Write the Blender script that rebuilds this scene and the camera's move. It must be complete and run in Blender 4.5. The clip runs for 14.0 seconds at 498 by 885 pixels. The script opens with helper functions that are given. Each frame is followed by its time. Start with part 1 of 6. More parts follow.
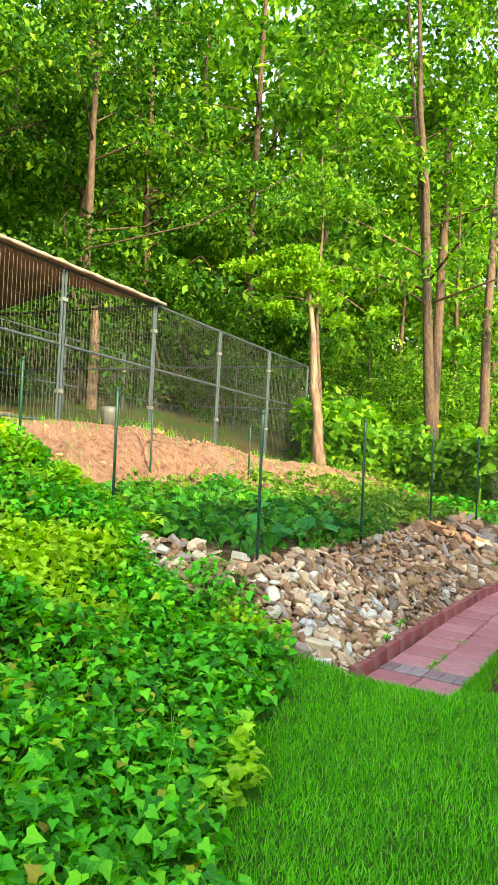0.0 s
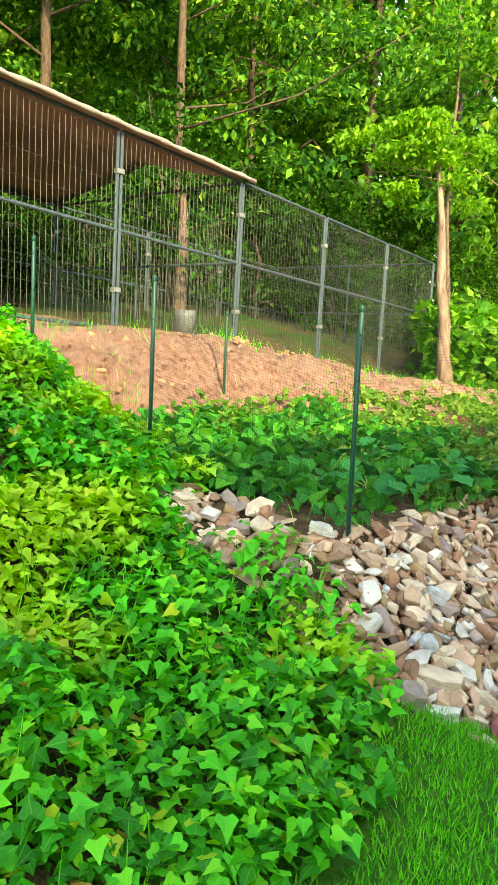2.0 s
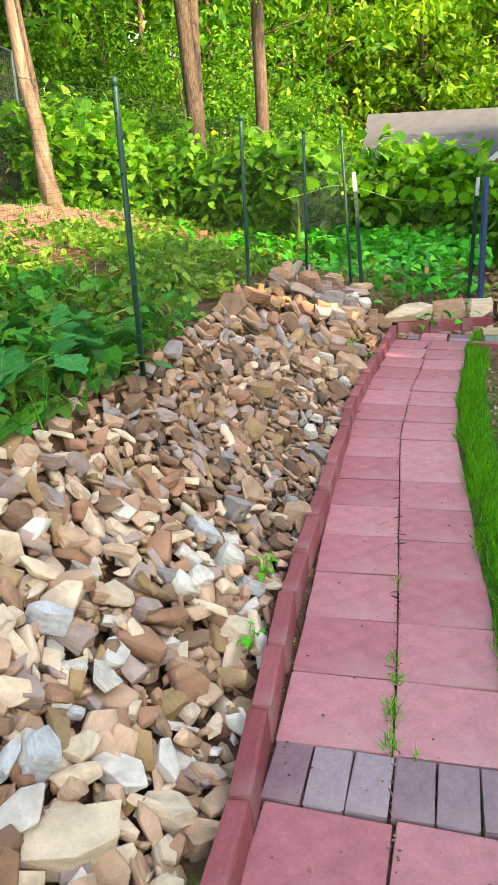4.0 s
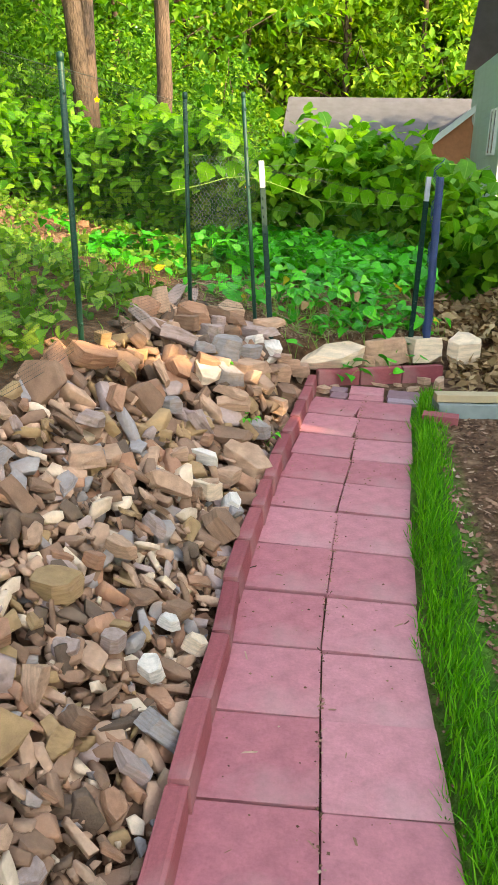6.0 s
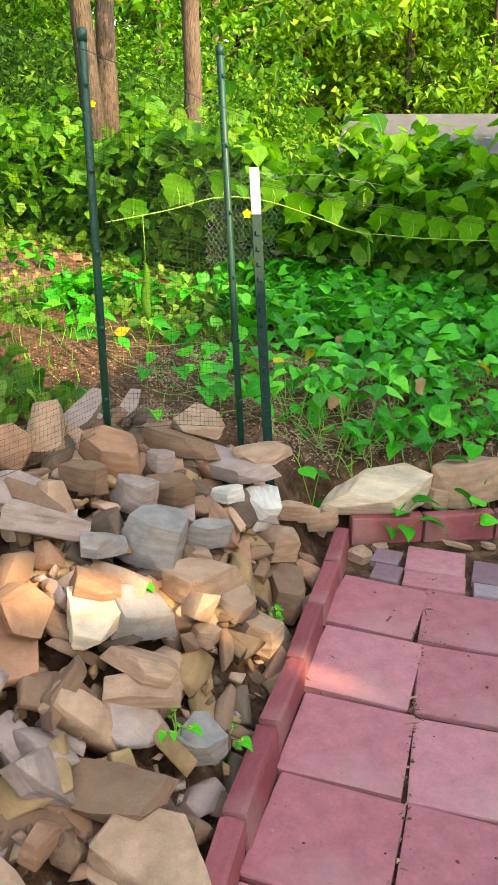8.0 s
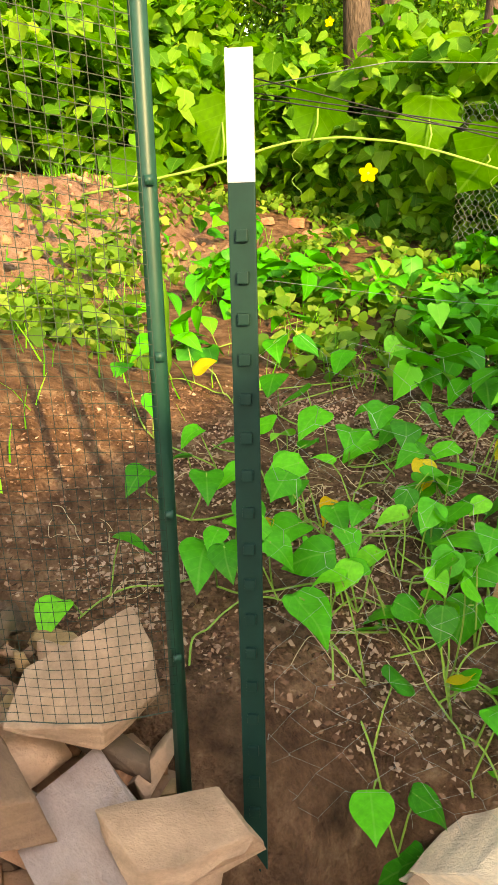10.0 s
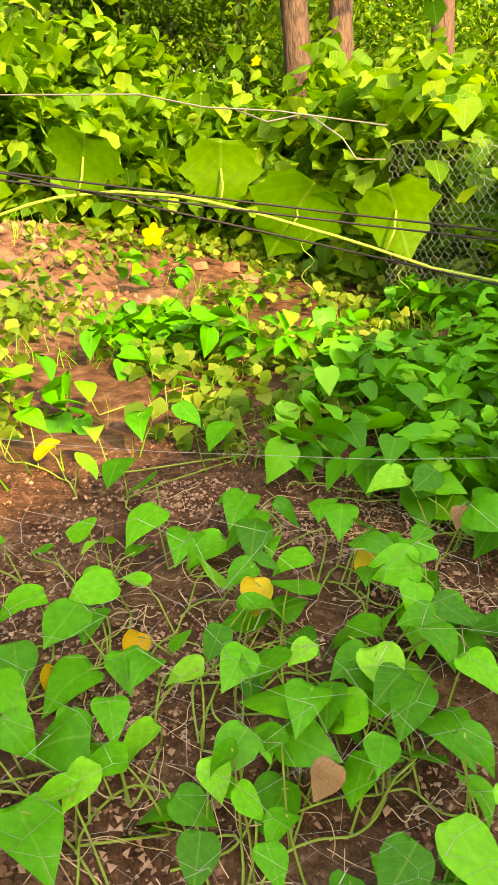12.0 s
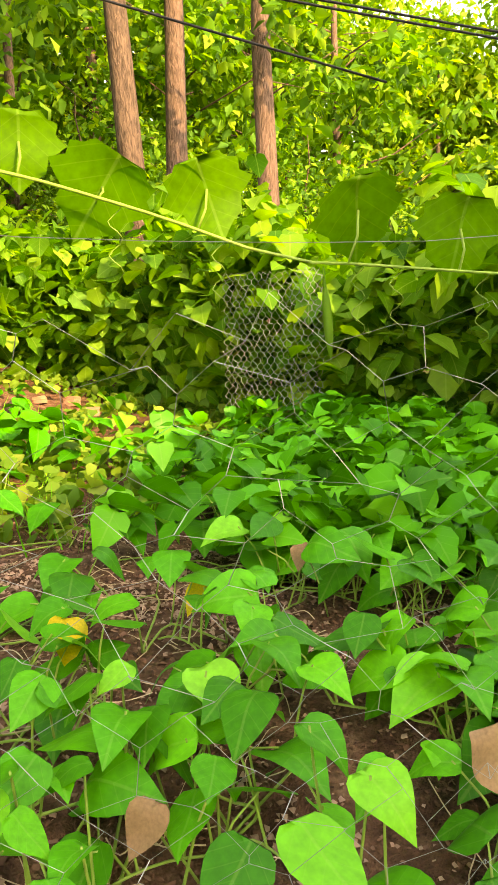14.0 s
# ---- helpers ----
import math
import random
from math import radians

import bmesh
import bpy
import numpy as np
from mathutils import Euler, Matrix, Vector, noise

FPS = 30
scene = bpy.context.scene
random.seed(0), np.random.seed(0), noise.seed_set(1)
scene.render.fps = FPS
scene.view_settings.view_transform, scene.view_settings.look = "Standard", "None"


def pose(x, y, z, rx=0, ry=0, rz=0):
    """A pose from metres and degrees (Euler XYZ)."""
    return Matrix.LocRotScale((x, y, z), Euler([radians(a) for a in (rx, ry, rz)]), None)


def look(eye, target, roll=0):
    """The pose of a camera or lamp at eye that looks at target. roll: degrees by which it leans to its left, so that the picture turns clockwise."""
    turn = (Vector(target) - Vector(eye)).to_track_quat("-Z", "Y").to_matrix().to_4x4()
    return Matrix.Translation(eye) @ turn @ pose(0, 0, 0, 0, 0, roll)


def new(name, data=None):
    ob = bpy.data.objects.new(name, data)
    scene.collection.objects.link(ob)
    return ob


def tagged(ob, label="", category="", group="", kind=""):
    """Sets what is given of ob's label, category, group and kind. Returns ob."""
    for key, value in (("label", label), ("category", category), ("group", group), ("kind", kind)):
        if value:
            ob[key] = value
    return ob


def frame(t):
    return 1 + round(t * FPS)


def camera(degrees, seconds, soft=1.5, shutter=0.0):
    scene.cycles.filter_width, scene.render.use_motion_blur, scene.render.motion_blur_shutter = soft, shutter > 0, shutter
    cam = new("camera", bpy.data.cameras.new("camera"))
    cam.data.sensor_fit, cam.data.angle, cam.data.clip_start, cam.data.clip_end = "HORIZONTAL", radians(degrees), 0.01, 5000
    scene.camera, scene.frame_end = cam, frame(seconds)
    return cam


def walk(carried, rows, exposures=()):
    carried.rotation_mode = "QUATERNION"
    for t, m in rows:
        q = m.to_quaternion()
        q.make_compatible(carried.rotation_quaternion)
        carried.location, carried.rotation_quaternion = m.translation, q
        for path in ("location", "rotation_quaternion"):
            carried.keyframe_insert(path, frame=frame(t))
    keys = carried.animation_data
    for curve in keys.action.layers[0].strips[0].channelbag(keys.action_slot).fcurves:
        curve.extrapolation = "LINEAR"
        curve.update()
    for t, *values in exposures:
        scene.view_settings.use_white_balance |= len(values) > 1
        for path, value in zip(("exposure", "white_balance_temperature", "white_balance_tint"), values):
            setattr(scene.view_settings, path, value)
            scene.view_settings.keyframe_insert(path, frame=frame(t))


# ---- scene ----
cam = camera(36.3, 14.0)
PATH = [
    (0, (1.655, -5.270, 1.550), (0.603, -3.569, 1.543), 3.1),
    (0.5, (1.451, -4.835, 1.503), (0.250, -3.237, 1.474), 2.9),
    (1, (1.238, -4.417, 1.517), (-0.045, -2.893, 1.343), 2.8),
    (1.5, (0.967, -4.017, 1.558), (-0.308, -2.494, 1.323), 3.0),
    (2, (0.742, -3.524, 1.566), (-0.540, -2.011, 1.309), 3.2),
    (2.5, (0.502, -3.028, 1.554), (-0.627, -1.409, 1.227), 1.4),
    (3, (0.346, -2.505, 1.501), (-0.601, -0.788, 1.105), -0.4),
    (3.5, (0.195, -2.067, 1.462), (-0.516, -0.272, 0.940), -1.6),
    (4, (0.055, -1.622, 1.434), (-0.407, 0.207, 0.770), -2.1),
    (4.2, (0.037, -1.444, 1.438), (-0.365, 0.381, 0.732), -1.9),
    (6.3, (-0.088, 0.811, 1.447), (-0.331, 2.669, 0.748), 1.2),
    (6.5, (-0.078, 1.017, 1.421), (-0.328, 2.878, 0.731), 1.1),
    (7, (-0.082, 1.567, 1.411), (-0.370, 3.432, 0.747), 0.8),
    (7.5, (-0.104, 2.140, 1.395), (-0.384, 4.018, 0.766), 0.5),
    (8, (-0.113, 2.693, 1.384), (-0.505, 4.542, 0.729), 0.8),
    (8.5, (-0.162, 3.239, 1.403), (-0.614, 5.066, 0.726), 0.0),
    (8.7, (-0.156, 3.448, 1.392), (-0.636, 5.265, 0.708), 0.1),
    (10.8, (-0.008, 5.093, 1.322), (-1.357, 6.345, 0.539), -4.2),
    (11, (0.004, 5.149, 1.335), (-1.358, 6.386, 0.552), -4.7),
    (11.5, (0.001, 5.158, 1.342), (-1.260, 6.499, 0.561), -3.1),
    (12, (0.026, 5.162, 1.340), (-1.051, 6.704, 0.659), -2.2),
    (12.5, (0.026, 5.147, 1.244), (-0.948, 6.819, 0.738), -1.5),
    (13, (0.036, 5.177, 1.160), (-0.883, 6.901, 0.731), -1.9),
    (13.5, (0.029, 5.216, 1.121), (-0.815, 6.993, 0.761), -1.5),
    (14, (0.036, 5.256, 1.018), (-0.748, 7.077, 0.760), -1.4),
]
walk(cam, [(t, look(eye, target, roll)) for t, eye, target, roll in PATH], exposures=[(0.0, 2.93, 9800, -1), (1.5, 2.93, 9300, -5), (3.0, 2.93, 9400, 5), (3.6, 3.04, 9400, 7), (6.5, 2.98, 9400, 7), (8.0, 2.9, 9350, 4), (8.7, 2.8, 9300, 1), (10.8, 3.0, 14700, 20), (12.0, 3.05, 15200, 26), (14.0, 3.18, 14500, 23)])

# ---- light ----
SUN_EL, SUN_AZ = 29.0, 118.0          # degrees; azimuth counted from +y towards +x
world = bpy.data.worlds.new("sky")
scene.world = world
world.use_nodes = True
wn = world.node_tree.nodes
wl = world.node_tree.links
sky = wn.new("ShaderNodeTexSky")
sky.sky_type = "NISHITA"
sky.sun_disc = False
sky.sun_elevation = radians(SUN_EL)
sky.sun_rotation = radians(SUN_AZ)
wn["Background"].inputs["Strength"].default_value = 0.15
wl.new(sky.outputs["Color"], wn["Background"].inputs["Color"])
sun_data = bpy.data.lights.new("sun", "SUN")
sun_data.energy = 1.4
sun_data.angle = radians(0.6)
sun_data.color = (1.0, 0.86, 0.62)
sun = new("sun", sun_data)
sun.matrix_world = look([30 * v for v in (math.cos(radians(SUN_EL)) * math.sin(radians(SUN_AZ)), math.cos(radians(SUN_EL)) * math.cos(radians(SUN_AZ)), math.sin(radians(SUN_EL)))], (0, 0, 0))

# ---- small helpers ----
rng = random.Random(7)


def mesh_of(name, bm, mats, smooth=False):
    me = bpy.data.meshes.new(name)
    bm.normal_update()
    bm.to_mesh(me)
    bm.free()
    for m in (mats if isinstance(mats, (list, tuple)) else [mats]):
        me.materials.append(m)
    if smooth:
        me.polygons.foreach_set("use_smooth", [True] * len(me.polygons))
    return me


def part(name, bm, material, parent=None, label="", smooth=False):
    ob = new(name, mesh_of(name, bm, material, smooth))
    ob.parent = parent
    return tagged(ob, label)


def thing(name, m=None, label="", category="", group="", kind=""):
    ob = new(name)
    ob.matrix_basis = m if m is not None else Matrix.Identity(4)
    ob.empty_display_size = 0.1
    return tagged(ob, label, category, group, kind)


def fast_mesh(name, verts, faces, mats, smooth=False):
    me = bpy.data.meshes.new(name)
    me.from_pydata(verts, [], faces)
    for m in (mats if isinstance(mats, (list, tuple)) else [mats]):
        me.materials.append(m)
    if smooth:
        me.polygons.foreach_set("use_smooth", [True] * len(me.polygons))
    return me


def box(bm, sx, sy, sz, m=None, bevel=0.0):
    r = bmesh.ops.create_cube(bm, size=1.0, matrix=(m or Matrix.Identity(4)) @ Matrix.Diagonal((sx, sy, sz, 1)))
    if bevel:
        edges = list({e for v in r["verts"] for e in v.link_edges})
        bmesh.ops.bevel(bm, geom=edges, offset=bevel, segments=2, affect="EDGES", profile=0.7)
    return bm


def tube(bm, pts, radii, sides=6, cap=True):
    """A tube through points, with a radius at each."""
    pts = [Vector(p) for p in pts]
    if not isinstance(radii, (list, tuple)):
        radii = [radii] * len(pts)
    rings = []
    for i, p in enumerate(pts):
        d = (pts[min(i + 1, len(pts) - 1)] - pts[max(i - 1, 0)]).normalized()
        a = d.cross(Vector((0.31, 0.17, 0.93)) if abs(d.z) < 0.9 else Vector((1, 0.2, 0))).normalized()
        b = d.cross(a)
        rings.append([bm.verts.new(p + (a * math.cos(2 * math.pi * k / sides) + b * math.sin(2 * math.pi * k / sides)) * radii[i]) for k in range(sides)])
    for r0, r1 in zip(rings, rings[1:]):
        for k in range(sides):
            bm.faces.new((r0[k], r0[(k + 1) % sides], r1[(k + 1) % sides], r1[k]))
    if cap:
        bm.faces.new(rings[0][::-1])
        bm.faces.new(rings[-1])
    return bm


def smooth01(a, b, v):
    t = np.clip((np.asarray(v, float) - a) / (b - a), 0, 1)
    return t * t * (3 - 2 * t)


# ---- the lie of the land ----
def ivy_profile(x):
    return np.interp(x, [-60, -15, -8, -5, -3.5, -2.5, -2.1, -1.6, -1.1, -0.5, -0.1, 3, 60], [9, 3.6, 2.4, 1.72, 1.45, 0.93, 0.75, 0.53, 0.32, 0.14, 0.03, 0.0, -0.3])


def terrace_profile(x):
    return np.interp(x, [-60, -20, -8, -5.1, -4.55, -4.2, -3.6, -3.3, -1.3, -1.15, -0.52, -0.40, 60], [9, 3.4, 1.9, 1.66, 1.6, 1.42, 1.0, 0.9, 0.66, 0.6, 0.06, -0.02, -0.02])


def bed_profile(x):
    return np.interp(x, [-60, -20, -10, -6, -4.4, -3.3, -1.9, 0.2, 0.55, 0.8, 3, 60], [9, 3.4, 2.2, 1.35, 0.82, 0.52, 0.45, 0.42, 0.34, 0.06, 0.04, 0.0])


def ripple(x, y, s, k=0.0):
    return np.sin(x * s * 1.7 + 1.3 + k) * np.sin(y * s * 1.3 + 0.4 + k) + 0.5 * np.sin(x * s * 3.1 + y * s * 2.3 + k)


def end_line(x, y):
    """Distance behind the slanting end wall of the path."""
    return (y - 5.62) * 0.866 - (x + 0.30) * 0.50


def land(x, y):
    x, y = np.asarray(x, float), np.asarray(y, float)
    w1 = smooth01(-0.95, -0.45, y - 0.10 * smooth01(-1.0, -2.5, x))
    z = ivy_profile(x) * (1 - w1) + terrace_profile(x) * w1
    heap = smooth01(3.7, 4.4, y) * smooth01(-1.3, -1.1, x)
    w1h = w1 * heap
    z = z * (1 - w1h) + np.interp(x, [-1.15, -1.0, -0.62, -0.53, -0.46, -0.41], [0.60, 0.55, 0.37, 0.22, 0.05, -0.02]) * w1h
    lawn = smooth01(-0.54, -0.64, y) * smooth01(-0.5, 0.2, x)
    z = z + lawn * 0.03
    w2 = smooth01(0.0, 0.12, end_line(x, y)) * smooth01(-1.9, -1.0, x) + smooth01(5.6, 7.2, y) * (1 - smooth01(-1.9, -1.0, x))
    z = z * (1 - w2) + bed_profile(x) * (1 - 0.36 * smooth01(0.75, 0.12, end_line(x, y)) * smooth01(-0.75, -0.45, x)) * w2
    # the cut clay bank, whose crest falls away along the garden
    foot = np.interp(y, [0, 3.2, 5.5, 7.2, 9.2], [0.98, 0.94, 0.80, 0.64, 0.5])
    crest = np.interp(y, [1.0, 2.4, 3.4, 4.35, 5.5, 7.1, 9.2, 10.5], [1.62, 1.58, 1.46, 1.33, 1.21, 1.11, 0.98, 0.8])
    k = smooth01(-3.5, -3.65, x) * smooth01(-6.8, -5.8, x) * smooth01(0.6, 1.8, y) * smooth01(10.3, 9.0, y)
    z = z * (1 - k) + (foot + (crest - foot) * np.interp(x, [-6, -4.9, -4.35, -4.1, -3.65, -3.5], [1.12, 1.05, 1.0, 0.8, 0.12, 0.0])) * k
    # the verge beside the path
    edge = np.interp(y, [-0.6, 0.0, 1.24, 2.57, 3.5, 4.8, 5.5], [0.34, 0.31, 0.265, 0.205, 0.23, 0.32, 0.40])
    verge = smooth01(edge, edge + 0.05, x) * smooth01(5.6, 5.2, y) * smooth01(-1.2, -0.5, y)
    z = z + verge * 0.062
    far = smooth01(16, 60, np.hypot(x, y))
    z = z + far * ripple(x, y, 0.05) * 0.5
    rough = smooth01(-1.1, -1.4, x)
    return z + 0.02 * ripple(x, y, 1.9) * rough + 0.012 * ripple(x, y, 5.3, 1.0) * rough


def ground_z(x, y):
    return float(land(x, y))

# ---- materials ----
class Mat:
    """A node material with the nodes that most surfaces here need."""

    def __init__(self, name, rough=0.8, metal=0.0, spec=0.4):
        self.m = bpy.data.materials.new(name)
        self.m.use_nodes = True
        self.n, self.l = self.m.node_tree.nodes, self.m.node_tree.links
        self.b = self.n["Principled BSDF"]
        self.b.inputs["Roughness"].default_value = rough
        self.b.inputs["Metallic"].default_value = metal
        self.b.inputs["Specular IOR Level"].default_value = spec
        self.tc = self.n.new("ShaderNodeTexCoord")

    def noise(self, scale, detail=4.0, rough=0.6, coords="Object", dist=0.0):
        t = self.n.new("ShaderNodeTexNoise")
        t.inputs["Scale"].default_value, t.inputs["Detail"].default_value = scale, detail
        t.inputs["Roughness"].default_value, t.inputs["Distortion"].default_value = rough, dist
        self.l.new(self.tc.outputs[coords], t.inputs["Vector"])
        return t.outputs["Fac"]

    def ramp(self, fac, stops, mode="LINEAR"):
        r = self.n.new("ShaderNodeValToRGB")
        r.color_ramp.interpolation = mode
        while len(r.color_ramp.elements) < len(stops):
            r.color_ramp.elements.new(0.5)
        for e, (p, c) in zip(r.color_ramp.elements, stops):
            e.position, e.color = p, (*(c if not isinstance(c, (int, float)) else (c, c, c)), 1)
        self.l.new(fac, r.inputs["Fac"])
        return r.outputs["Color"]

    def mix(self, fac, a, b, mode="MIX"):
        x = self.n.new("ShaderNodeMix")
        x.data_type, x.blend_type = "RGBA", mode
        for k, v in ((0, fac), (6, a), (7, b)):
            sock = x.inputs[k]
            if isinstance(v, bpy.types.NodeSocket):
                self.l.new(v, sock)
            elif isinstance(v, (int, float)):
                sock.default_value = v if k == 0 else (v, v, v, 1)
            else:
                sock.default_value = (*v, 1)
        return x.outputs[2]

    def math(self, op, a, b=None):
        x = self.n.new("ShaderNodeMath")
        x.operation = op
        for k, v in ((0, a), (1, b)):
            if isinstance(v, bpy.types.NodeSocket):
                self.l.new(v, x.inputs[k])
            elif v is not None:
                x.inputs[k].default_value = v
        return x

    def attr(self, name):
        a = self.n.new("ShaderNodeAttribute")
        a.attribute_name = name
        return a.outputs["Fac"]

    def random(self):
        return self.n.new("ShaderNodeObjectInfo").outputs["Random"]

    def island(self):
        return self.n.new("ShaderNodeNewGeometry").outputs["Random Per Island"]

    def color(self, c):
        if isinstance(c, bpy.types.NodeSocket):
            self.l.new(c, self.b.inputs["Base Color"])
        else:
            self.b.inputs["Base Color"].default_value = (*c, 1)
        self.base = c
        return self

    def bump(self, height, strength=0.3, distance=0.01):
        b = self.n.new("ShaderNodeBump")
        b.inputs["Strength"].default_value, b.inputs["Distance"].default_value = strength, distance
        self.l.new(height, b.inputs["Height"])
        self.l.new(b.outputs["Normal"], self.b.inputs["Normal"])
        return self

    def rough(self, sock):
        self.l.new(sock, self.b.inputs["Roughness"])
        return self

    def translucent(self, amount, tint):
        """Lets part of the light through, as leaves do."""
        t, mx = self.n.new("ShaderNodeBsdfTranslucent"), self.n.new("ShaderNodeMixShader")
        c = self.mix(1.0, self.base, tint, "MULTIPLY")
        self.l.new(c, t.inputs["Color"])
        mx.inputs["Fac"].default_value = amount
        self.l.new(self.b.outputs[0], mx.inputs[1])
        self.l.new(t.outputs[0], mx.inputs[2])
        self.l.new(mx.outputs[0], self.n["Material Output"].inputs["Surface"])
        return self


# faded: strength of the yellow patches that paint dappled sun
def leaf_material(name, stops, trans=0.35, tint=(1.6, 1.7, 0.7), rough=0.45, scale=9.0, veins=0.0, per_object=False, faded=0.0):
    m = Mat(name, rough, spec=0.16)
    c = m.ramp(m.random() if per_object else m.island(), stops)
    c = m.mix(0.45, c, m.ramp(m.noise(scale, 3.0), [(0.3, 0.55), (0.7, 1.25)]), "MULTIPLY")
    if faded:
        # broad yellow patches: dappled sunlight put into the leaf colour
        c = m.mix(m.ramp(m.noise(0.8, 3.0), [(0.50, 0.0), (0.58, faded)]), c, (0.50, 0.66, 0.045))
    if veins:
        # midrib and side veins along the blade
        sep, ab = m.n.new("ShaderNodeSeparateXYZ"), m.math("ABSOLUTE", None)
        m.l.new(m.tc.outputs["UV"], sep.inputs[0])
        m.l.new(sep.outputs["X"], ab.inputs[0])
        out = ab.outputs[0]
        rib = m.ramp(out, [(0.012, 1.0), (0.03, 0.0)])
        side = m.math("SUBTRACT", sep.outputs["Y"], m.math("MULTIPLY", out, 0.8).outputs[0])
        wave = m.math("SINE", m.math("MULTIPLY", side.outputs[0], 26.0).outputs[0])
        lines = m.ramp(wave.outputs[0], [(0.95, 0.0), (1.0, 0.5)])
        c = m.mix(m.mix(veins, 0.0, m.mix(1.0, rib, lines, "ADD")), c, (0.42, 0.62, 0.18))
        m.bump(m.mix(1.0, rib, lines, "ADD"), 0.12, 0.004)
    m.color(c)
    return m.translucent(trans, tint).m


M_forest = leaf_material("forest_leaves", [(0.0, (0.022, 0.10, 0.014)), (0.5, (0.068, 0.22, 0.024)), (0.85, (0.155, 0.345, 0.038)), (1.0, (0.28, 0.44, 0.055))], 0.4, rough=0.6, scale=0.6)
# paler than forest_leaves: sun and distance haze are put into the colour
M_canopy_haze = leaf_material("hazy_canopy_leaves", [(0.0, (0.06, 0.18, 0.022)), (0.5, (0.15, 0.33, 0.036)), (1.0, (0.33, 0.48, 0.07))], 0.4, rough=0.7, scale=0.5)
# near-black greens put the shade under the trees into the leaf colour
M_under_shade = leaf_material("shaded_understorey_leaves", [(0.0, (0.008, 0.04, 0.004)), (0.7, (0.02, 0.085, 0.006)), (1.0, (0.05, 0.15, 0.008))], 0.3, rough=0.6, scale=1.0)
# darker than forest_leaves: the wood's shade is put into this colour
M_wood_shade = leaf_material("shaded_wood_leaves", [(0.0, (0.010, 0.06, 0.011)), (0.5, (0.036, 0.155, 0.02)), (0.85, (0.12, 0.30, 0.032)), (1.0, (0.28, 0.45, 0.055))], 0.35, rough=0.6, scale=0.7)
M_bright = leaf_material("sapling_leaves", [(0.0, (0.075, 0.22, 0.02)), (0.6, (0.15, 0.35, 0.03)), (1.0, (0.26, 0.46, 0.05))], 0.45, rough=0.6, scale=2.0)
M_ivy = leaf_material("ivy_leaves", [(0.0, (0.010, 0.15, 0.012)), (0.35, (0.03, 0.34, 0.022)), (0.7, (0.07, 0.52, 0.03)), (0.94, (0.20, 0.62, 0.035)), (0.98, (0.42, 0.46, 0.03)), (1.0, (0.34, 0.20, 0.05))], 0.25, rough=0.5, scale=2.2, veins=0.2, faded=0.65)
BEAN = [(0.0, (0.008, 0.19, 0.012)), (0.6, (0.022, 0.38, 0.02)), (0.9, (0.06, 0.52, 0.03)), (1.0, (0.14, 0.56, 0.05))]
M_bean = leaf_material("heart_leaves", BEAN, 0.22, (1.1, 1.4, 0.7), rough=0.42, scale=5.0, veins=0.09, per_object=True)
M_bean_far = leaf_material("heart_leaves_far", BEAN, 0.22, (1.1, 1.4, 0.7), rough=0.42, scale=5.0, veins=0.09)
M_gourd = leaf_material("gourd_leaves", [(0.0, (0.028, 0.155, 0.015)), (0.5, (0.095, 0.29, 0.025)), (1.0, (0.22, 0.42, 0.05))], 0.45, rough=0.55, scale=8.0, veins=0.2)
M_vine_big = leaf_material("vine_leaves", [(0.0, (0.05, 0.20, 0.008)), (1.0, (0.09, 0.27, 0.012))], 0.45, rough=0.6, scale=7.0, veins=0.12, per_object=True)
M_weed = leaf_material("garden_leaves", [(0.0, (0.010, 0.13, 0.016)), (0.6, (0.03, 0.26, 0.026)), (1.0, (0.10, 0.38, 0.03))], 0.3, rough=0.5, scale=5.0, veins=0.2)
M_squash = leaf_material("squash_leaves", [(0.0, (0.012, 0.16, 0.035)), (1.0, (0.035, 0.28, 0.06))], 0.2, (1.0, 1.3, 0.8), rough=0.55, scale=6.0, veins=0.12, per_object=True)
M_lowweed = leaf_material("weed_leaves", [(0.0, (0.05, 0.16, 0.02)), (0.6, (0.125, 0.27, 0.035)), (1.0, (0.26, 0.37, 0.07))], 0.35, rough=0.6, scale=5.0)
M_yellow = leaf_material("yellow_leaf", [(0.0, (0.55, 0.35, 0.02)), (1.0, (0.62, 0.48, 0.04))], 0.3, scale=20.0, per_object=True)
M_petal = leaf_material("flower_petals", [(0.0, (0.75, 0.42, 0.01)), (1.0, (0.8, 0.55, 0.02))], 0.3, (1.2, 1.1, 0.6), scale=20.0)
M_grass = leaf_material("grass_blades", [(0.0, (0.04, 0.27, 0.02)), (0.6, (0.10, 0.50, 0.035)), (1.0, (0.24, 0.68, 0.07))], 0.42, rough=0.55, scale=3.0)
M_verge = leaf_material("verge_blades", [(0.0, (0.03, 0.19, 0.008)), (0.6, (0.07, 0.33, 0.014)), (1.0, (0.16, 0.45, 0.025))], 0.3, rough=0.55, scale=3.0)
M_dry = leaf_material("dry_leaves", [(0.0, (0.16, 0.09, 0.04)), (0.5, (0.30, 0.18, 0.09)), (1.0, (0.45, 0.32, 0.18))], 0.1, (1, 0.9, 0.7), rough=0.7, scale=10.0)


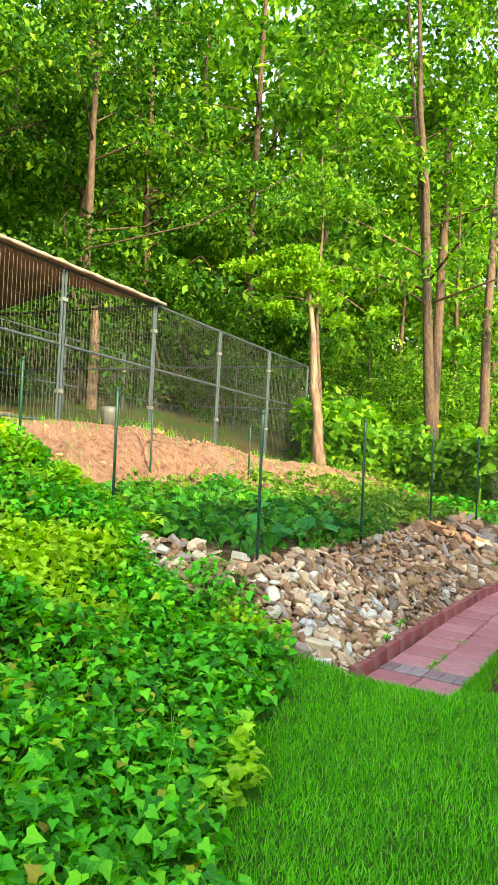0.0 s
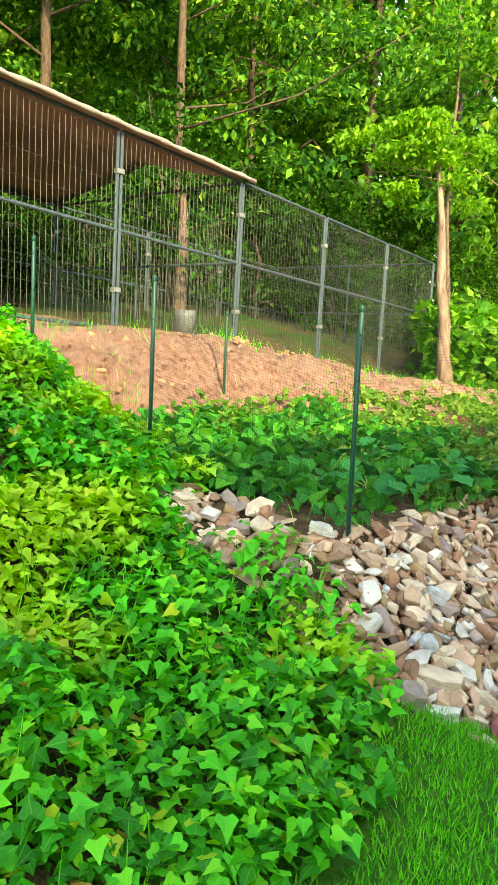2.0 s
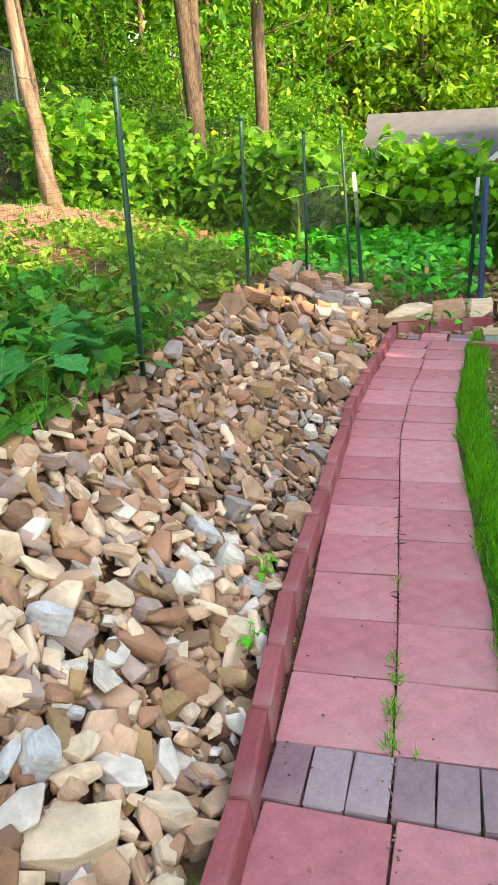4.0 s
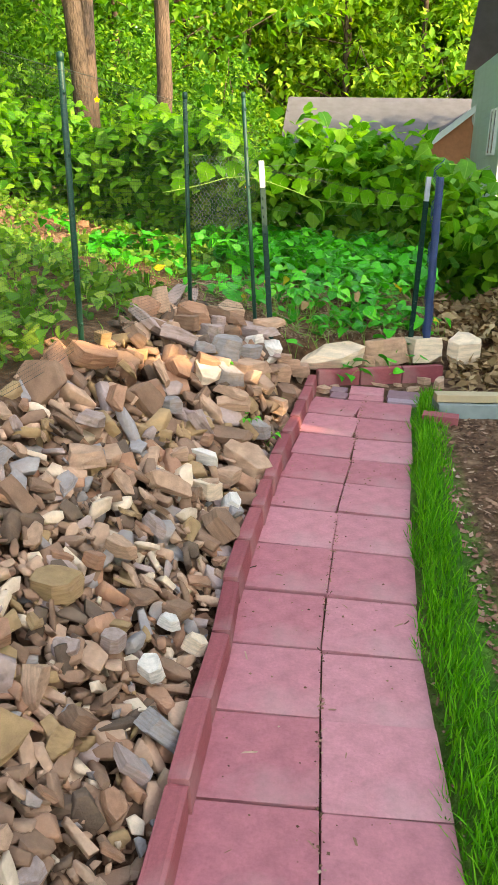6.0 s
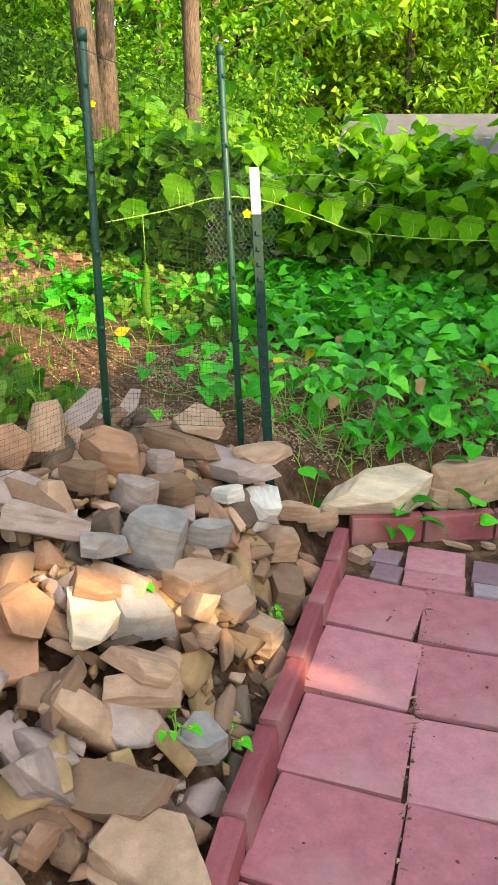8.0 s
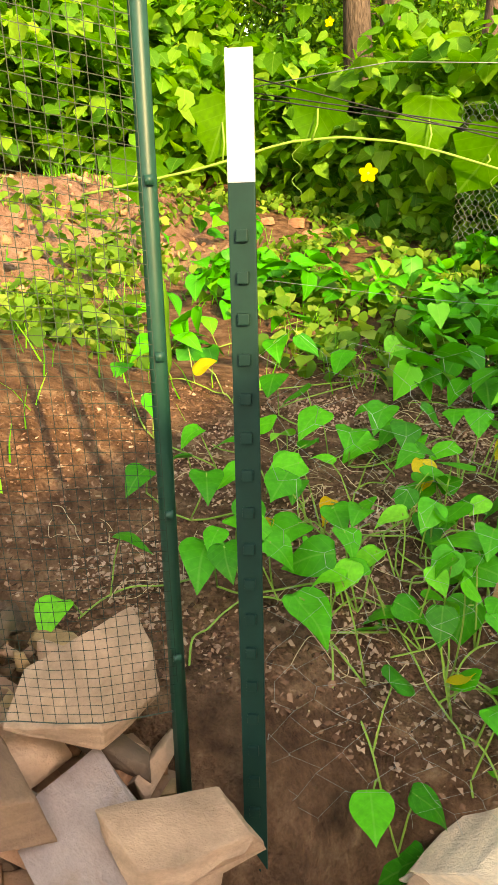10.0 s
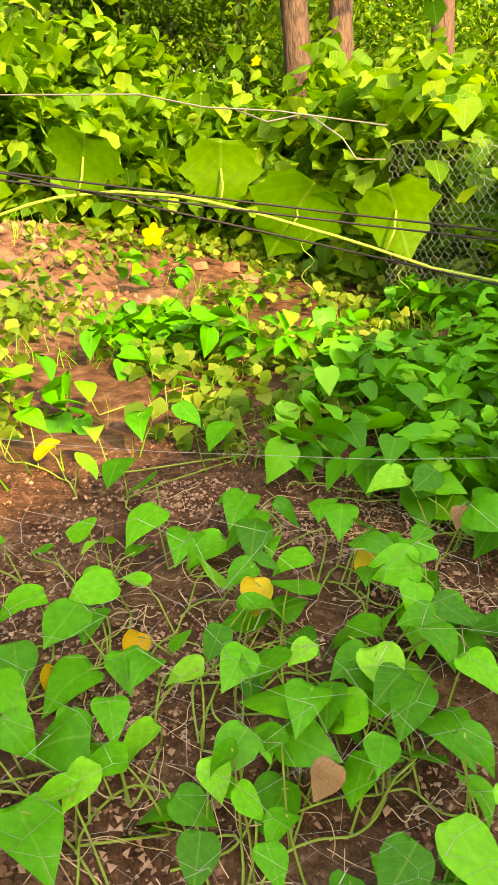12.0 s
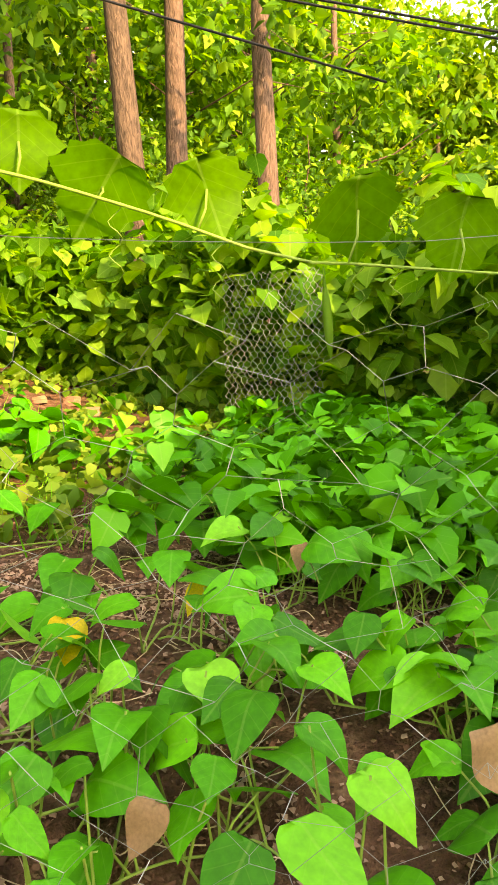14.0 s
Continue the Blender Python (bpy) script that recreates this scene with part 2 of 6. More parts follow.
def bark(name, c0, c1, scale=6.0):
    m = Mat(name, 0.9, spec=0.15)
    mp = m.n.new("ShaderNodeMapping")
    mp.inputs["Scale"].default_value = (1, 1, 0.24)
    m.l.new(m.tc.outputs["Object"], mp.inputs["Vector"])
    t = m.n.new("ShaderNodeTexNoise")
    t.inputs["Scale"].default_value, t.inputs["Detail"].default_value, t.inputs["Distortion"].default_value = scale * 3, 6.0, 0.8
    m.l.new(mp.outputs["Vector"], t.inputs["Vector"])
    c = m.ramp(t.outputs["Fac"], [(0.3, c0), (0.62, c1)])
    c = m.mix(0.5, c, m.ramp(m.noise(1.3, 3.0), [(0.3, 0.6), (0.7, 1.2)]), "MULTIPLY")
    return m.color(c).bump(t.outputs["Fac"], 0.9, 0.03).m


M_bark = bark("pine_bark", (0.06, 0.042, 0.034), (0.165, 0.112, 0.09), 12.0)
M_bark_dark = bark("dark_bark", (0.035, 0.026, 0.02), (0.12, 0.085, 0.066), 12.0)
M_bark_pale = bark("beech_bark", (0.10, 0.066, 0.05), (0.27, 0.19, 0.145), 4.0)


def ground_material():
    m = Mat("ground_soil", 0.95, spec=0.15)
    n1, n2, n3 = m.noise(1.1, 5.0), m.noise(14.0, 6.0), m.noise(70.0, 4.0, 0.7)
    soil = m.ramp(n2, [(0.3, (0.07, 0.034, 0.02)), (0.52, (0.18, 0.092, 0.055)), (0.75, (0.36, 0.215, 0.135))])
    clay = m.ramp(n2, [(0.3, (0.10, 0.05, 0.035)), (0.43, (0.27, 0.14, 0.10)), (0.6, (0.37, 0.215, 0.165)), (0.8, (0.46, 0.31, 0.25))])
    clay = m.mix(m.ramp(n1, [(0.45, 0.0), (0.7, 0.7)]), clay, (0.45, 0.29, 0.225))
    lawn = m.ramp(n2, [(0.3, (0.03, 0.12, 0.012)), (0.7, (0.09, 0.27, 0.025))])
    litter = m.ramp(n3, [(0.35, (0.05, 0.035, 0.02)), (0.55, (0.10, 0.08, 0.035)), (0.75, (0.06, 0.12, 0.02))])
    wood = m.mix(m.ramp(n1, [(0.4, 0.0), (0.6, 1.0)]), litter, (0.03, 0.09, 0.012))
    c = m.mix(m.attr("clay"), soil, clay)
    c = m.mix(m.attr("lawn"), c, lawn)
    c = m.mix(m.attr("wood"), c, wood)
    c = m.mix(0.35, c, m.ramp(n3, [(0.3, 0.5), (0.7, 1.4)]), "MULTIPLY")
    add = m.n.new("ShaderNodeMath")
    m.l.new(n2, add.inputs[0])
    m.l.new(n3, add.inputs[1])
    return m.color(c).bump(add.outputs[0], 0.9, 0.045).m


M_ground = ground_material()


STONE_TONES = {"tan": (0.50, 0.31, 0.215), "cream": (0.74, 0.565, 0.42), "peach": (0.64, 0.41, 0.29), "brown": (0.265, 0.152, 0.102), "rust": (0.40, 0.205, 0.13), "grey": (0.33, 0.29, 0.285), "lilac": (0.41, 0.30, 0.275), "white": (0.72, 0.645, 0.585), "blue": (0.58, 0.575, 0.60), "ochre": (0.38, 0.24, 0.125), "dark": (0.13, 0.085, 0.062)}


def stone_material(name, base=None, island=False, order=(), stain=0.42):
    """Bedded sandstone: a tone, stains, bedding lines and grain."""
    m = Mat(name, 0.85, spec=0.25)
    if base is None:
        t = STONE_TONES
        order = order or ("tan", "brown", "dark", "tan", "lilac", "brown", "ochre", "rust", "tan", "dark", "grey", "cream", "brown", "tan", "brown", "rust")
        base = m.ramp(m.island() if island else m.random(), [(k / len(order), t[o]) for k, o in enumerate(order)], "CONSTANT")
    n1, n2, n3 = m.noise(6.0, 5.0, 0.6, dist=0.8), m.noise(55.0, 6.0, 0.7), m.noise(2.2, 3.0)
    mp = m.n.new("ShaderNodeMapping")
    mp.inputs["Scale"].default_value = (3.0, 3.0, 17.0)
    m.l.new(m.tc.outputs["Object"], mp.inputs["Vector"])
    bed = m.n.new("ShaderNodeTexNoise")
    bed.inputs["Scale"].default_value, bed.inputs["Detail"].default_value = 1.0, 4.0
    m.l.new(mp.outputs["Vector"], bed.inputs["Vector"])
    c = m.mix(m.ramp(n1, [(0.48, 0.0), (0.68, stain)]), base, (0.31, 0.18, 0.115))
    c = m.mix(m.ramp(n3, [(0.55, 0.0), (0.75, 0.7 * stain)]), c, (0.44, 0.325, 0.24))
    c = m.mix(0.45, c, m.ramp(bed.outputs["Fac"], [(0.32, 0.62), (0.6, 1.35)]), "MULTIPLY")
    c = m.mix(0.4, c, m.ramp(n2, [(0.25, 0.7), (0.75, 1.4)]), "MULTIPLY")
    h = m.math("ADD", m.math("MULTIPLY", bed.outputs["Fac"], 0.45).outputs[0], n2)
    return m.color(c).bump(h.outputs[0], 0.6, 0.022).m


M_stone = stone_material("sandstone")
M_chips = stone_material("sandstone_chips", None, True)
# cream and white tones that also paint the stronger light in front
M_chips_lit = stone_material("lit_pale_sandstone_chips", None, True, ("tan", "cream", "peach", "rust", "cream", "tan", "lilac", "peach", "brown", "white", "tan", "ochre", "cream", "rust"))
# brown and dark tones that also paint the shade on the far heap
M_chips_shaded = stone_material("shaded_brown_sandstone_chips", None, True, ("brown", "ochre", "dark", "rust", "brown", "lilac", "dark", "tan", "brown", "ochre"))
M_tone = {k: stone_material(k + "_sandstone", v, stain=0.12 if min(v) > 0.28 and max(v) > 0.6 else 0.38) for k, v in STONE_TONES.items()}


def paver_material(name, c0, c1, vary=0.25):
    m = Mat(name, 0.75, spec=0.3)
    n1, n2 = m.noise(5.0, 4.0, coords="Generated"), m.noise(90.0, 4.0, 0.75)
    c = m.mix(m.random(), c0, c1)
    c = m.mix(vary, c, m.ramp(n1, [(0.3, 0.55), (0.65, 1.25)]), "MULTIPLY")
    c = m.mix(0.4, c, m.ramp(n2, [(0.3, 0.65), (0.7, 1.25)]), "MULTIPLY")
    g = m.noise(2.3, 4.0)
    c = m.mix(m.ramp(g, [(0.52, 0.0), (0.75, 0.45)]), c, (0.42, 0.30, 0.28))
    return m.color(c).bump(n2, 0.25, 0.004).m


M_paver = paver_material("red_concrete", (0.40, 0.125, 0.145), (0.52, 0.205, 0.23), 0.35)
def mulch_material():
    m = Mat("bark_mulch", 0.9, spec=0.2)
    c = m.ramp(m.island(), [(0.0, (0.06, 0.03, 0.019)), (0.45, (0.20, 0.098, 0.06)), (0.85, (0.31, 0.175, 0.115)), (1.0, (0.46, 0.31, 0.22))])
    return m.color(m.mix(0.4, c, m.ramp(m.noise(60.0, 4.0), [(0.3, 0.5), (0.7, 1.3)]), "MULTIPLY")).m


M_mulch = mulch_material()
M_brick_grey = paver_material("mauve_brick", (0.22, 0.115, 0.135), (0.33, 0.235, 0.27))
M_edging = paver_material("red_edging", (0.23, 0.048, 0.058), (0.34, 0.09, 0.10))


def plain(name, c, rough=0.6, metal=0.0, spec=0.4, grain=25.0, depth=0.3):
    m = Mat(name, rough, metal, spec)
    n = m.noise(grain, 4.0)
    return m.color(m.mix(depth, c, m.ramp(n, [(0.3, 0.5), (0.7, 1.3)]), "MULTIPLY")).bump(n, 0.15, 0.003).m


M_post = plain("green_post_paint", (0.006, 0.055, 0.038), 0.45)
M_tpost = plain("dark_green_steel", (0.003, 0.028, 0.022), 0.55, spec=0.2)
M_white = plain("white_tip_paint", (0.40, 0.42, 0.47), 0.55)
M_galv = plain("galvanised_steel", (0.055, 0.08, 0.095), 0.55, 0.3)
M_wire = plain("wire_steel", (0.20, 0.21, 0.20), 0.5, 0.4)
M_rod = plain("kennel_rod", (0.055, 0.065, 0.055), 0.55, 0.3)
M_hexwire = plain("hexagon_wire", (0.30, 0.32, 0.30), 0.45, 0.5)
M_mesh = plain("black_plastic_net", (0.02, 0.035, 0.025), 0.6)
M_cord = plain("black_cord", (0.012, 0.012, 0.014), 0.6)
M_blue = plain("navy_plastic_mesh", (0.02, 0.045, 0.13), 0.5)
M_stem = plain("green_stem", (0.20, 0.36, 0.06), 0.6)
M_roof_tan = plain("tan_tarp", (0.17, 0.10, 0.07), 0.8, grain=4.0)
M_roof_top = plain("pale_tarp", (0.27, 0.215, 0.185), 0.75, grain=4.0)
M_shingle = plain("grey_shingle", (0.19, 0.185, 0.21), 0.9, grain=3.0)
M_siding = plain("pale_siding", (0.52, 0.60, 0.60), 0.6, grain=2.0, depth=0.15)
M_whitetrim = plain("white_trim", (0.75, 0.75, 0.75), 0.5, depth=0.1)
M_housebrick = plain("orange_brick", (0.50, 0.19, 0.10), 0.85, grain=6.0)
M_glass = plain("window_glass", (0.02, 0.025, 0.03), 0.05, spec=0.8, depth=0.0)
M_lumber = plain("weathered_lumber", (0.42, 0.32, 0.20), 0.8, grain=9.0)
M_slate = plain("grey_concrete_block", (0.22, 0.26, 0.26), 0.85, grain=12.0)
M_red = plain("red_plastic", (0.22, 0.012, 0.018), 0.5)
M_grey = plain("grey_plastic", (0.11, 0.12, 0.12), 0.5)
M_crumbs = plain("pale_wood_crumbs", (0.40, 0.25, 0.175), 0.9, grain=30.0, depth=0.6)
M_strand = plain("dry_stalk", (0.55, 0.42, 0.27), 0.85, grain=40.0)
M_board = plain("dark_boards", (0.07, 0.05, 0.05), 0.85, grain=5.0)
# pale so that the unseen sun-blocking wall bounces light into the garden
M_shade_wall = plain("pale_shade_wall", (0.82, 0.79, 0.74), 0.85, grain=3.0)

# ---- ground ----
def ground_sheet():
    def axis(lo, hi, step, far):
        inner = np.arange(lo, hi + 1e-6, step)
        out, s, a = [], step, hi
        while a < far:
            s *= 1.22
            a += s
            out.append(a)
        low, s, a = [], step, lo
        while a > -far:
            s *= 1.22
            a -= s
            low.append(a)
        return np.concatenate([low[::-1], inner, out])

    xs, ys = axis(-6.0, 2.0, 0.07, 600), axis(-6.0, 12.0, 0.07, 600)
    X, Y = np.meshgrid(xs, ys)
    Z = land(X, Y)
    nx, ny = len(xs), len(ys)
    me = bpy.data.meshes.new("ground")
    i = np.arange(nx * ny).reshape(ny, nx)
    q = np.stack([i[:-1, :-1], i[:-1, 1:], i[1:, 1:], i[1:, :-1]], -1).reshape(-1, 4)
    # clods and undercut lumps on the cut clay bank
    bank = smooth01(-3.3, -3.7, X) * smooth01(-4.75, -4.3, X) * smooth01(-0.6, 0.3, Y) * smooth01(9.5, 7.5, Y)
    lump = np.array([noise.noise(Vector((a * 2.4, b * 2.4, 0))) * 0.10 - abs(noise.noise(Vector((a * 4.5, b * 4.5, 3)))) * 0.12 - 0.75 * max(0.0, noise.noise(Vector((a * 3.1, b * 3.1, 8))) - 0.26) + 0.03 + noise.noise(Vector((a * 14, b * 14, 5))) * 0.03 for a, b in zip(X[bank > 0.02], Y[bank > 0.02])])
    Z = Z.copy()
    Z[bank > 0.02] += lump * bank[bank > 0.02]
    # bare earth lies deeper between the stones of the heap
    Z -= 0.10 * smooth01(-1.22, -1.12, X) * smooth01(-0.44, -0.50, X) * smooth01(-0.9, -0.6, Y) * smooth01(5.4, 5.2, Y)
    me.from_pydata(np.stack([X, Y, Z], -1).reshape(-1, 3).tolist(), [], q.tolist())
    masks = {
        "clay": smooth01(-2.9, -3.35, X) * smooth01(-6.3, -5.2, X) * smooth01(-1.0, -0.3, Y - 0.4 * (X + 4)) * smooth01(10.5, 8.0, Y),
        "lawn": np.maximum(smooth01(-0.35, -0.6, Y) * smooth01(-0.9, -0.4, X), smooth01(0.18, 0.26, X) * smooth01(5.4, 5.0, Y) * smooth01(0.52, 0.40, X)),
        "wood": np.maximum(np.maximum(smooth01(-5.6, -6.8, X), smooth01(10.5, 13.0, Y)), smooth01(-0.4, -0.8, Y) * smooth01(-0.6, -1.0, X)),
    }
    masks["clay"] = np.maximum(masks["clay"], 0.45 * smooth01(-1.25, -1.1, X) * smooth01(-0.42, -0.48, X) * smooth01(-1.0, -0.7, Y) * smooth01(1.6, 0.6, Y))
    for key, val in masks.items():
        me.attributes.new(key, "FLOAT", "POINT").data.foreach_set("value", np.asarray(val, np.float32).ravel())
    me.materials.append(M_ground)
    me.polygons.foreach_set("use_smooth", [True] * len(me.polygons))
    tagged(new("ground", me), "bare soil, red clay and lawn ground on a slope", "ground", kind="structure")


ground_sheet()

# ---- scattering of many small pieces ----
def turn_matrices(yaw, pitch, roll):
    cy, sy, cp, sp, cr, sr = np.cos(yaw), np.sin(yaw), np.cos(pitch), np.sin(pitch), np.cos(roll), np.sin(roll)
    o, e = np.zeros_like(cy), np.ones_like(cy)
    rz = np.stack([np.stack([cy, -sy, o], -1), np.stack([sy, cy, o], -1), np.stack([o, o, e], -1)], -2)
    rx = np.stack([np.stack([e, o, o], -1), np.stack([o, cp, -sp], -1), np.stack([o, sp, cp], -1)], -2)
    ry = np.stack([np.stack([cr, o, sr], -1), np.stack([o, e, o], -1), np.stack([-sr, o, cr], -1)], -2)
    return rz @ rx @ ry


def scatter_mesh(name, verts, faces, pos, rot, scale, mat, smooth=False):
    """One mesh of many copies of a small form."""
    verts, pos, scale = np.asarray(verts, float), np.asarray(pos, float), np.asarray(scale, float)
    if scale.ndim == 1:
        scale = np.repeat(scale[:, None], 3, 1)
    n, nv = len(pos), len(verts)
    v = np.einsum("nij,nvj->nvi", rot, verts[None] * scale[:, None, :]) + pos[:, None]
    sizes = np.array([len(f) for f in faces])
    flat = np.concatenate([np.array(f) for f in faces])
    loops = (flat[None] + (np.arange(n) * nv)[:, None]).ravel()
    starts = (np.concatenate([[0], np.cumsum(sizes)[:-1]])[None] + (np.arange(n) * len(flat))[:, None]).ravel()
    me = bpy.data.meshes.new(name)
    me.vertices.add(n * nv)
    me.vertices.foreach_set("co", v.astype(np.float32).ravel())
    me.loops.add(len(loops))
    me.loops.foreach_set("vertex_index", loops.astype(np.int32))
    me.polygons.add(len(starts))
    me.polygons.foreach_set("loop_start", starts.astype(np.int32))
    me.update(calc_edges=True)
    me.validate()
    me.materials.append(mat)
    uv = me.uv_layers.new(name="blade")
    at = np.empty(len(me.loops), np.int32)
    me.loops.foreach_get("vertex_index", at)
    uv.data.foreach_set("uv", verts[at % nv][:, :2].astype(np.float32).ravel())
    if smooth:
        me.polygons.foreach_set("use_smooth", [True] * len(me.polygons))
    return me


def folded_leaf(outline, fold=0.18, droop=0.15):
    """A leaf from half an outline of (along, out) points: two wings folded along the midrib, bending down towards the tip."""
    v, f = [], []
    rib = [(0.0, a, -droop * a * a) for a, _ in outline]
    right = [(o, a, -droop * a * a + fold * o) for a, o in outline]
    left = [(-o, a, -droop * a * a + fold * o) for a, o in outline]
    v = rib + right + left
    k = len(outline)
    for i in range(k - 1):
        for side, flip in ((k, False), (2 * k, True)):
            q = [i, side + i, side + i + 1, i + 1]
            q = [a for j, a in enumerate(q) if v[a] not in [v[b] for b in q[:j]]]
            if len(q) > 2:
                f.append(tuple(q[::-1] if flip else q))
    return v, f


LEAF_SIMPLE = folded_leaf([(0.0, 0.0), (0.45, 0.28), (1.0, 0.0)], 0.25, 0.2)
LEAF_FLAT = ([(0.0, 0.0, 0.0), (0.30, 0.5, 0.07), (0.0, 1.0, -0.16), (-0.30, 0.5, 0.07)], [(0, 1, 2), (0, 2, 3)])
LEAF_HEART = folded_leaf([(-0.02, 0.0), (-0.16, 0.22), (0.05, 0.42), (0.35, 0.42), (0.68, 0.22), (1.0, 0.0)], 0.22, 0.28)
LEAF_IVY = ([(0, 0, 0), (0.30, -0.12, 0.05), (0.50, 0.16, 0.09), (0.26, 0.46, 0.03), (0.0, 0.95, -0.2), (-0.30, -0.12, 0.05), (-0.50, 0.16, 0.09), (-0.26, 0.46, 0.03)], [(0, 1, 2, 3), (0, 3, 4), (0, 6, 5), (0, 7, 6), (0, 4, 7)])
LEAF_GOURD = folded_leaf([(0.0, 0.0), (-0.2, 0.2), (-0.1, 0.46), (0.14, 0.50), (0.34, 0.58), (0.54, 0.40), (0.74, 0.26), (1.0, 0.0)], 0.12, 0.25)


# ---- trees ----
def leaf_cloud(rs, clumps, per, spread, size, flat=0.6):
    """Leaf places round clump centres: positions, turns and sizes."""
    c = np.repeat(np.asarray(clumps, float), per, 0)
    n = len(c)
    d = rs.normal(size=(n, 3))
    d /= np.linalg.norm(d, axis=1)[:, None]
    r = rs.random(n) ** 0.5
    p = c[:, :3] + d * r[:, None] * (np.asarray(spread) * np.ones(3)) * np.array([1, 1, flat])
    rot = turn_matrices(rs.uniform(0, 6.283, n), rs.normal(-0.35, 0.55, n), rs.normal(0, 0.5, n))
    return p, rot, size * rs.uniform(0.6, 1.35, n)


def tree_shape(seed, height, r0, crown_from, crown_r, clumps, per, leaf, spread, leaf_mat, bark_mat, lean=0.3, forks=1, leaf_form=LEAF_FLAT, flat=0.6):
    """A trunk mesh with limbs, and a crown mesh of leaf clumps on the limbs."""
    rs = np.random.RandomState(seed)
    bm = bmesh.new()
    ends = []
    lx, ly = rs.uniform(-lean, lean, 2)
    for k in range(forks):
        fx, fy = (rs.uniform(-0.12, 0.12, 2) if forks > 1 else (0, 0))
        pts, rad = [], []
        for i in range(9):
            a = i / 8
            up = max(0.0, a - 0.3) if forks > 1 else a
            pts.append((lx * a * a + fx * height * 0.5 * up + rs.normal(0, 0.03) * (i > 2 if forks > 1 else i > 0), ly * a * a + fy * height * 0.5 * up + rs.normal(0, 0.03) * (i > 2 if forks > 1 else i > 0), height * 0.95 * a))
            rad.append(r0 * (1.25 if i == 0 else 1.0) * (1 - 0.86 * a) * (1.0 if k == 0 else 0.7))
        tube(bm, pts, rad, 9)
        axis = np.array(pts)
        for j in range(max(4, clumps // (3 * forks))):
            a = rs.uniform(crown_from, 0.97)
            base = np.array([np.interp(a, np.linspace(0, 1, 9), axis[:, q]) for q in range(3)])
            ang, reach = rs.uniform(0, 6.283), crown_r * (0.35 + 0.75 * rs.random()) * (1.15 - 0.75 * ((a - crown_from) / (1 - crown_from)) ** 1.6)
            out = np.array([math.cos(ang), math.sin(ang), 0.0])
            tip = base + out * reach + np.array([0, 0, reach * rs.uniform(-0.1, 0.5)])
            mid = base + out * reach * 0.5 + np.array([0, 0, reach * rs.uniform(0.1, 0.35)])
            tube(bm, [base, mid, tip], [r0 * 0.30 * (1.15 - a), r0 * 0.17 * (1.15 - a), 0.008], 5)
            for q in (1.0, 0.72, 0.45):
                ends.append(base * (1 - q) + tip * q + rs.normal(0, spread * 0.45, 3))
    ends = np.array(ends)
    p, rot, s = leaf_cloud(rs, ends, max(4, int(per * clumps / max(1, len(ends)))), spread, leaf, flat)
    return mesh_of("trunk", bm, bark_mat, True), scatter_mesh("crown", *leaf_form, p, rot, s, leaf_mat)


def plant_tree(name, shape, m, label, group=""):
    t = thing(name, m, label, "tree", group)
    for nm, me in zip(("trunk", "crown"), shape):
        new(nm, me).parent = t
    return t


# ---- path of pavers ----
PATH_Y = [-0.6, 0.0, 0.62, 1.24, 2.57, 2.9, 3.52, 3.86, 4.17, 4.82, 5.12, 5.5]
PATH_X = [0.03, 0.0, -0.02, -0.05, -0.11, -0.10, -0.085, -0.05, -0.03, 0.0, 0.03, 0.07]


def path_x(y):
    return float(np.interp(y, PATH_Y, PATH_X))


def path_turn(y):
    return math.degrees(math.atan2(path_x(y - 0.3) - path_x(y + 0.3), 0.6))


def slab_mesh(name, sx, sy, sz, mat, seed):
    r = random.Random(seed)
    bm = bmesh.new()
    box(bm, sx, sy, sz, None, 0.006)
    for v in bm.verts:
        v.co += Vector((r.uniform(-1, 1), r.uniform(-1, 1), 0)) * 0.0018
    return mesh_of(name, bm, mat)


walk_path = thing("paver_path", None, "dusty red square concrete paver path with grass in its joints", "path", kind="structure")
slabs = [slab_mesh("paver", 0.309, 0.309, 0.045, M_paver, k) for k in range(4)]
long_slabs = [slab_mesh("paver", 0.314, 0.331, 0.045, M_paver, 10 + k) for k in range(4)]
half_brick = [slab_mesh("brick", 0.1, 0.2, 0.05, M_brick_grey, 20 + k) for k in range(3)]


def lay(name, me, x, y, z, rz, rx=0.0, ry=0.0, parent=None):
    ob = new(name, me)
    ob.parent = parent
    ob.matrix_basis = pose(x, y, z, rx, ry, rz)
    return ob


row = 0.3135
for side in (-1, 1):
    k = 0
    y = 0.157
    while y < 5.0:
        cx, a = path_x(y), path_turn(y)
        # the rows open and swing round where the path bends
        shift = float(np.interp(y, [2.6, 3.6, 4.23, 4.55, 4.86], [0, 0.07, 0.08, 0.11, 0.145] if side > 0 else [0, 0.09, 0.105, 0.14, 0.18]))
        a += float(np.interp(y, [2.9, 3.6, 4.23, 4.55, 4.86], [0, -1, 0, 0, 0] if side > 0 else [0, -2, -3, -4.5, -6]))
        lay("paver", (long_slabs if 2.9 < y < 3.4 or y > 4.4 else slabs)[(k * 3 + (side > 0)) % 4], cx + side * 0.1572, y + shift + rng.uniform(-0.003, 0.003), -0.022 + rng.uniform(-0.003, 0.003), a + rng.uniform(-1.1, 0.5), rng.uniform(-0.5, 0.5), rng.uniform(-0.5, 0.5), walk_path)
        y += row
        k += 1
    for j in range(3):
        lay("brick", half_brick[j], path_x(-0.1) + side * (0.053 + 0.105 * j), -0.105, -0.022 + rng.uniform(-0.002, 0.002), -1 + rng.uniform(-1, 1), 0, 0, walk_path)
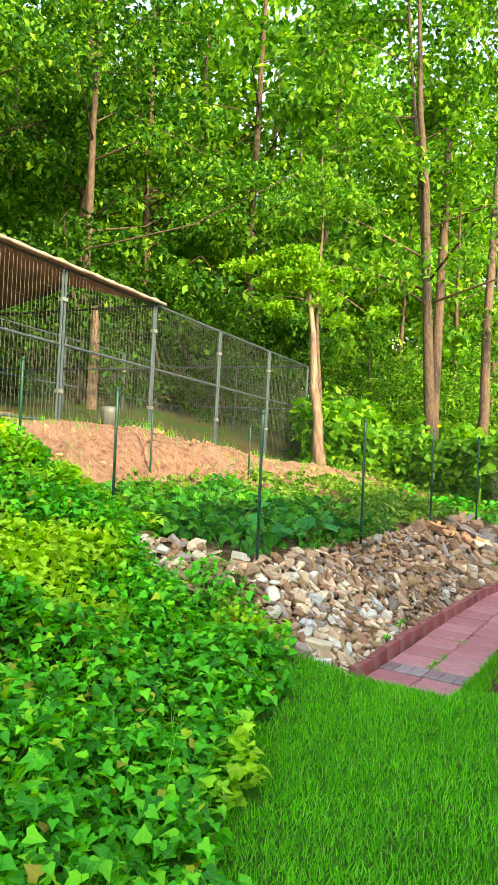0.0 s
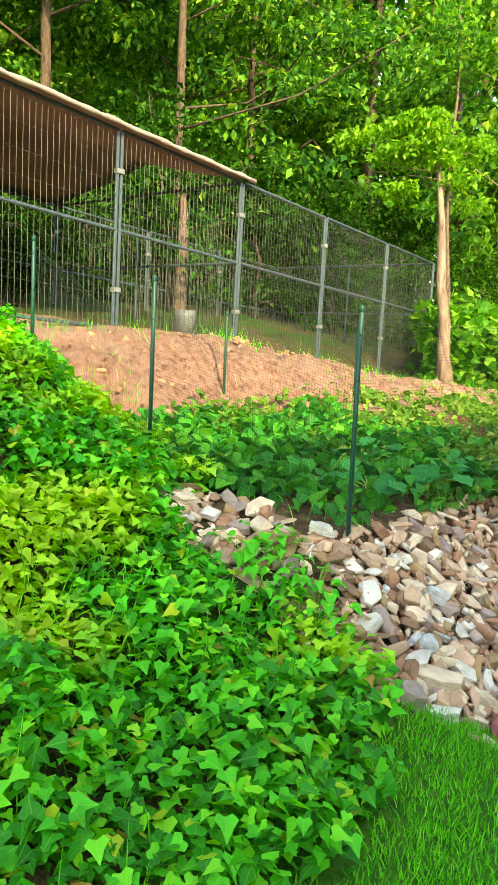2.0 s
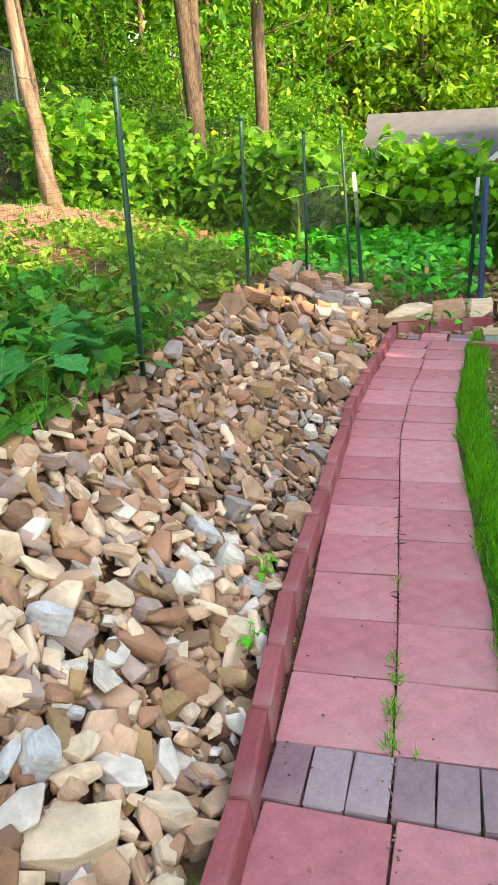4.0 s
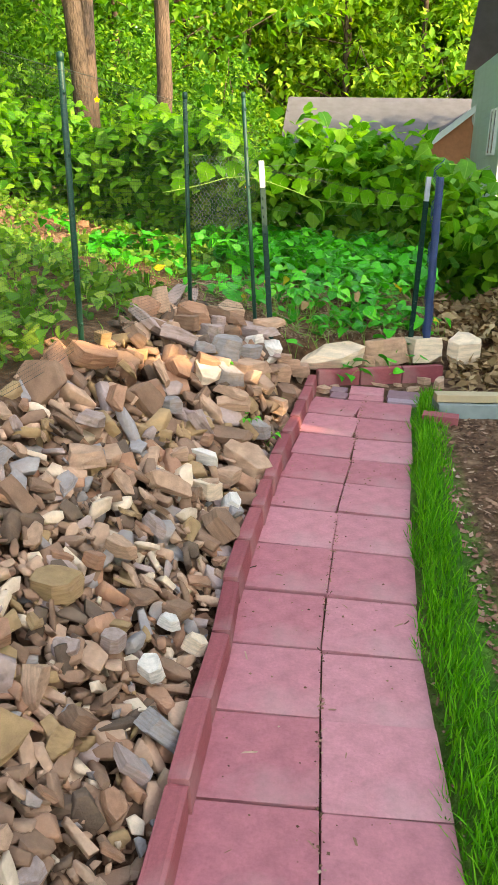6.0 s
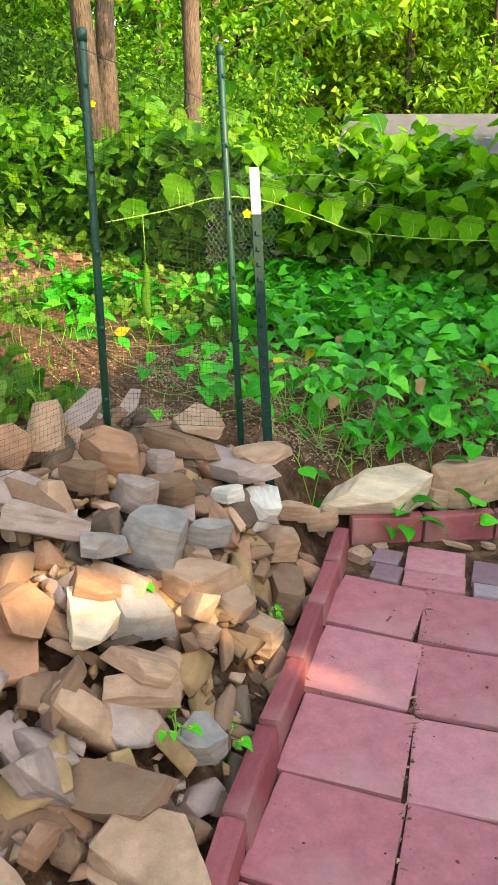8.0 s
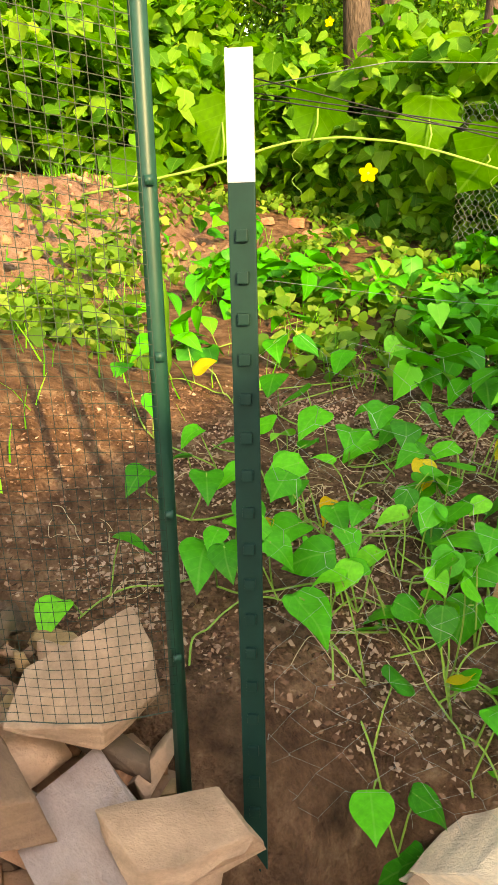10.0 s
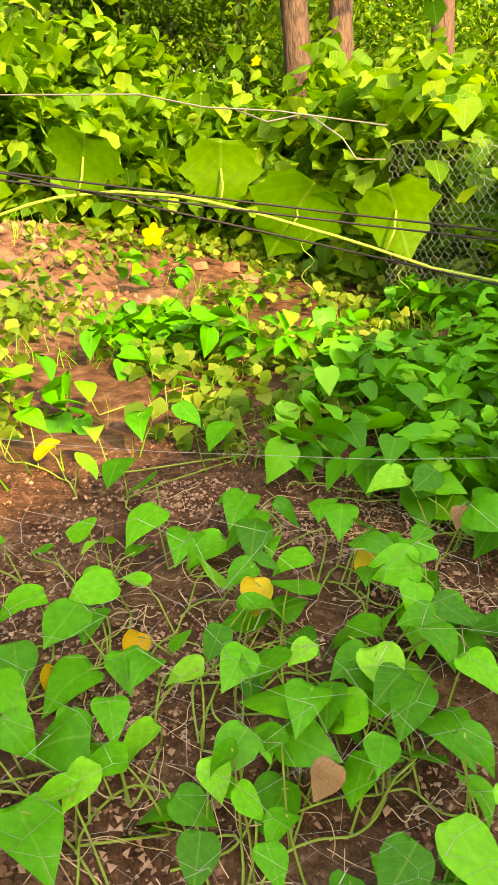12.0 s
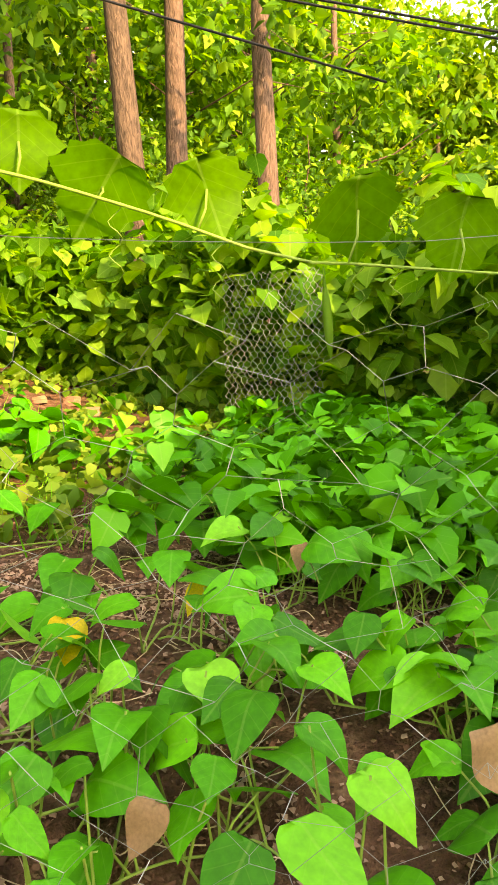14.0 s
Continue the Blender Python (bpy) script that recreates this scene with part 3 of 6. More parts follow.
    lay("paver", slabs[2 + (side > 0)], 0.012 + side * 0.158, -0.37, -0.024, -2, 0, 0, walk_path)
# bricks laid across the slanting far end, pink in the middle and grey at the sides
end_brick = {k: slab_mesh("brick", w, d, 0.05, mat, 30 + i) for i, (k, w, d, mat) in enumerate((("short", 0.105, 0.118, M_brick_grey), ("pink", 0.222, 0.118, M_paver), ("pink_deep", 0.222, 0.20, M_paver), ("grey", 0.205, 0.09, M_brick_grey), ("grey_deep", 0.205, 0.165, M_brick_grey)))}
for kind, x, y, rz in (("short", -0.128, 5.27, -9), ("short", -0.132, 5.40, -10), ("pink", 0.047, 5.245, -5), ("pink_deep", 0.053, 5.412, -4), ("grey", 0.285, 5.212, -3), ("grey_deep", 0.29, 5.345, -7)):
    lay("brick", end_brick[kind], x, y, -0.022 + rng.uniform(-0.003, 0.004), rz, rng.uniform(-1.5, 1.5), rng.uniform(-1.5, 1.5), walk_path)


def edging_mesh(seed):
    r = random.Random(seed)
    bm = bmesh.new()
    box(bm, 0.058, 0.30, 0.15, None, 0.012)
    for v in bm.verts:
        v.co.z += 0.010 * math.cos(v.co.y * 21.0) * (v.co.z > 0)
        v.co += Vector((r.uniform(-1, 1), r.uniform(-1, 1), r.uniform(-1, 1))) * 0.002
    return mesh_of("edging_block", bm, M_edging)


edging = thing("path_edging", None, "scalloped red concrete edging blocks beside the path", "edging", kind="structure")
edge_meshes = [edging_mesh(k) for k in range(3)]
EDGE_Y, EDGE_X = [-0.6, 0.0, 0.64, 2.2, 3.0, 3.9, 5.3], [-0.318, -0.35, -0.392, -0.412, -0.432, -0.398, -0.315]
y, k = -0.45, 0
while y < 5.35:
    ex = float(np.interp(y, EDGE_Y, EDGE_X))
    a = math.degrees(math.atan2(float(np.interp(y - 0.15, EDGE_Y, EDGE_X)) - float(np.interp(y + 0.15, EDGE_Y, EDGE_X)), 0.3))
    lay("edging_block", edge_meshes[k % 3], ex, y, 0.025 + rng.uniform(-0.006, 0.006), a + rng.uniform(-2, 2), rng.uniform(-3.5, 1.5), rng.uniform(-7, 1), edging)
    y += 0.303
    k += 1
for j in range(3):
    lay("edging_block", edge_meshes[j], -0.147 + 0.29 * j, 5.59 + 0.10 * j, 0.03, -71 + rng.uniform(-2, 2), rng.uniform(-1, 1), rng.uniform(-3, 3), edging)


# ---- stones ----
def rock_mesh(seed, slab=0.45, sides=6, worn=False, cuts=3):
    """A shard split off along its bedding: a flat angular block with corners knocked off by breaks."""
    r = random.Random(seed)
    bm = bmesh.new()
    wide, turn = r.uniform(0.5, 0.9), r.uniform(0, 6.283)
    tx, ty = r.gauss(0, 0.16), r.gauss(0, 0.16)
    for k in range(sides):
        a = turn + 6.283 * (k + r.uniform(-0.33, 0.33)) / sides
        d = 0.52 * r.uniform(0.78, 1.1)
        x, y = d * math.cos(a), d * math.sin(a) * wide
        for z, s in ((-0.5, r.uniform(0.8, 1.05)), (0.5, r.uniform(0.72, 1.0))):
            bm.verts.new((x * s, y * s, z * slab * r.uniform(0.8, 1.05) + (tx * x + ty * y) * (1 if z > 0 else 0.4)))
    bmesh.ops.convex_hull(bm, input=bm.verts[:])
    def hull(points):
        bm.clear()
        for p in points:
            bm.verts.new(p)
        bmesh.ops.convex_hull(bm, input=bm.verts[:])
        bmesh.ops.delete(bm, geom=[v for v in bm.verts if not v.link_faces], context="VERTS")

    for k in range(cuts):
        n = Vector((r.gauss(0, 1), r.gauss(0, 1), r.gauss(0.35, 0.7))).normalized()
        reach = max(v.co.dot(n) for v in bm.verts)
        bmesh.ops.bisect_plane(bm, geom=bm.verts[:] + bm.edges[:] + bm.faces[:], plane_co=n * reach * r.uniform(0.66, 0.86), plane_no=n, clear_outer=True)
        hull([v.co.copy() for v in bm.verts])
    bmesh.ops.dissolve_limit(bm, angle_limit=radians(9), verts=bm.verts[:], edges=bm.edges[:])
    if worn:
        bmesh.ops.bevel(bm, geom=bm.edges[:], offset=0.008, segments=1, affect="EDGES")
        bmesh.ops.triangulate(bm, faces=bm.faces[:])
        for reach in (0.3, 0.17):
            bmesh.ops.subdivide_edges(bm, edges=[e for e in bm.edges if e.calc_length() > reach], cuts=1)
            bmesh.ops.triangulate(bm, faces=bm.faces[:])
        bm.normal_update()
        for v in bm.verts:
            p = v.co * 3.5 + Vector((seed, 0, 0))
            flat = abs(v.normal.z)
            # broken edges step along the bedding, split faces stay flat
            v.co += v.normal * (noise.noise(p) * 0.012 + noise.noise(p * 2.9) * 0.009 + (1 - flat) * 0.03 * noise.noise(Vector((p.x * 0.4, p.y * 0.4, p.z * 7.0))))
    elif cuts:
        bmesh.ops.bevel(bm, geom=bm.edges[:], offset=0.012, segments=1, affect="EDGES")
    me = mesh_of("stone", bm, M_stone, worn)
    if worn:
        me.set_sharp_from_angle(angle=radians(16))
    return me


rocks = [rock_mesh(100 + k, [0.22, 0.34, 0.44, 0.28][k % 4], 4 + k % 3, False, 2) for k in range(12)]
splinters = [rock_mesh(130 + k, 0.3, 4, False, 0) for k in range(4)]
big_rocks = [rock_mesh(200 + k, [0.32, 0.44, 0.56][k % 3], 4 + k % 3, True) for k in range(18)]
big_slabs = [rock_mesh(240 + k, 0.24, 4 + k % 3, True) for k in range(10)]


def slope_turn(x, y):
    """Yaw-free tilt of the land at a place."""
    e = 0.08
    n = Vector((ground_z(x - e, y) - ground_z(x + e, y), ground_z(x, y - e) - ground_z(x, y + e), 2 * e)).normalized()
    return Vector((0, 0, 1)).rotation_difference(n).to_matrix().to_4x4()


rock_pile = thing("rock_pile", None, "loose heap of tan, grey and rust sandstone rubble", "rocks")


def stone_size(y, x):
    if y < 0.5:
        return rng.uniform(0.09, 0.16)
    if y < 3.0:
        return rng.choice((0.07, 0.08, 0.09, 0.11, 0.13, 0.16))
    return rng.uniform(0.14, 0.27)


placed = []


def set_stone(x, y, s, lift=0.0, tilt=19, me=None):
    m = Matrix.Translation((x, y, ground_z(x, y) + s * 0.24 + lift)) @ slope_turn(x, y) @ pose(0, 0, 0, max(-38, min(38, rng.gauss(0, tilt))), max(-38, min(38, rng.gauss(0, tilt))), rng.uniform(0, 360))
    ob = new("stone", me or rng.choice(big_rocks if rng.random() < 0.5 else big_slabs))
    ob.parent = rock_pile
    ob.matrix_basis = m @ Matrix.Diagonal((s * rng.uniform(0.95, 1.4), s * rng.uniform(0.85, 1.2), s * rng.uniform(0.6, 1.0), 1))
    ob.material_slots[0].link = "OBJECT"
    # stone tones by place: paler in front for stronger light, browner behind for shade
    ob.material_slots[0].material = M_tone[rng.choice(("cream", "tan", "peach", "ochre", "white", "lilac", "cream", "rust", "peach") if y < 0.8 else ("tan", "lilac", "grey", "brown", "ochre", "tan", "rust", "brown") if y < 3.3 else ("brown", "ochre", "rust", "dark", "brown", "tan", "lilac", "ochre"))]
    placed.append((x, y, s))


def free_spot(x, y, s, k=0.5):
    return all((x - a) ** 2 + (y - b) ** 2 > (k * (s + c)) ** 2 for a, b, c in placed)


def stone_at(x, y, z, w, h, tone, slab):
    """A stone that stands out of the heap: its place, breadth and height as seen from the path."""
    ob = new("stone", rng.choice(big_slabs if slab else big_rocks))
    ob.parent = rock_pile
    ob.material_slots[0].link = "OBJECT"
    ob.material_slots[0].material = M_tone[tone]
    lie = Matrix.Identity(3).to_quaternion().slerp(slope_turn(x, y).to_quaternion(), 0.7 if y < 2 else 0.25).to_matrix().to_4x4()
    m = lie @ pose(0, 0, 0, rng.gauss(0, 6), rng.gauss(0, 8), (22 if y < 1.1 else 0) + rng.uniform(-25, 25))
    ob.matrix_basis = Matrix.Translation((x, y, z - 0.02)) @ m @ Matrix.Diagonal((w * 1.12, max(h, 0.6 * w) * 1.2, min(w, h) * (1.7 if slab else 1.35), 1))
    placed.append((x, y, 0.8 * (w + h) / 2))


stone_at(-0.85, 5.02, 0.56, 0.37, 0.16, "brown", True)
stone_at(-0.57, 5.14, 0.50, 0.29, 0.12, "tan", True)
stone_at(-0.66, 5.08, 0.47, 0.38, 0.13, "lilac", True)
stone_at(-0.97, 4.73, 0.61, 0.23, 0.15, "rust", False)
stone_at(-0.85, 4.84, 0.56, 0.10, 0.09, "lilac", False)
stone_at(-0.64, 4.86, 0.46, 0.15, 0.12, "white", False)
stone_at(-0.57, 5.00, 0.36, 0.14, 0.20, "white", False)
stone_at(-0.49, 5.22, 0.26, 0.12, 0.11, "tan", False)
stone_at(-0.41, 5.57, 0.07, 0.10, 0.14, "cream", False)
stone_at(-0.78, 4.71, 0.52, 0.19, 0.15, "brown", False)
stone_at(-0.85, 4.59, 0.55, 0.17, 0.12, "lilac", False)
stone_at(-0.73, 4.43, 0.50, 0.18, 0.20, "grey", False)
stone_at(-0.83, 4.31, 0.53, 0.13, 0.16, "grey", True)
stone_at(-0.97, 4.54, 0.61, 0.18, 0.14, "brown", False)
stone_at(-0.63, 4.58, 0.45, 0.14, 0.13, "grey", False)
stone_at(-0.60, 4.41, 0.41, 0.26, 0.18, "tan", True)
stone_at(-0.68, 4.18, 0.43, 0.20, 0.20, "grey", True)
stone_at(-0.48, 4.56, 0.16, 0.15, 0.22, "tan", False)
stone_at(-0.50, 5.02, 0.22, 0.18, 0.24, "tan", False)
stone_at(-0.45, 4.91, 0.11, 0.17, 0.25, "brown", False)
stone_at(-0.77, 4.09, 0.45, 0.16, 0.19, "cream", True)
stone_at(-0.63, 4.08, 0.36, 0.21, 0.12, "tan", True)
stone_at(-0.56, 4.28, 0.32, 0.08, 0.14, "tan", False)
stone_at(-0.78, 4.15, 0.48, 0.16, 0.13, "rust", False)
stone_at(-1.14, -0.32, 0.62, 0.12, 0.12, "peach", False)
stone_at(-1.18, -0.53, 0.62, 0.12, 0.12, "tan", False)
stone_at(-1.26, -0.59, 0.63, 0.09, 0.07, "tan", True)
stone_at(-1.14, -0.52, 0.60, 0.10, 0.06, "cream", True)
stone_at(-1.08, -0.40, 0.57, 0.10, 0.06, "peach", True)
stone_at(-1.19, 0.19, 0.64, 0.13, 0.11, "lilac", False)
stone_at(-1.13, 0.45, 0.61, 0.11, 0.10, "lilac", False)
stone_at(-1.12, -0.81, 0.40, 0.13, 0.17, "peach", False)
stone_at(-1.08, -0.90, 0.35, 0.08, 0.08, "rust", False)
stone_at(-1.14, -0.94, 0.37, 0.10, 0.09, "grey", False)
stone_at(-0.93, -0.74, 0.35, 0.08, 0.14, "ochre", False)
stone_at(-0.84, -0.82, 0.29, 0.09, 0.10, "lilac", False)
stone_at(-0.87, -0.90, 0.28, 0.07, 0.11, "cream", False)
stone_at(-0.61, -0.82, 0.20, 0.12, 0.15, "lilac", False)
stone_at(-0.94, -0.65, 0.40, 0.09, 0.08, "cream", False)
stone_at(-0.97, -0.45, 0.48, 0.08, 0.09, "blue", False)
stone_at(-1.19, -0.71, 0.50, 0.06, 0.08, "ochre", False)
stone_at(-1.02, -0.59, 0.48, 0.07, 0.06, "tan", False)
stone_at(-1.18, -0.65, 0.55, 0.07, 0.07, "rust", False)
stone_at(-1.09, -0.59, 0.53, 0.08, 0.08, "brown", False)
stone_at(-1.01, -0.48, 0.50, 0.06, 0.06, "cream", False)
stone_at(-0.41, -0.36, 0.02, 0.10, 0.09, "tan", False)
stone_at(-0.47, -0.43, 0.05, 0.07, 0.09, "cream", False)
stone_at(-0.50, -0.72, 0.13, 0.16, 0.12, "white", True)
stone_at(-0.44, -0.51, 0.04, 0.09, 0.08, "cream", False)
stone_at(-0.32, -0.68, 0.06, 0.10, 0.09, "cream", False)
stone_at(-0.37, -0.72, 0.08, 0.07, 0.06, "peach", False)
stone_at(-0.62, -0.55, 0.18, 0.27, 0.20, "cream", True)
stone_at(-0.74, -0.91, 0.24, 0.10, 0.08, "rust", False)
stone_at(-0.76, -0.73, 0.27, 0.10, 0.08, "tan", False)
stone_at(-1.02, -0.83, 0.35, 0.10, 0.10, "brown", False)
stone_at(-1.03, -0.67, 0.44, 0.11, 0.07, "brown", True)
stone_at(-0.88, -0.11, 0.40, 0.14, 0.12, "blue", False)
stone_at(-0.74, -0.43, 0.28, 0.11, 0.14, "blue", False)
stone_at(-0.78, -0.49, 0.31, 0.05, 0.14, "blue", False)
stone_at(-0.60, -0.34, 0.16, 0.15, 0.10, "white", True)
stone_at(-0.49, -0.33, 0.07, 0.17, 0.12, "cream", True)
stone_at(-0.67, -0.44, 0.21, 0.06, 0.09, "peach", False)
stone_at(-0.45, -0.19, 0.05, 0.10, 0.10, "peach", False)
stone_at(-0.54, -0.22, 0.11, 0.07, 0.15, "white", False)
stone_at(-0.53, -0.04, 0.10, 0.09, 0.07, "cream", True)
stone_at(-0.58, -0.07, 0.14, 0.09, 0.09, "ochre", False)
stone_at(-0.73, -0.06, 0.27, 0.09, 0.16, "white", False)
stone_at(-0.64, -0.16, 0.19, 0.08, 0.12, "cream", False)
stone_at(-0.81, -0.32, 0.34, 0.11, 0.15, "lilac", False)
stone_at(-0.78, -0.17, 0.31, 0.08, 0.06, "white", True)
stone_at(-0.73, -0.29, 0.27, 0.05, 0.05, "blue", False)
stone_at(-0.71, -0.23, 0.25, 0.05, 0.10, "lilac", False)
stone_at(-0.81, -0.09, 0.34, 0.11, 0.12, "lilac", False)
stone_at(-0.77, 0.05, 0.30, 0.09, 0.06, "white", True)
stone_at(-0.73, 0.17, 0.27, 0.09, 0.12, "lilac", False)
stone_at(-0.66, 0.11, 0.21, 0.13, 0.08, "white", True)
stone_at(-0.66, 0.24, 0.21, 0.11, 0.08, "rust", True)
stone_at(-0.60, 0.21, 0.15, 0.13, 0.10, "brown", True)
stone_at(-0.51, 0.37, 0.08, 0.12, 0.12, "cream", False)
stone_at(-0.58, 0.10, 0.14, 0.14, 0.10, "tan", True)
stone_at(-0.52, 0.66, 0.09, 0.14, 0.11, "blue", True)
stone_at(-0.61, 0.69, 0.17, 0.12, 0.12, "white", False)
stone_at(-0.66, 0.46, 0.21, 0.09, 0.14, "white", False)
stone_at(-0.71, 0.74, 0.25, 0.17, 0.11, "blue", True)
stone_at(-0.73, 0.38, 0.27, 0.11, 0.07, "grey", True)
stone_at(-0.88, 0.39, 0.40, 0.14, 0.07, "cream", True)
stone_at(-0.95, 0.21, 0.46, 0.15, 0.10, "peach", True)
stone_at(-1.01, 0.11, 0.51, 0.07, 0.07, "peach", False)
stone_at(-0.83, 0.11, 0.35, 0.10, 0.13, "peach", False)
stone_at(-0.87, 0.03, 0.39, 0.07, 0.06, "cream", False)
stone_at(-0.88, 0.14, 0.40, 0.12, 0.04, "white", True)
stone_at(-0.67, 1.01, 0.22, 0.13, 0.17, "grey", False)
stone_at(-1.06, 0.29, 0.55, 0.13, 0.08, "grey", True)
stone_at(-1.07, 0.13, 0.56, 0.10, 0.09, "brown", False)
stone_at(-0.96, 0.37, 0.47, 0.06, 0.07, "tan", False)
stone_at(-0.98, -0.06, 0.48, 0.08, 0.09, "peach", False)
stone_at(-0.93, -0.18, 0.44, 0.06, 0.08, "cream", False)
stone_at(-0.52, 3.76, 0.13, 0.26, 0.25, "tan", True)
stone_at(-0.67, 3.48, 0.25, 0.14, 0.17, "white", False)
stone_at(-0.61, 3.24, 0.21, 0.16, 0.17, "cream", True)
stone_at(-0.52, 3.30, 0.13, 0.10, 0.17, "white", False)
stone_at(-0.57, 3.50, 0.17, 0.15, 0.14, "tan", False)
stone_at(-0.86, 3.66, 0.42, 0.14, 0.13, "grey", False)
stone_at(-0.51, 4.07, 0.18, 0.13, 0.18, "grey", False)
stone_at(-0.63, 4.04, 0.32, 0.22, 0.13, "tan", True)
stone_at(-0.61, 3.84, 0.23, 0.30, 0.09, "brown", True)
stone_at(-0.69, 3.65, 0.27, 0.12, 0.16, "rust", False)
stone_at(-0.75, 3.32, 0.32, 0.09, 0.21, "tan", False)
stone_at(-0.65, 3.15, 0.23, 0.12, 0.11, "brown", False)
stone_at(-0.95, 2.81, 0.49, 0.17, 0.17, "tan", True)
stone_at(-0.62, 3.24, 0.21, 0.12, 0.19, "tan", False)
stone_at(-0.50, 3.25, 0.12, 0.09, 0.17, "grey", False)
stone_at(-0.75, 2.52, 0.32, 0.12, 0.09, "tan", False)
stone_at(-0.64, 2.39, 0.23, 0.14, 0.06, "brown", True)
stone_at(-0.56, 2.45, 0.16, 0.13, 0.11, "brown", False)
stone_at(-0.78, 2.38, 0.35, 0.08, 0.09, "rust", False)
stone_at(-0.56, 2.37, 0.17, 0.09, 0.06, "white", False)
stone_at(-0.48, 2.37, 0.10, 0.10, 0.08, "cream", False)
stone_at(-0.56, 2.16, 0.16, 0.08, 0.08, "white", False)
stone_at(-0.66, 2.16, 0.24, 0.08, 0.07, "lilac", False)
tries = 0
while len(placed) < 290 and tries < 20000:
    tries += 1
    if rng.random() < 0.16:
        x = rng.uniform(-2.15, -1.0)
        y = -0.66 + 0.03 * (x + 1.5) + rng.uniform(-0.2, 0.16)
        s = rng.uniform(0.10, 0.2)
    else:
        y = rng.uniform(-0.95, 5.35)
        x = rng.uniform(-1.22, -0.47)
        if y < -0.45 and x > -0.44 + (y + 0.45) * 0.45:
            continue
        s = stone_size(y, x)
    if free_spot(x, y, s, 0.40 if y > 0.2 else 0.38):
        set_stone(x, y, s)


def chips():
    """Broken shards between the stones: two staggered layers of flat pieces and small splinters in the gaps."""
    rs = np.random.RandomState(5)
    spots = []
    for layer in (0, 1):
        y = -0.98
        while y < 5.3:
            gap = float(np.interp(y, [-1, 0.5, 1.1, 2.6, 3.4, 5.3], [0.088, 0.082, 0.066, 0.068, 0.12, 0.12]))
            edge = float(np.interp(y, EDGE_Y, EDGE_X)) - 0.05
            x = -1.27 + gap * rs.uniform(0, 0.8)
            while x < edge:
                spots.append((x + rs.normal(0, gap * 0.2), y + rs.normal(0, gap * 0.25), gap, layer))
                x += gap * (0.8 if x > -1.12 else 1.0)
            y += gap * 0.9
        for _ in range(190):
            spots.append((rs.uniform(-2.15, -1.1), -0.66 + rs.uniform(-0.24, 0.2), 0.09, layer))
    x, y, gap, layer = np.array(spots).T
    keep = ~((y < -0.45) & (x > -0.42 + (y + 0.45) * 0.45))
    x, y, gap, layer = x[keep], y[keep], gap[keep], layer[keep]
    s = gap * np.where(layer == 0, rs.uniform(1.1, 1.6, len(x)), rs.uniform(0.75, 1.75, len(x)))
    # splinters fill the gaps
    n = 2600
    fy = rs.uniform(-0.98, 5.28, n)
    fx = -1.26 + (np.interp(fy, EDGE_Y, EDGE_X) - 0.03 + 1.26) * rs.random(n) ** 0.85
    ok = ~((fy < -0.45) & (fx > -0.42 + (fy + 0.45) * 0.45))
    fx, fy = fx[ok], fy[ok]
    fs = 0.025 + 0.04 * rs.random(len(fx)) ** 1.5
    slope = np.arctan2(land(x - 0.06, y) - land(x + 0.06, y), 0.12)

    def put(x, y, z, s, slope, loose, forms, flat):
        n = len(x)
        c, q, o, e = np.cos(slope * 0.85), np.sin(slope * 0.85), np.zeros(n), np.ones(n)
        lean = np.stack([np.stack([c, o, q], -1), np.stack([o, e, o], -1), np.stack([-q, o, c], -1)], -2)
        rot = lean @ turn_matrices(rs.uniform(0, 6.28, n), np.clip(rs.normal(0, loose, n), -0.8, 0.8), np.clip(rs.normal(0, loose, n), -0.8, 0.8)) @ turn_matrices(rs.uniform(0, 6.28, n), o, o)
        size = np.stack([s * rs.uniform(0.95, 1.6, n), s * rs.uniform(0.8, 1.15, n), s * rs.uniform(*flat, n)], -1)
        which = rs.randint(0, len(forms), n)
        for k, me in enumerate(forms):
            vs, fc = np.array([v.co[:] for v in me.vertices]), [tuple(p.vertices) for p in me.polygons]
            # three grades of one rubble: light along the heap is in the colour
            for lo, hi, mat in ((-9, 0.9, M_chips_lit), (0.9, 3.3, M_chips), (3.3, 9, M_chips_shaded)):
                m = (which == k) & (y >= lo) & (y < hi)
                if m.any():
                    ob = new("rubble", scatter_mesh("rubble", vs, fc, np.stack([x, y, z], -1)[m], rot[m], size[m], mat))
                    ob.parent = rock_pile
                    tagged(ob, "small broken sandstone shards", kind="stuff")

    base = np.maximum(land(x, y), np.where(x < -1.3, 0, 0.03))
    put(x, y, base + np.where(layer == 0, -0.055, -0.005) + rs.uniform(-0.012, 0.016, len(x)), s, slope, 0.42, rocks[:10], (0.5, 0.95))
    put(fx, fy, land(fx, fy) - 0.03 + rs.uniform(-0.02, 0.03, len(fx)), fs, np.full(len(fx), 0.6), 0.5, splinters, (0.6, 1.1))


chips()

long_stones = [rock_mesh(270 + k, 0.5, 5 + k % 2, True, 2) for k in range(4)]

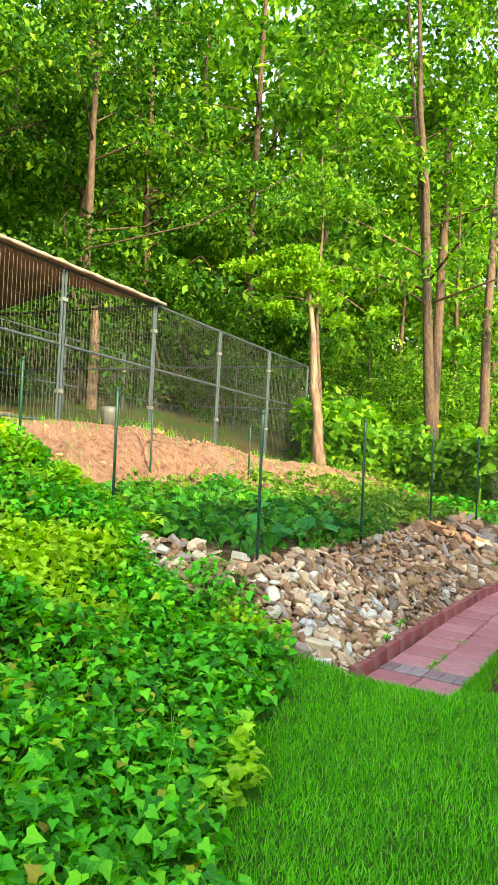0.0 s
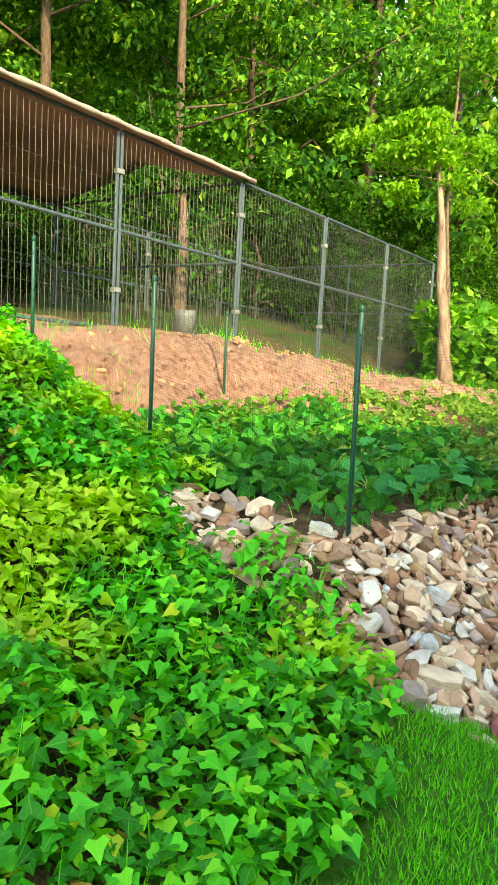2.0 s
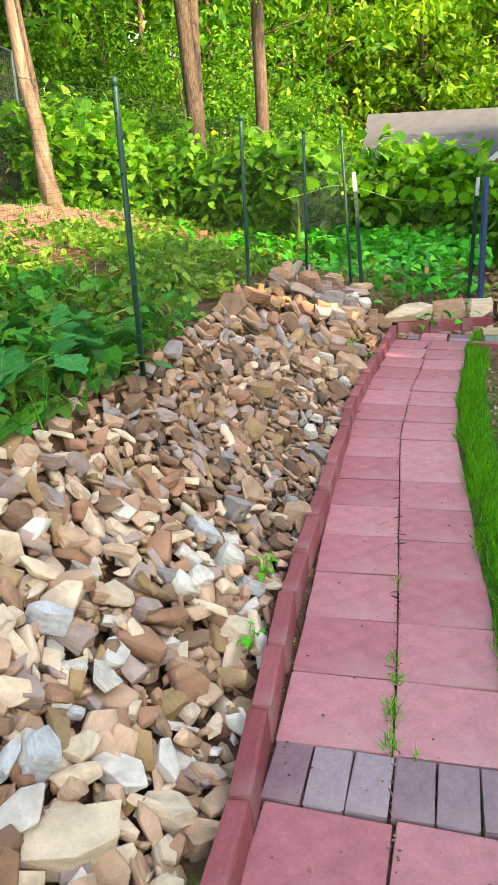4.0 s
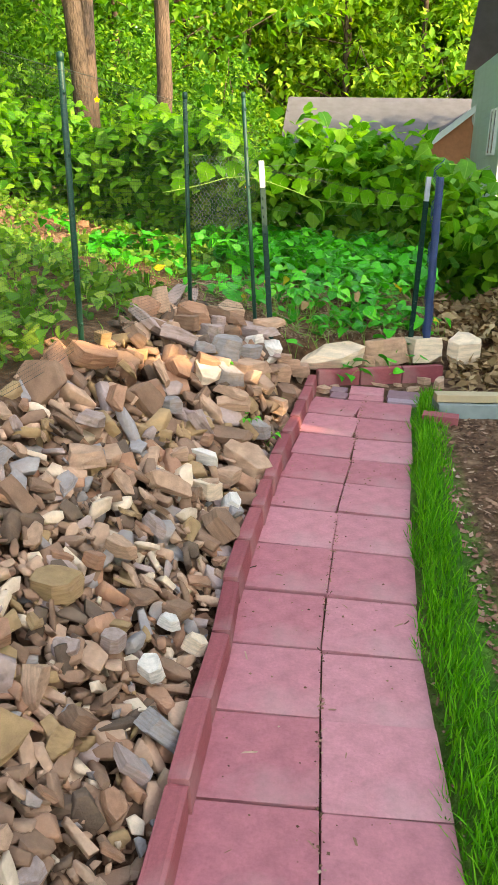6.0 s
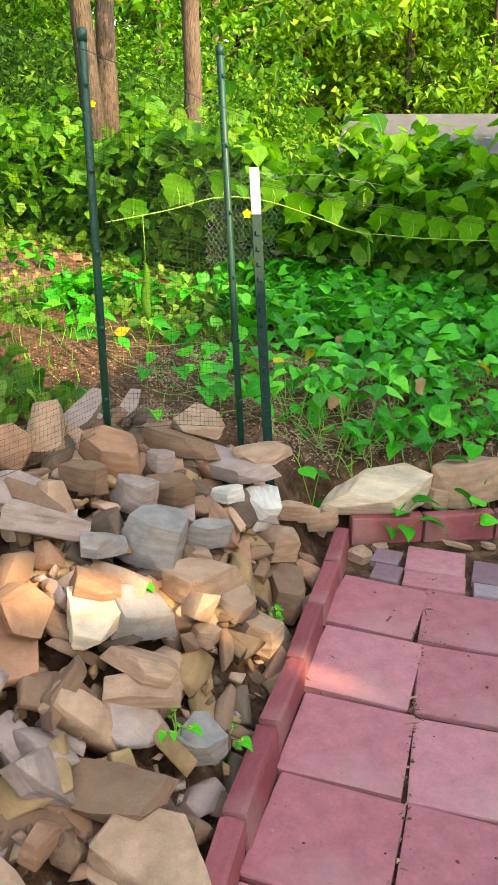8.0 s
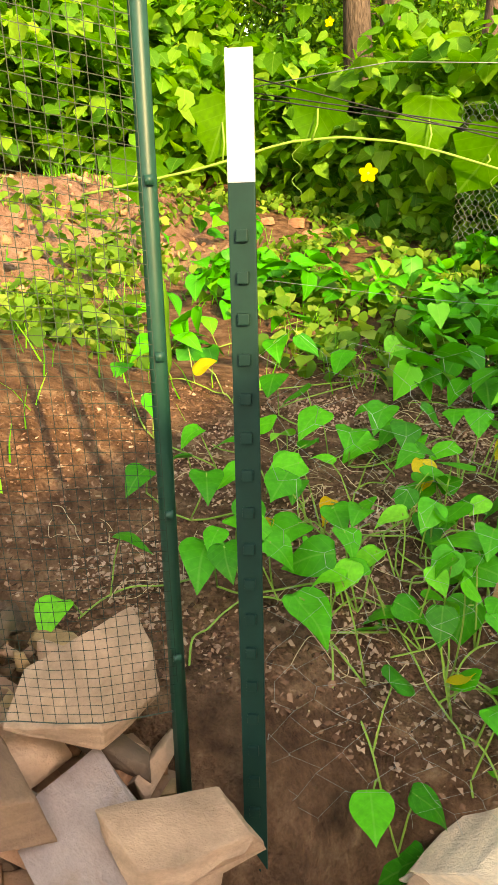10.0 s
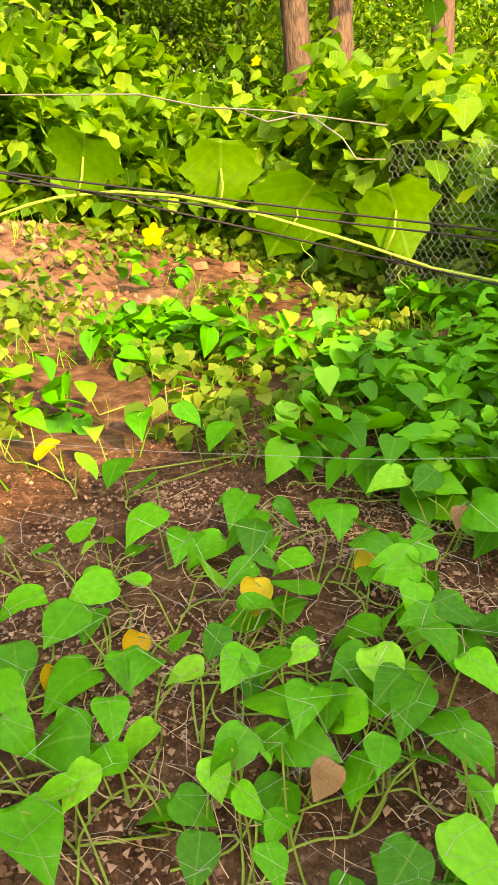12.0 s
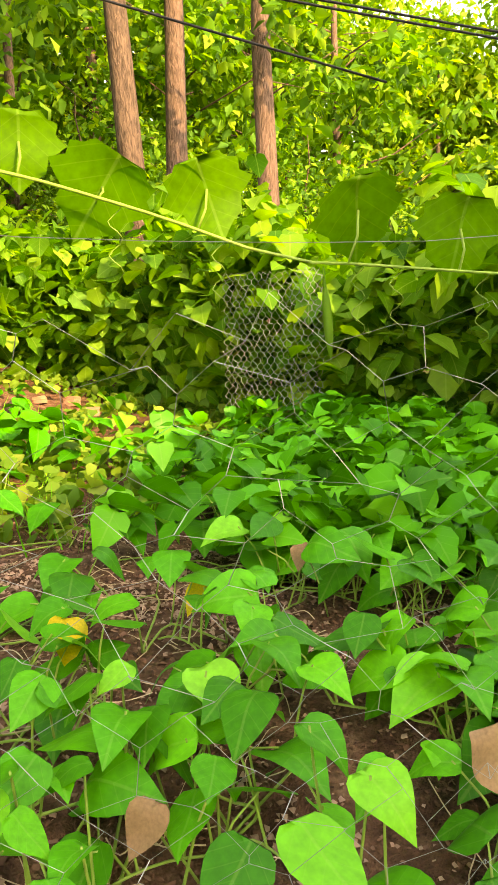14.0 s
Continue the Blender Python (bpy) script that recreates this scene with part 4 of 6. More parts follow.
# stones of the low wall behind the path's end
end_wall = thing("end_stone_wall", None, "low dry wall of long tan sandstone blocks", "stone wall", kind="structure")
for k, (x, y, z, sx, sy, sz, rz) in enumerate(((-0.20, 5.675, 0.15, 0.54, 0.26, 0.27, 29), (0.17, 5.90, 0.16, 0.36, 0.26, 0.40, 33), (0.46, 6.06, 0.15, 0.42, 0.26, 0.36, 28), (0.76, 6.22, 0.13, 0.36, 0.26, 0.36, 30), (0.46, 5.74, 0.0, 0.14, 0.14, 0.16, 20), (0.55, 5.66, 0.0, 0.15, 0.12, 0.18, 70), (-0.235, 5.41, -0.01, 0.14, 0.10, 0.10, 50), (0.14, 5.575, 0.0, 0.17, 0.06, 0.06, -10), (0.27, 5.60, 0.0, 0.09, 0.08, 0.07, 15), (0.36, 5.52, 0.0, 0.12, 0.10, 0.06, 30), (-0.16, 5.50, -0.01, 0.10, 0.06, 0.05, 20), (-0.41, 5.44, 0.10, 0.2, 0.13, 0.26, 40), (-0.44, 5.34, 0.18, 0.2, 0.14, 0.2, 10), (-0.37, 5.52, 0.1, 0.15, 0.12, 0.2, 80), (0.05, 5.84, 0.10, 0.2, 0.14, 0.18, 30), (0.37, 6.02, 0.07, 0.16, 0.14, 0.16, 60))):
    ob = new("stone", (long_stones if k < 4 else big_rocks)[k % 4])
    ob.parent = end_wall
    ob.material_slots[0].link = "OBJECT"
    ob.material_slots[0].material = M_tone["tan" if k == 1 or k > 3 else "cream"]
    ob.matrix_basis = pose(x, y, z, rng.uniform(-5, 5), rng.uniform(-5, 5), rz) @ Matrix.Diagonal((sx, sy * 1.35, sz, 1))


# ---- garden fence: steel stakes and plastic net ----
def stake_mesh(h, r=0.0125):
    bm = bmesh.new()
    tube(bm, [(0, 0, -0.12), (0, 0, h * 0.5), (0, 0, h - 0.012), (0, 0, h)], [r, r, r, r * 0.4], 8)
    for z in np.arange(0.12, h, 0.22):
        box(bm, 0.012, 0.006, 0.012, Matrix.Translation((0.0, -r - 0.002, z)))
    return mesh_of("stake", bm, M_post, True)


STAKES = [(-3.52, -0.70, 1.50, 0.66), (-2.57, -0.52, 0.90, 1.02), (-1.22, -0.42, 0.64, 1.13), (-1.17, 1.39, 0.68, 1.12), (-1.20, 3.51, 0.66, 1.13), (-1.01, 4.80, 0.62, 1.13), (-0.695, 5.285, 0.50, 1.31), (-3.75, 1.40, 1.0, 0.82), (-3.75, 3.5, 0.98, 0.76)]
def leaning(x, y, z, dx, dy, yaw=0.0):
    """A pose whose upright leans by dx, dy for each metre of height."""
    q = Vector((0, 0, 1)).rotation_difference(Vector((dx, dy, 1)).normalized())
    return Matrix.Translation((x, y, z)) @ q.to_matrix().to_4x4() @ pose(0, 0, 0, 0, 0, yaw)


for k, (x, y, z, h) in enumerate(STAKES):
    t = thing("fence_stake", leaning(x, y, z, *((-0.09, 0.11) if k == 6 else (-0.02, 0.01)), rng.uniform(0, 90)), "thin dark green coated steel garden fence stake", "fence post", "garden fence stakes")
    new("shaft", stake_mesh(h)).parent = t
    bm = bmesh.new()
    tube(bm, [(0, 0, h - 0.025), (0, 0, h + 0.004), (0, 0, h + 0.010)], [0.0145, 0.0145, 0.006], 8)
    part("cap", bm, M_post, t, "", True)


def net_panel(a, b, za, zb, h, step=0.016, r=0.00045):
    """Square plastic net between two stakes, with its sag."""
    a, b = Vector((*a, za)), Vector((*b, zb))
    d = b - a
    n = int(d.length / step)
    side = Vector((d.y, -d.x, 0)).normalized()
    verts, faces = [], []

    def strand(pts):
        for p, q in zip(pts, pts[1:]):
            t = (q - p).normalized()
            u = t.cross(side).normalized() * r
            k = len(verts)
            verts.extend([p - u, p + u, q + u, q - u])
            faces.append((k, k + 1, k + 2, k + 3))

    def place(f, z):
        return a.lerp(b, f) + Vector((0, 0, z)) + side * (0.02 * math.sin(f * 3.1) * math.sin(z * 4 + f * 9))

    for i in range(n + 1):
        strand([place(i / n, h * j / 4) for j in range(5)])
    for j in range(int(h / step) + 1):
        strand([place(i / 10, j * step) for i in range(11)])
    top = bmesh.new()
    tube(top, [place(i / 10, h) for i in range(11)], 0.0012, 4)
    low = bmesh.new()
    tube(low, [place(i / 10, 0.0) for i in range(11)], 0.0012, 4)
    return fast_mesh("net_mesh", [v[:] for v in verts], faces, M_mesh), top, low


for i, j in ((0, 1), (1, 2), (2, 3), (3, 4), (4, 5), (5, 6)):
    p, q = STAKES[i], STAKES[j]
    net_mesh, top, low = net_panel(p[:2], q[:2], p[2] + 0.03, q[2] + 0.03, min(p[3], q[3]) - 0.08)
    t = thing("garden_net")
    new("net_mesh", net_mesh).parent = t
    part("top_cord", top, M_mesh, t)
    part("bottom_cord", low, M_mesh, t)
    tagged(t, "fine black plastic garden net stretched between green stakes", "netting", "garden fence nets")

# ---- T post and the wire fence at the path's end ----
def t_post(x, y, z, h, tip, lean, yaw):
    t = thing("t_post", leaning(x, y, z, lean[0], lean[1], yaw), "dark green steel T post with a white painted tip", "fence post", "T posts")
    for nm, z0, z1, mat, lab in (("shaft", -0.42, h - tip, M_tpost, ""), ("painted_tip", h - tip, h, M_white, "white painted tip")):
        bm = bmesh.new()
        box(bm, 0.036, 0.006, z1 - z0, Matrix.Translation((0, 0, (z0 + z1) / 2)), 0.0015)
        box(bm, 0.006, 0.034, z1 - z0, Matrix.Translation((0, 0.019, (z0 + z1) / 2)), 0.0015)
        for s in np.arange(z0 + 0.2, z1 - 0.02, 0.054):
            box(bm, 0.016, 0.008, 0.016, Matrix.Translation((0, -0.006, s)), 0.002)
        part(nm, bm, mat, t, lab)
    return t


t_post(-0.588, 5.325, 0.30, 1.14, 0.16, (-0.10, 0.14), 28)
t_post(0.36, 6.08, 0.22, 1.12, 0.16, (0.02, 0.02), 28)
# roll of dark blue mesh round the second post
def mesh_roll(x, y, z, h, r):
    bm = bmesh.new()
    tube(bm, [(0, 0, 0), (0.004, 0, h * 0.5), (0.012, 0, h)], [r * 0.8, r * 0.82, r * 0.8], 12)
    k = 26
    for i in range(k):
        zz = h * i / k
        for s in (1, -1):
            tube(bm, [(math.cos(s * (a * 0.7 + i)) * r, math.sin(s * (a * 0.7 + i)) * r, zz + a * 0.018) for a in range(10)], 0.0022, 3, False)
    ob = part("mesh_roll", bm, M_blue)
    ob.matrix_basis = pose(x + 0.04, y, z, 0, -1.5, 0)
    tagged(ob, "rolled dark blue plastic mesh standing beside a post", "mesh roll")


mesh_roll(0.43, 6.06, 0.2, 1.14, 0.034)


def hexagons(width, height, cell=0.055, r=0.0008, bulge=0.02, seed=1, slack=0.09, flat=0.9):
    """Chicken wire in the plane x, z; slack: how far its nodes stray, in cells."""
    rs = random.Random(seed)
    bm = bmesh.new()
    w, h = cell, cell * flat
    done = {}

    def node(i, j, o):
        key = (i, j, o)
        if key not in done:
            x = i * w + (w / 2 if j % 2 else 0)
            z = j * h * 0.75 + (0 if o == 0 else h * 0.30)
            s = slack * cell
            done[key] = Vector((x + rs.gauss(0, 1) * s, bulge * math.sin(x * 3.0) * math.sin(z * 4.0) + rs.gauss(0, 1) * s, z + rs.gauss(0, 1) * s - slack * 0.25 * math.sin(x * 2.6)))
        return done[key]

    for j in range(int(height / (h * 0.75))):
        for i in range(int(width / w)):
            a, b = node(i, j, 0), node(i, j, 1)
            tube(bm, [a, b], r * 1.6, 3, False)
            up = (i, i - 1) if j % 2 == 0 else (i + 1, i)
            for q in up:
                if 0 <= q <= int(width / w):
                    tube(bm, [b, node(q, j + 1, 0)], r, 3, False)
    return bm


wire = thing("wire_fence", pose(-0.61, 5.40, 0.26, -6, 0, 33), "sagging galvanised chicken wire between two T posts", "wire fence")
part("hexagon_mesh", hexagons(1.2, 0.84, 0.078, 0.00026, 0.03, 1, 0.10, 0.66), M_hexwire, wire)
bm = bmesh.new()
tube(bm, [(0.1 * k, 0.004 * math.sin(k * 2), 0.885 - 0.05 * math.sin(0.27 * k)) for k in range(12)], 0.0003, 4)
part("edge_wire", bm, M_hexwire, wire, "slack upper edge wire")


# ---- dog kennel ----
KY = [-0.70 + 1.96 * k for k in range(-2, 6)]


def kennel_at(y):
    return -5.1 - 0.0966 * (y - 1.25), 3.48 - 0.040 * (y - 1.25)


def kennel_panel(y0, y1, deep=0.0, label=""):
    """One welded panel: tube frame, middle rail, upright rods and clamps."""
    (x0, z0), (x1, z1) = kennel_at(y0), kennel_at(y1)
    t = thing("kennel_panel", pose(x0 - deep, y0, z0 - 1.82, 0, 0, 0), label or "galvanised welded wire kennel panel on a tube frame", "kennel panel", "dog kennel panels")
    a, b = Vector((0, 0.025, 0)), Vector((x1 - x0, y1 - y0 - 0.025, z1 - z0))
    up, half = Vector((0, 0, 1.82)), Vector((0, 0, 0.91))
    top_a, top_b = a + up, b + up
    mid_a, mid_b = a + half, b + half
    low = min(0.0, ground_z(x0 - deep, y0) - z0 + 1.82, ground_z(x1 - deep, y1) - z1 + 1.82) + 0.02
    a, b, up = a + Vector((0, 0, low)), b + Vector((0, 0, low)), up - Vector((0, 0, low))
    bm = bmesh.new()
    for p, q in ((a, top_a), (b, top_b), (top_a, top_b), (a, b), (mid_a, mid_b)):
        tube(bm, [p, q], 0.018, 8)
    part("tube_frame", bm, M_galv, t)
    bm = bmesh.new()
    n = int((b - a).length / 0.062)
    for i in range(1, n):
        p = a.lerp(b, i / n)
        tube(bm, [p, p + up], 0.0024, 4, False)
    for z in np.arange(0.1, up.z, 0.21):
        tube(bm, [a + Vector((0, 0, z)), b + Vector((0, 0, z))], 0.0016, 3, False)
    part("wire_mesh", bm, M_rod, t)
    for z in (0.35, 1.45):
        bm = bmesh.new()
        box(bm, 0.06, 0.085, 0.045, Matrix.Translation((0.0, 0.0, z)), 0.006)
        part("clamp", bm, M_wire, t, "bright steel pipe clamp")
    return t


for k in range(len(KY) - 1):
    kennel_panel(KY[k], KY[k + 1])
for k in range(len(KY) - 1):
    kennel_panel(KY[k], KY[k + 1], 3.6, "galvanised welded wire kennel panel at the back of the run")


def cross_panel(y, w=3.6):
    x, z = kennel_at(y)
    t = thing("kennel_panel", pose(x, y, z - 1.82), "galvanised kennel end panel across the run", "kennel panel", "dog kennel panels")
    bm = bmesh.new()
    for f in (0, 0.5, 1):
        tube(bm, [(-w * f, 0, 0), (-w * f, 0, 1.82)], 0.018, 8)
    for f in (0, 0.5, 1):
        tube(bm, [(0, 0, 1.82 * f), (-w, 0, 1.82 * f)], 0.018, 8)
    part("tube_frame", bm, M_galv, t)
    bm = bmesh.new()
    for i in range(1, int(w / 0.065)):
        tube(bm, [(-0.065 * i, 0, 0), (-0.065 * i, 0, 1.82)], 0.0026, 4, False)
    part("wire_mesh", bm, M_rod, t)


cross_panel(KY[-1])
cross_panel(KY[4] + 0.02)


def kennel_roof():
    t = thing("kennel_roof", None, "sagging tan tarpaulin gable roof over a dog kennel", "roof")
    y0, y1 = KY[0], KY[4] + 0.12
    bm = bmesh.new()
    n, k = 28, 14
    grid = []
    for i in range(n + 1):
        y = y0 + (y1 - y0) * i / n
        x, z = kennel_at(y)
        line = []
        for j in range(k + 1):
            f = j / k
            rise = 0.38 * (1 - abs(2 * f - 1))
            sag = -0.05 * abs(math.sin(i * math.pi / 4)) * math.sin(f * math.pi * 2) ** 2 + 0.012 * math.sin(i * 2.3 + j)
            line.append(bm.verts.new((x + 0.10 - 3.8 * f, y, z + 0.03 + rise + sag)))
        grid.append(line)
    for r0, r1 in zip(grid, grid[1:]):
        for j in range(k):
            bm.faces.new((r0[j], r0[j + 1], r1[j + 1], r1[j]))
    bmesh.ops.solidify(bm, geom=bm.faces[:], thickness=0.012)
    part("tarpaulin", bm, M_roof_tan, t, smooth=True)
    bm = bmesh.new()
    pts = []
    for i in range(n * 2 + 1):
        y = y0 + (y1 - y0) * i / (2 * n)
        x, z = kennel_at(y)
        pts.append((x + 0.10 + 0.006 * math.sin(i * 1.9), y, z + 0.03 + 0.004 * math.sin(i * 1.3)))
    tube(bm, pts, [0.024 + 0.006 * math.sin(i * 2.7) for i in range(len(pts))], 8)
    part("rolled_edge", bm, M_roof_top, t, "pale rolled tarpaulin edge", True)


kennel_roof()


def kennel_inside():
    z = 1.66
    bm = bmesh.new()
    for i in range(9):
        box(bm, 0.02, 0.145, 1.1, Matrix.Translation((-7.6, -1.7 + 0.15 * i, z + 0.62)), 0.004)
    tagged(part("board_screen", bm, M_board), "dark upright board screen inside the kennel", "screen")
    bm = bmesh.new()
    box(bm, 0.5, 0.75, 0.34, Matrix.Translation((-6.2, 0.1, z + 0.17)), 0.06)
    tagged(part("storage_tub", bm, M_red), "red plastic tub on the kennel floor", "tub")
    bm = bmesh.new()
    tube(bm, [(-5.45, 2.55, z - 0.05), (-5.45, 2.55, z + 0.15), (-5.45, 2.55, z + 0.24)], [0.10, 0.12, 0.125], 14)
    tagged(part("bucket", bm, M_grey, smooth=True), "grey bucket beside the kennel wire", "bucket")


kennel_inside()


# ---- houses beyond the garden ----
def garage():
    t = thing("garage", None, "low brick garage under a broad grey shingle roof", "garage")
    bm = bmesh.new()
    # ridge along x, eaves towards the garden
    x0, x1, yr, ye, zr, ze = -2.75, 9.0, 29.5, 25.0, 3.42, 0.6
    v = [bm.verts.new(p) for p in ((x0, ye, ze), (x1, ye, ze), (x1, yr, zr), (x0, yr, zr), (x0, 34.0, ze), (x1, 34.0, ze))]
    bm.faces.new((v[0], v[1], v[2], v[3]))
    bm.faces.new((v[3], v[2], v[5], v[4]))
    bmesh.ops.solidify(bm, geom=bm.faces[:], thickness=0.12)
    part("roof", bm, M_shingle, t)
    bm = bmesh.new()
    box(bm, x1 - x0 - 0.6, 8.4, 3.0, Matrix.Translation(((x0 + x1) / 2, 29.5, -0.9)))
    part("wall", bm, M_housebrick, t)
    # brick cross gable with white rake boards
    bm = bmesh.new()
    gx, gz = 3.6, 3.2
    f = bm.faces.new([bm.verts.new(p) for p in ((1.45, 24.6, -1.5), (gx + gx - 1.45, 24.6, -1.5), (gx + gx - 1.45, 24.6, 1.55), (gx, 24.6, gz), (1.45, 24.6, 1.55))])
    ext = bmesh.ops.extrude_face_region(bm, geom=[f])
    bmesh.ops.translate(bm, verts=[e for e in ext["geom"] if isinstance(e, bmesh.types.BMVert)], vec=(0, 4.0, 0))
    part("gable", bm, M_housebrick, t, "orange brick gable")
    bm = bmesh.new()
    for s in (-1, 1):
        a, b = Vector((gx + s * 2.35, 24.5, 1.42)), Vector((gx, 24.5, 3.3))
        d = b - a
        box(bm, d.length, 0.14, 0.16, Matrix.Translation((a + b) / 2) @ Matrix.Rotation(-math.atan2(d.z, d.x), 4, "Y"), 0.01)
    part("rake_board", bm, M_whitetrim, t, "white painted rake boards")
    bm = bmesh.new()
    bmesh.ops.create_cone(bm, cap_ends=True, segments=20, radius1=0.26, radius2=0.26, depth=0.1, matrix=Matrix.Translation((3.2, 24.53, 2.55)) @ Matrix.Rotation(math.pi / 2, 4, "X"))
    part("round_vent", bm, M_whitetrim, t, "white round gable vent")


garage()


def far_house():
    t = thing("house", None, "pale blue-grey sided house with a grey shingle roof", "house")
    bm = bmesh.new()
    box(bm, 3.96, 5.96, 5.2, Matrix.Translation((5.02, 22.6, 1.3)))
    wall = part("wall", bm, M_siding, t)
    bm = bmesh.new()
    box(bm, 4.02, 6.02, 0.2, None, 0.012)
    board = mesh_of("siding_board", bm, M_siding)
    for i in range(26):
        lay("siding_board", board, 5.02, 22.6, -1.2 + 0.2 * i, 0.0, parent=wall)
    bm = bmesh.new()
    for x, y in ((3.0, 19.57), ):
        box(bm, 0.14, 0.1, 5.2, Matrix.Translation((x + 0.06, y, 1.4)), 0.01)
        box(bm, 4.2, 0.10, 0.18, Matrix.Translation((5.05, y - 0.12, 3.95)), 0.01)
    part("corner_trim", bm, M_whitetrim, t, "white corner trim")
    bm = bmesh.new()
    v = [bm.verts.new(p) for p in ((2.75, 19.2, 3.95), (7.3, 19.2, 3.95), (7.3, 22.6, 7.2), (2.75, 22.6, 7.2), (2.75, 26.0, 3.95), (7.3, 26.0, 3.95))]
    bm.faces.new((v[0], v[1], v[2], v[3]))
    bm.faces.new((v[3], v[2], v[5], v[4]))
    bmesh.ops.solidify(bm, geom=bm.faces[:], thickness=0.14)
    part("roof", bm, M_shingle, t)
    for i in range(2):
        bm = bmesh.new()
        box(bm, 0.06, 0.34, 0.95, Matrix.Translation((2.99, 20.5 + i * 0.5, 2.1)), 0.01)
        w = part("window", bm, M_glass, t, "narrow dark window")
        bm = bmesh.new()
        for dy in (-0.2, 0.2):
            box(bm, 0.08, 0.05, 1.05, Matrix.Translation((2.98, 20.5 + i * 0.5 + dy, 2.1)), 0.005)
        part("window_frame", bm, M_whitetrim, w)


far_house()


# ---- unseen wall added to block the sun ----
def shade_wall():
    bm = bmesh.new()
    # stepped outline cut to shape the shade; a slanting slot passes one sun patch
    outlines = (((-13, -1), (-13, 7.4), (-5.3, 7.4), (-4.7, 6.2), (-0.6, 6.2), (-0.6, 5.3), (0.2, 4.92), (0.8, 4.47), (1.3, 3.84), (1.3, -1)),
                ((-0.6, 6.2), (1.3, 6.2), (1.3, 3.92), (0.8, 4.55), (0.3, 5.00), (-0.6, 5.5)),
                ((1.3, -1), (1.3, 5.3), (1.6, 5.3), (1.6, 5.22), (3.2, 5.22), (3.2, 5.3), (5.6, 5.3), (5.6, 5.45), (17, 5.45), (17, -1)))
    for line in outlines:
        f = bm.faces.new([bm.verts.new((6.0, y, z)) for y, z in line])
        ext = bmesh.ops.extrude_face_region(bm, geom=[f])
        bmesh.ops.translate(bm, verts=[e for e in ext["geom"] if isinstance(e, bmesh.types.BMVert)], vec=(0.02, 0, 0))
    bmesh.ops.recalc_face_normals(bm, faces=bm.faces[:])
    tagged(part("unseen_shade_wall", bm, M_shade_wall), "unseen plain wall added to shade the garden from the sun", "wall", kind="structure")


shade_wall()

# ---- woods ----
woods = [tree_shape(300 + k, h, r, cf, cr, cl, per, lf, sp, M_forest, M_bark_dark if k % 2 else M_bark, 0.8, flat=0.38) for k, (h, r, cf, cr, cl, per, lf, sp) in enumerate(((17, 0.15, 0.12, 3.9, 75, 46, 0.34, 0.9), (18, 0.16, 0.16, 3.6, 75, 46, 0.34, 0.95), (15, 0.13, 0.10, 3.9, 75, 46, 0.32, 0.85), (13, 0.10, 0.08, 3.4, 70, 46, 0.31, 0.8), (18, 0.16, 0.2, 3.9, 75, 46, 0.34, 0.95)))]
# like the bushes below, but with shade painted in the leaves
shrubs = [tree_shape(340 + k, 3.2 + k, 0.05, 0.08, 1.7, 45, 60, 0.15, 0.55, M_under_shade, M_bark_dark, 0.5) for k in range(2)]
# far trees, with the haze in their leaf colour
domes = [tree_shape(360 + k, 12 + 2 * k, 0.16, 0.06, 4.4, 90, 52, 0.37, 1.15, M_canopy_haze, M_bark_dark, 0.6) for k in range(3)]
bushes = [tree_shape(350 + k, 3.0 + k, 0.05, 0.08, 1.6, 45, 60, 0.15, 0.55, M_forest, M_bark_dark, 0.5) for k in range(2)]
# trees for behind the kennel, their shade painted in the leaves
shaded_trees = [tree_shape(370 + k, 14 + 2 * k, 0.10, 0.10, 3.6, 84, 170, 0.14, 0.78, M_wood_shade, M_bark_dark, 0.6, flat=0.32) for k in range(3)]
spots = []
rw = random.Random(11)


def wood_spot(x, y, gap):
    if all((x - a) ** 2 + (y - b) ** 2 > gap * gap for a, b in spots):
        spots.append((x, y))
        return True
    return False


count = 0
for _ in range(900):
    zone = rw.random()
    if zone < 0.55:
        x, y = rw.uniform(-28, -9.8), rw.uniform(-7, 34)
    elif zone < 0.78:
        x, y = rw.uniform(-15, -7.0), rw.uniform(17, 36)
    else:
        x, y = rw.uniform(-8, 24), rw.uniform(37, 54)
    if count < 92 and wood_spot(x, y, 2.4):
        count += 1
        s = rw.uniform(0.85, 1.2) * (1.2 if x > -16 and y < 13 else 1.0)
        plant_tree("forest_tree", rw.choice(domes if y > 36.9 else shaded_trees if x > -16 and y < 13 else woods), pose(x, y, ground_z(x, y) - 0.1, 0, 0, rw.uniform(0, 360)) @ Matrix.Diagonal((s, s, s, 1)), "tall leafy green forest tree with a straight trunk", "woodland trees")
count = 0
for _ in range(400):
    x, y = (rw.uniform(-12.5, -9.3), rw.uniform(-4, 17)) if rw.random() < 0.72 else (rw.uniform(-9, -3.0), rw.uniform(15.5, 22))
    if count < 44 and wood_spot(x, y, 1.2):
        count += 1
        s = rw.uniform(0.6, 1.1)
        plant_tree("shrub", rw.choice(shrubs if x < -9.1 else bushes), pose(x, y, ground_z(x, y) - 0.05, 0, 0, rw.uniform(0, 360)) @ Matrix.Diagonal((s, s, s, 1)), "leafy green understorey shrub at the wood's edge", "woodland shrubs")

count = 0
for _ in range(300):
    x, y = rw.uniform(-9, 24), rw.uniform(38, 62)
    if count < 26 and wood_spot(x, y, 2.6):
        count += 1
        s = rw.uniform(0.85, 1.25)
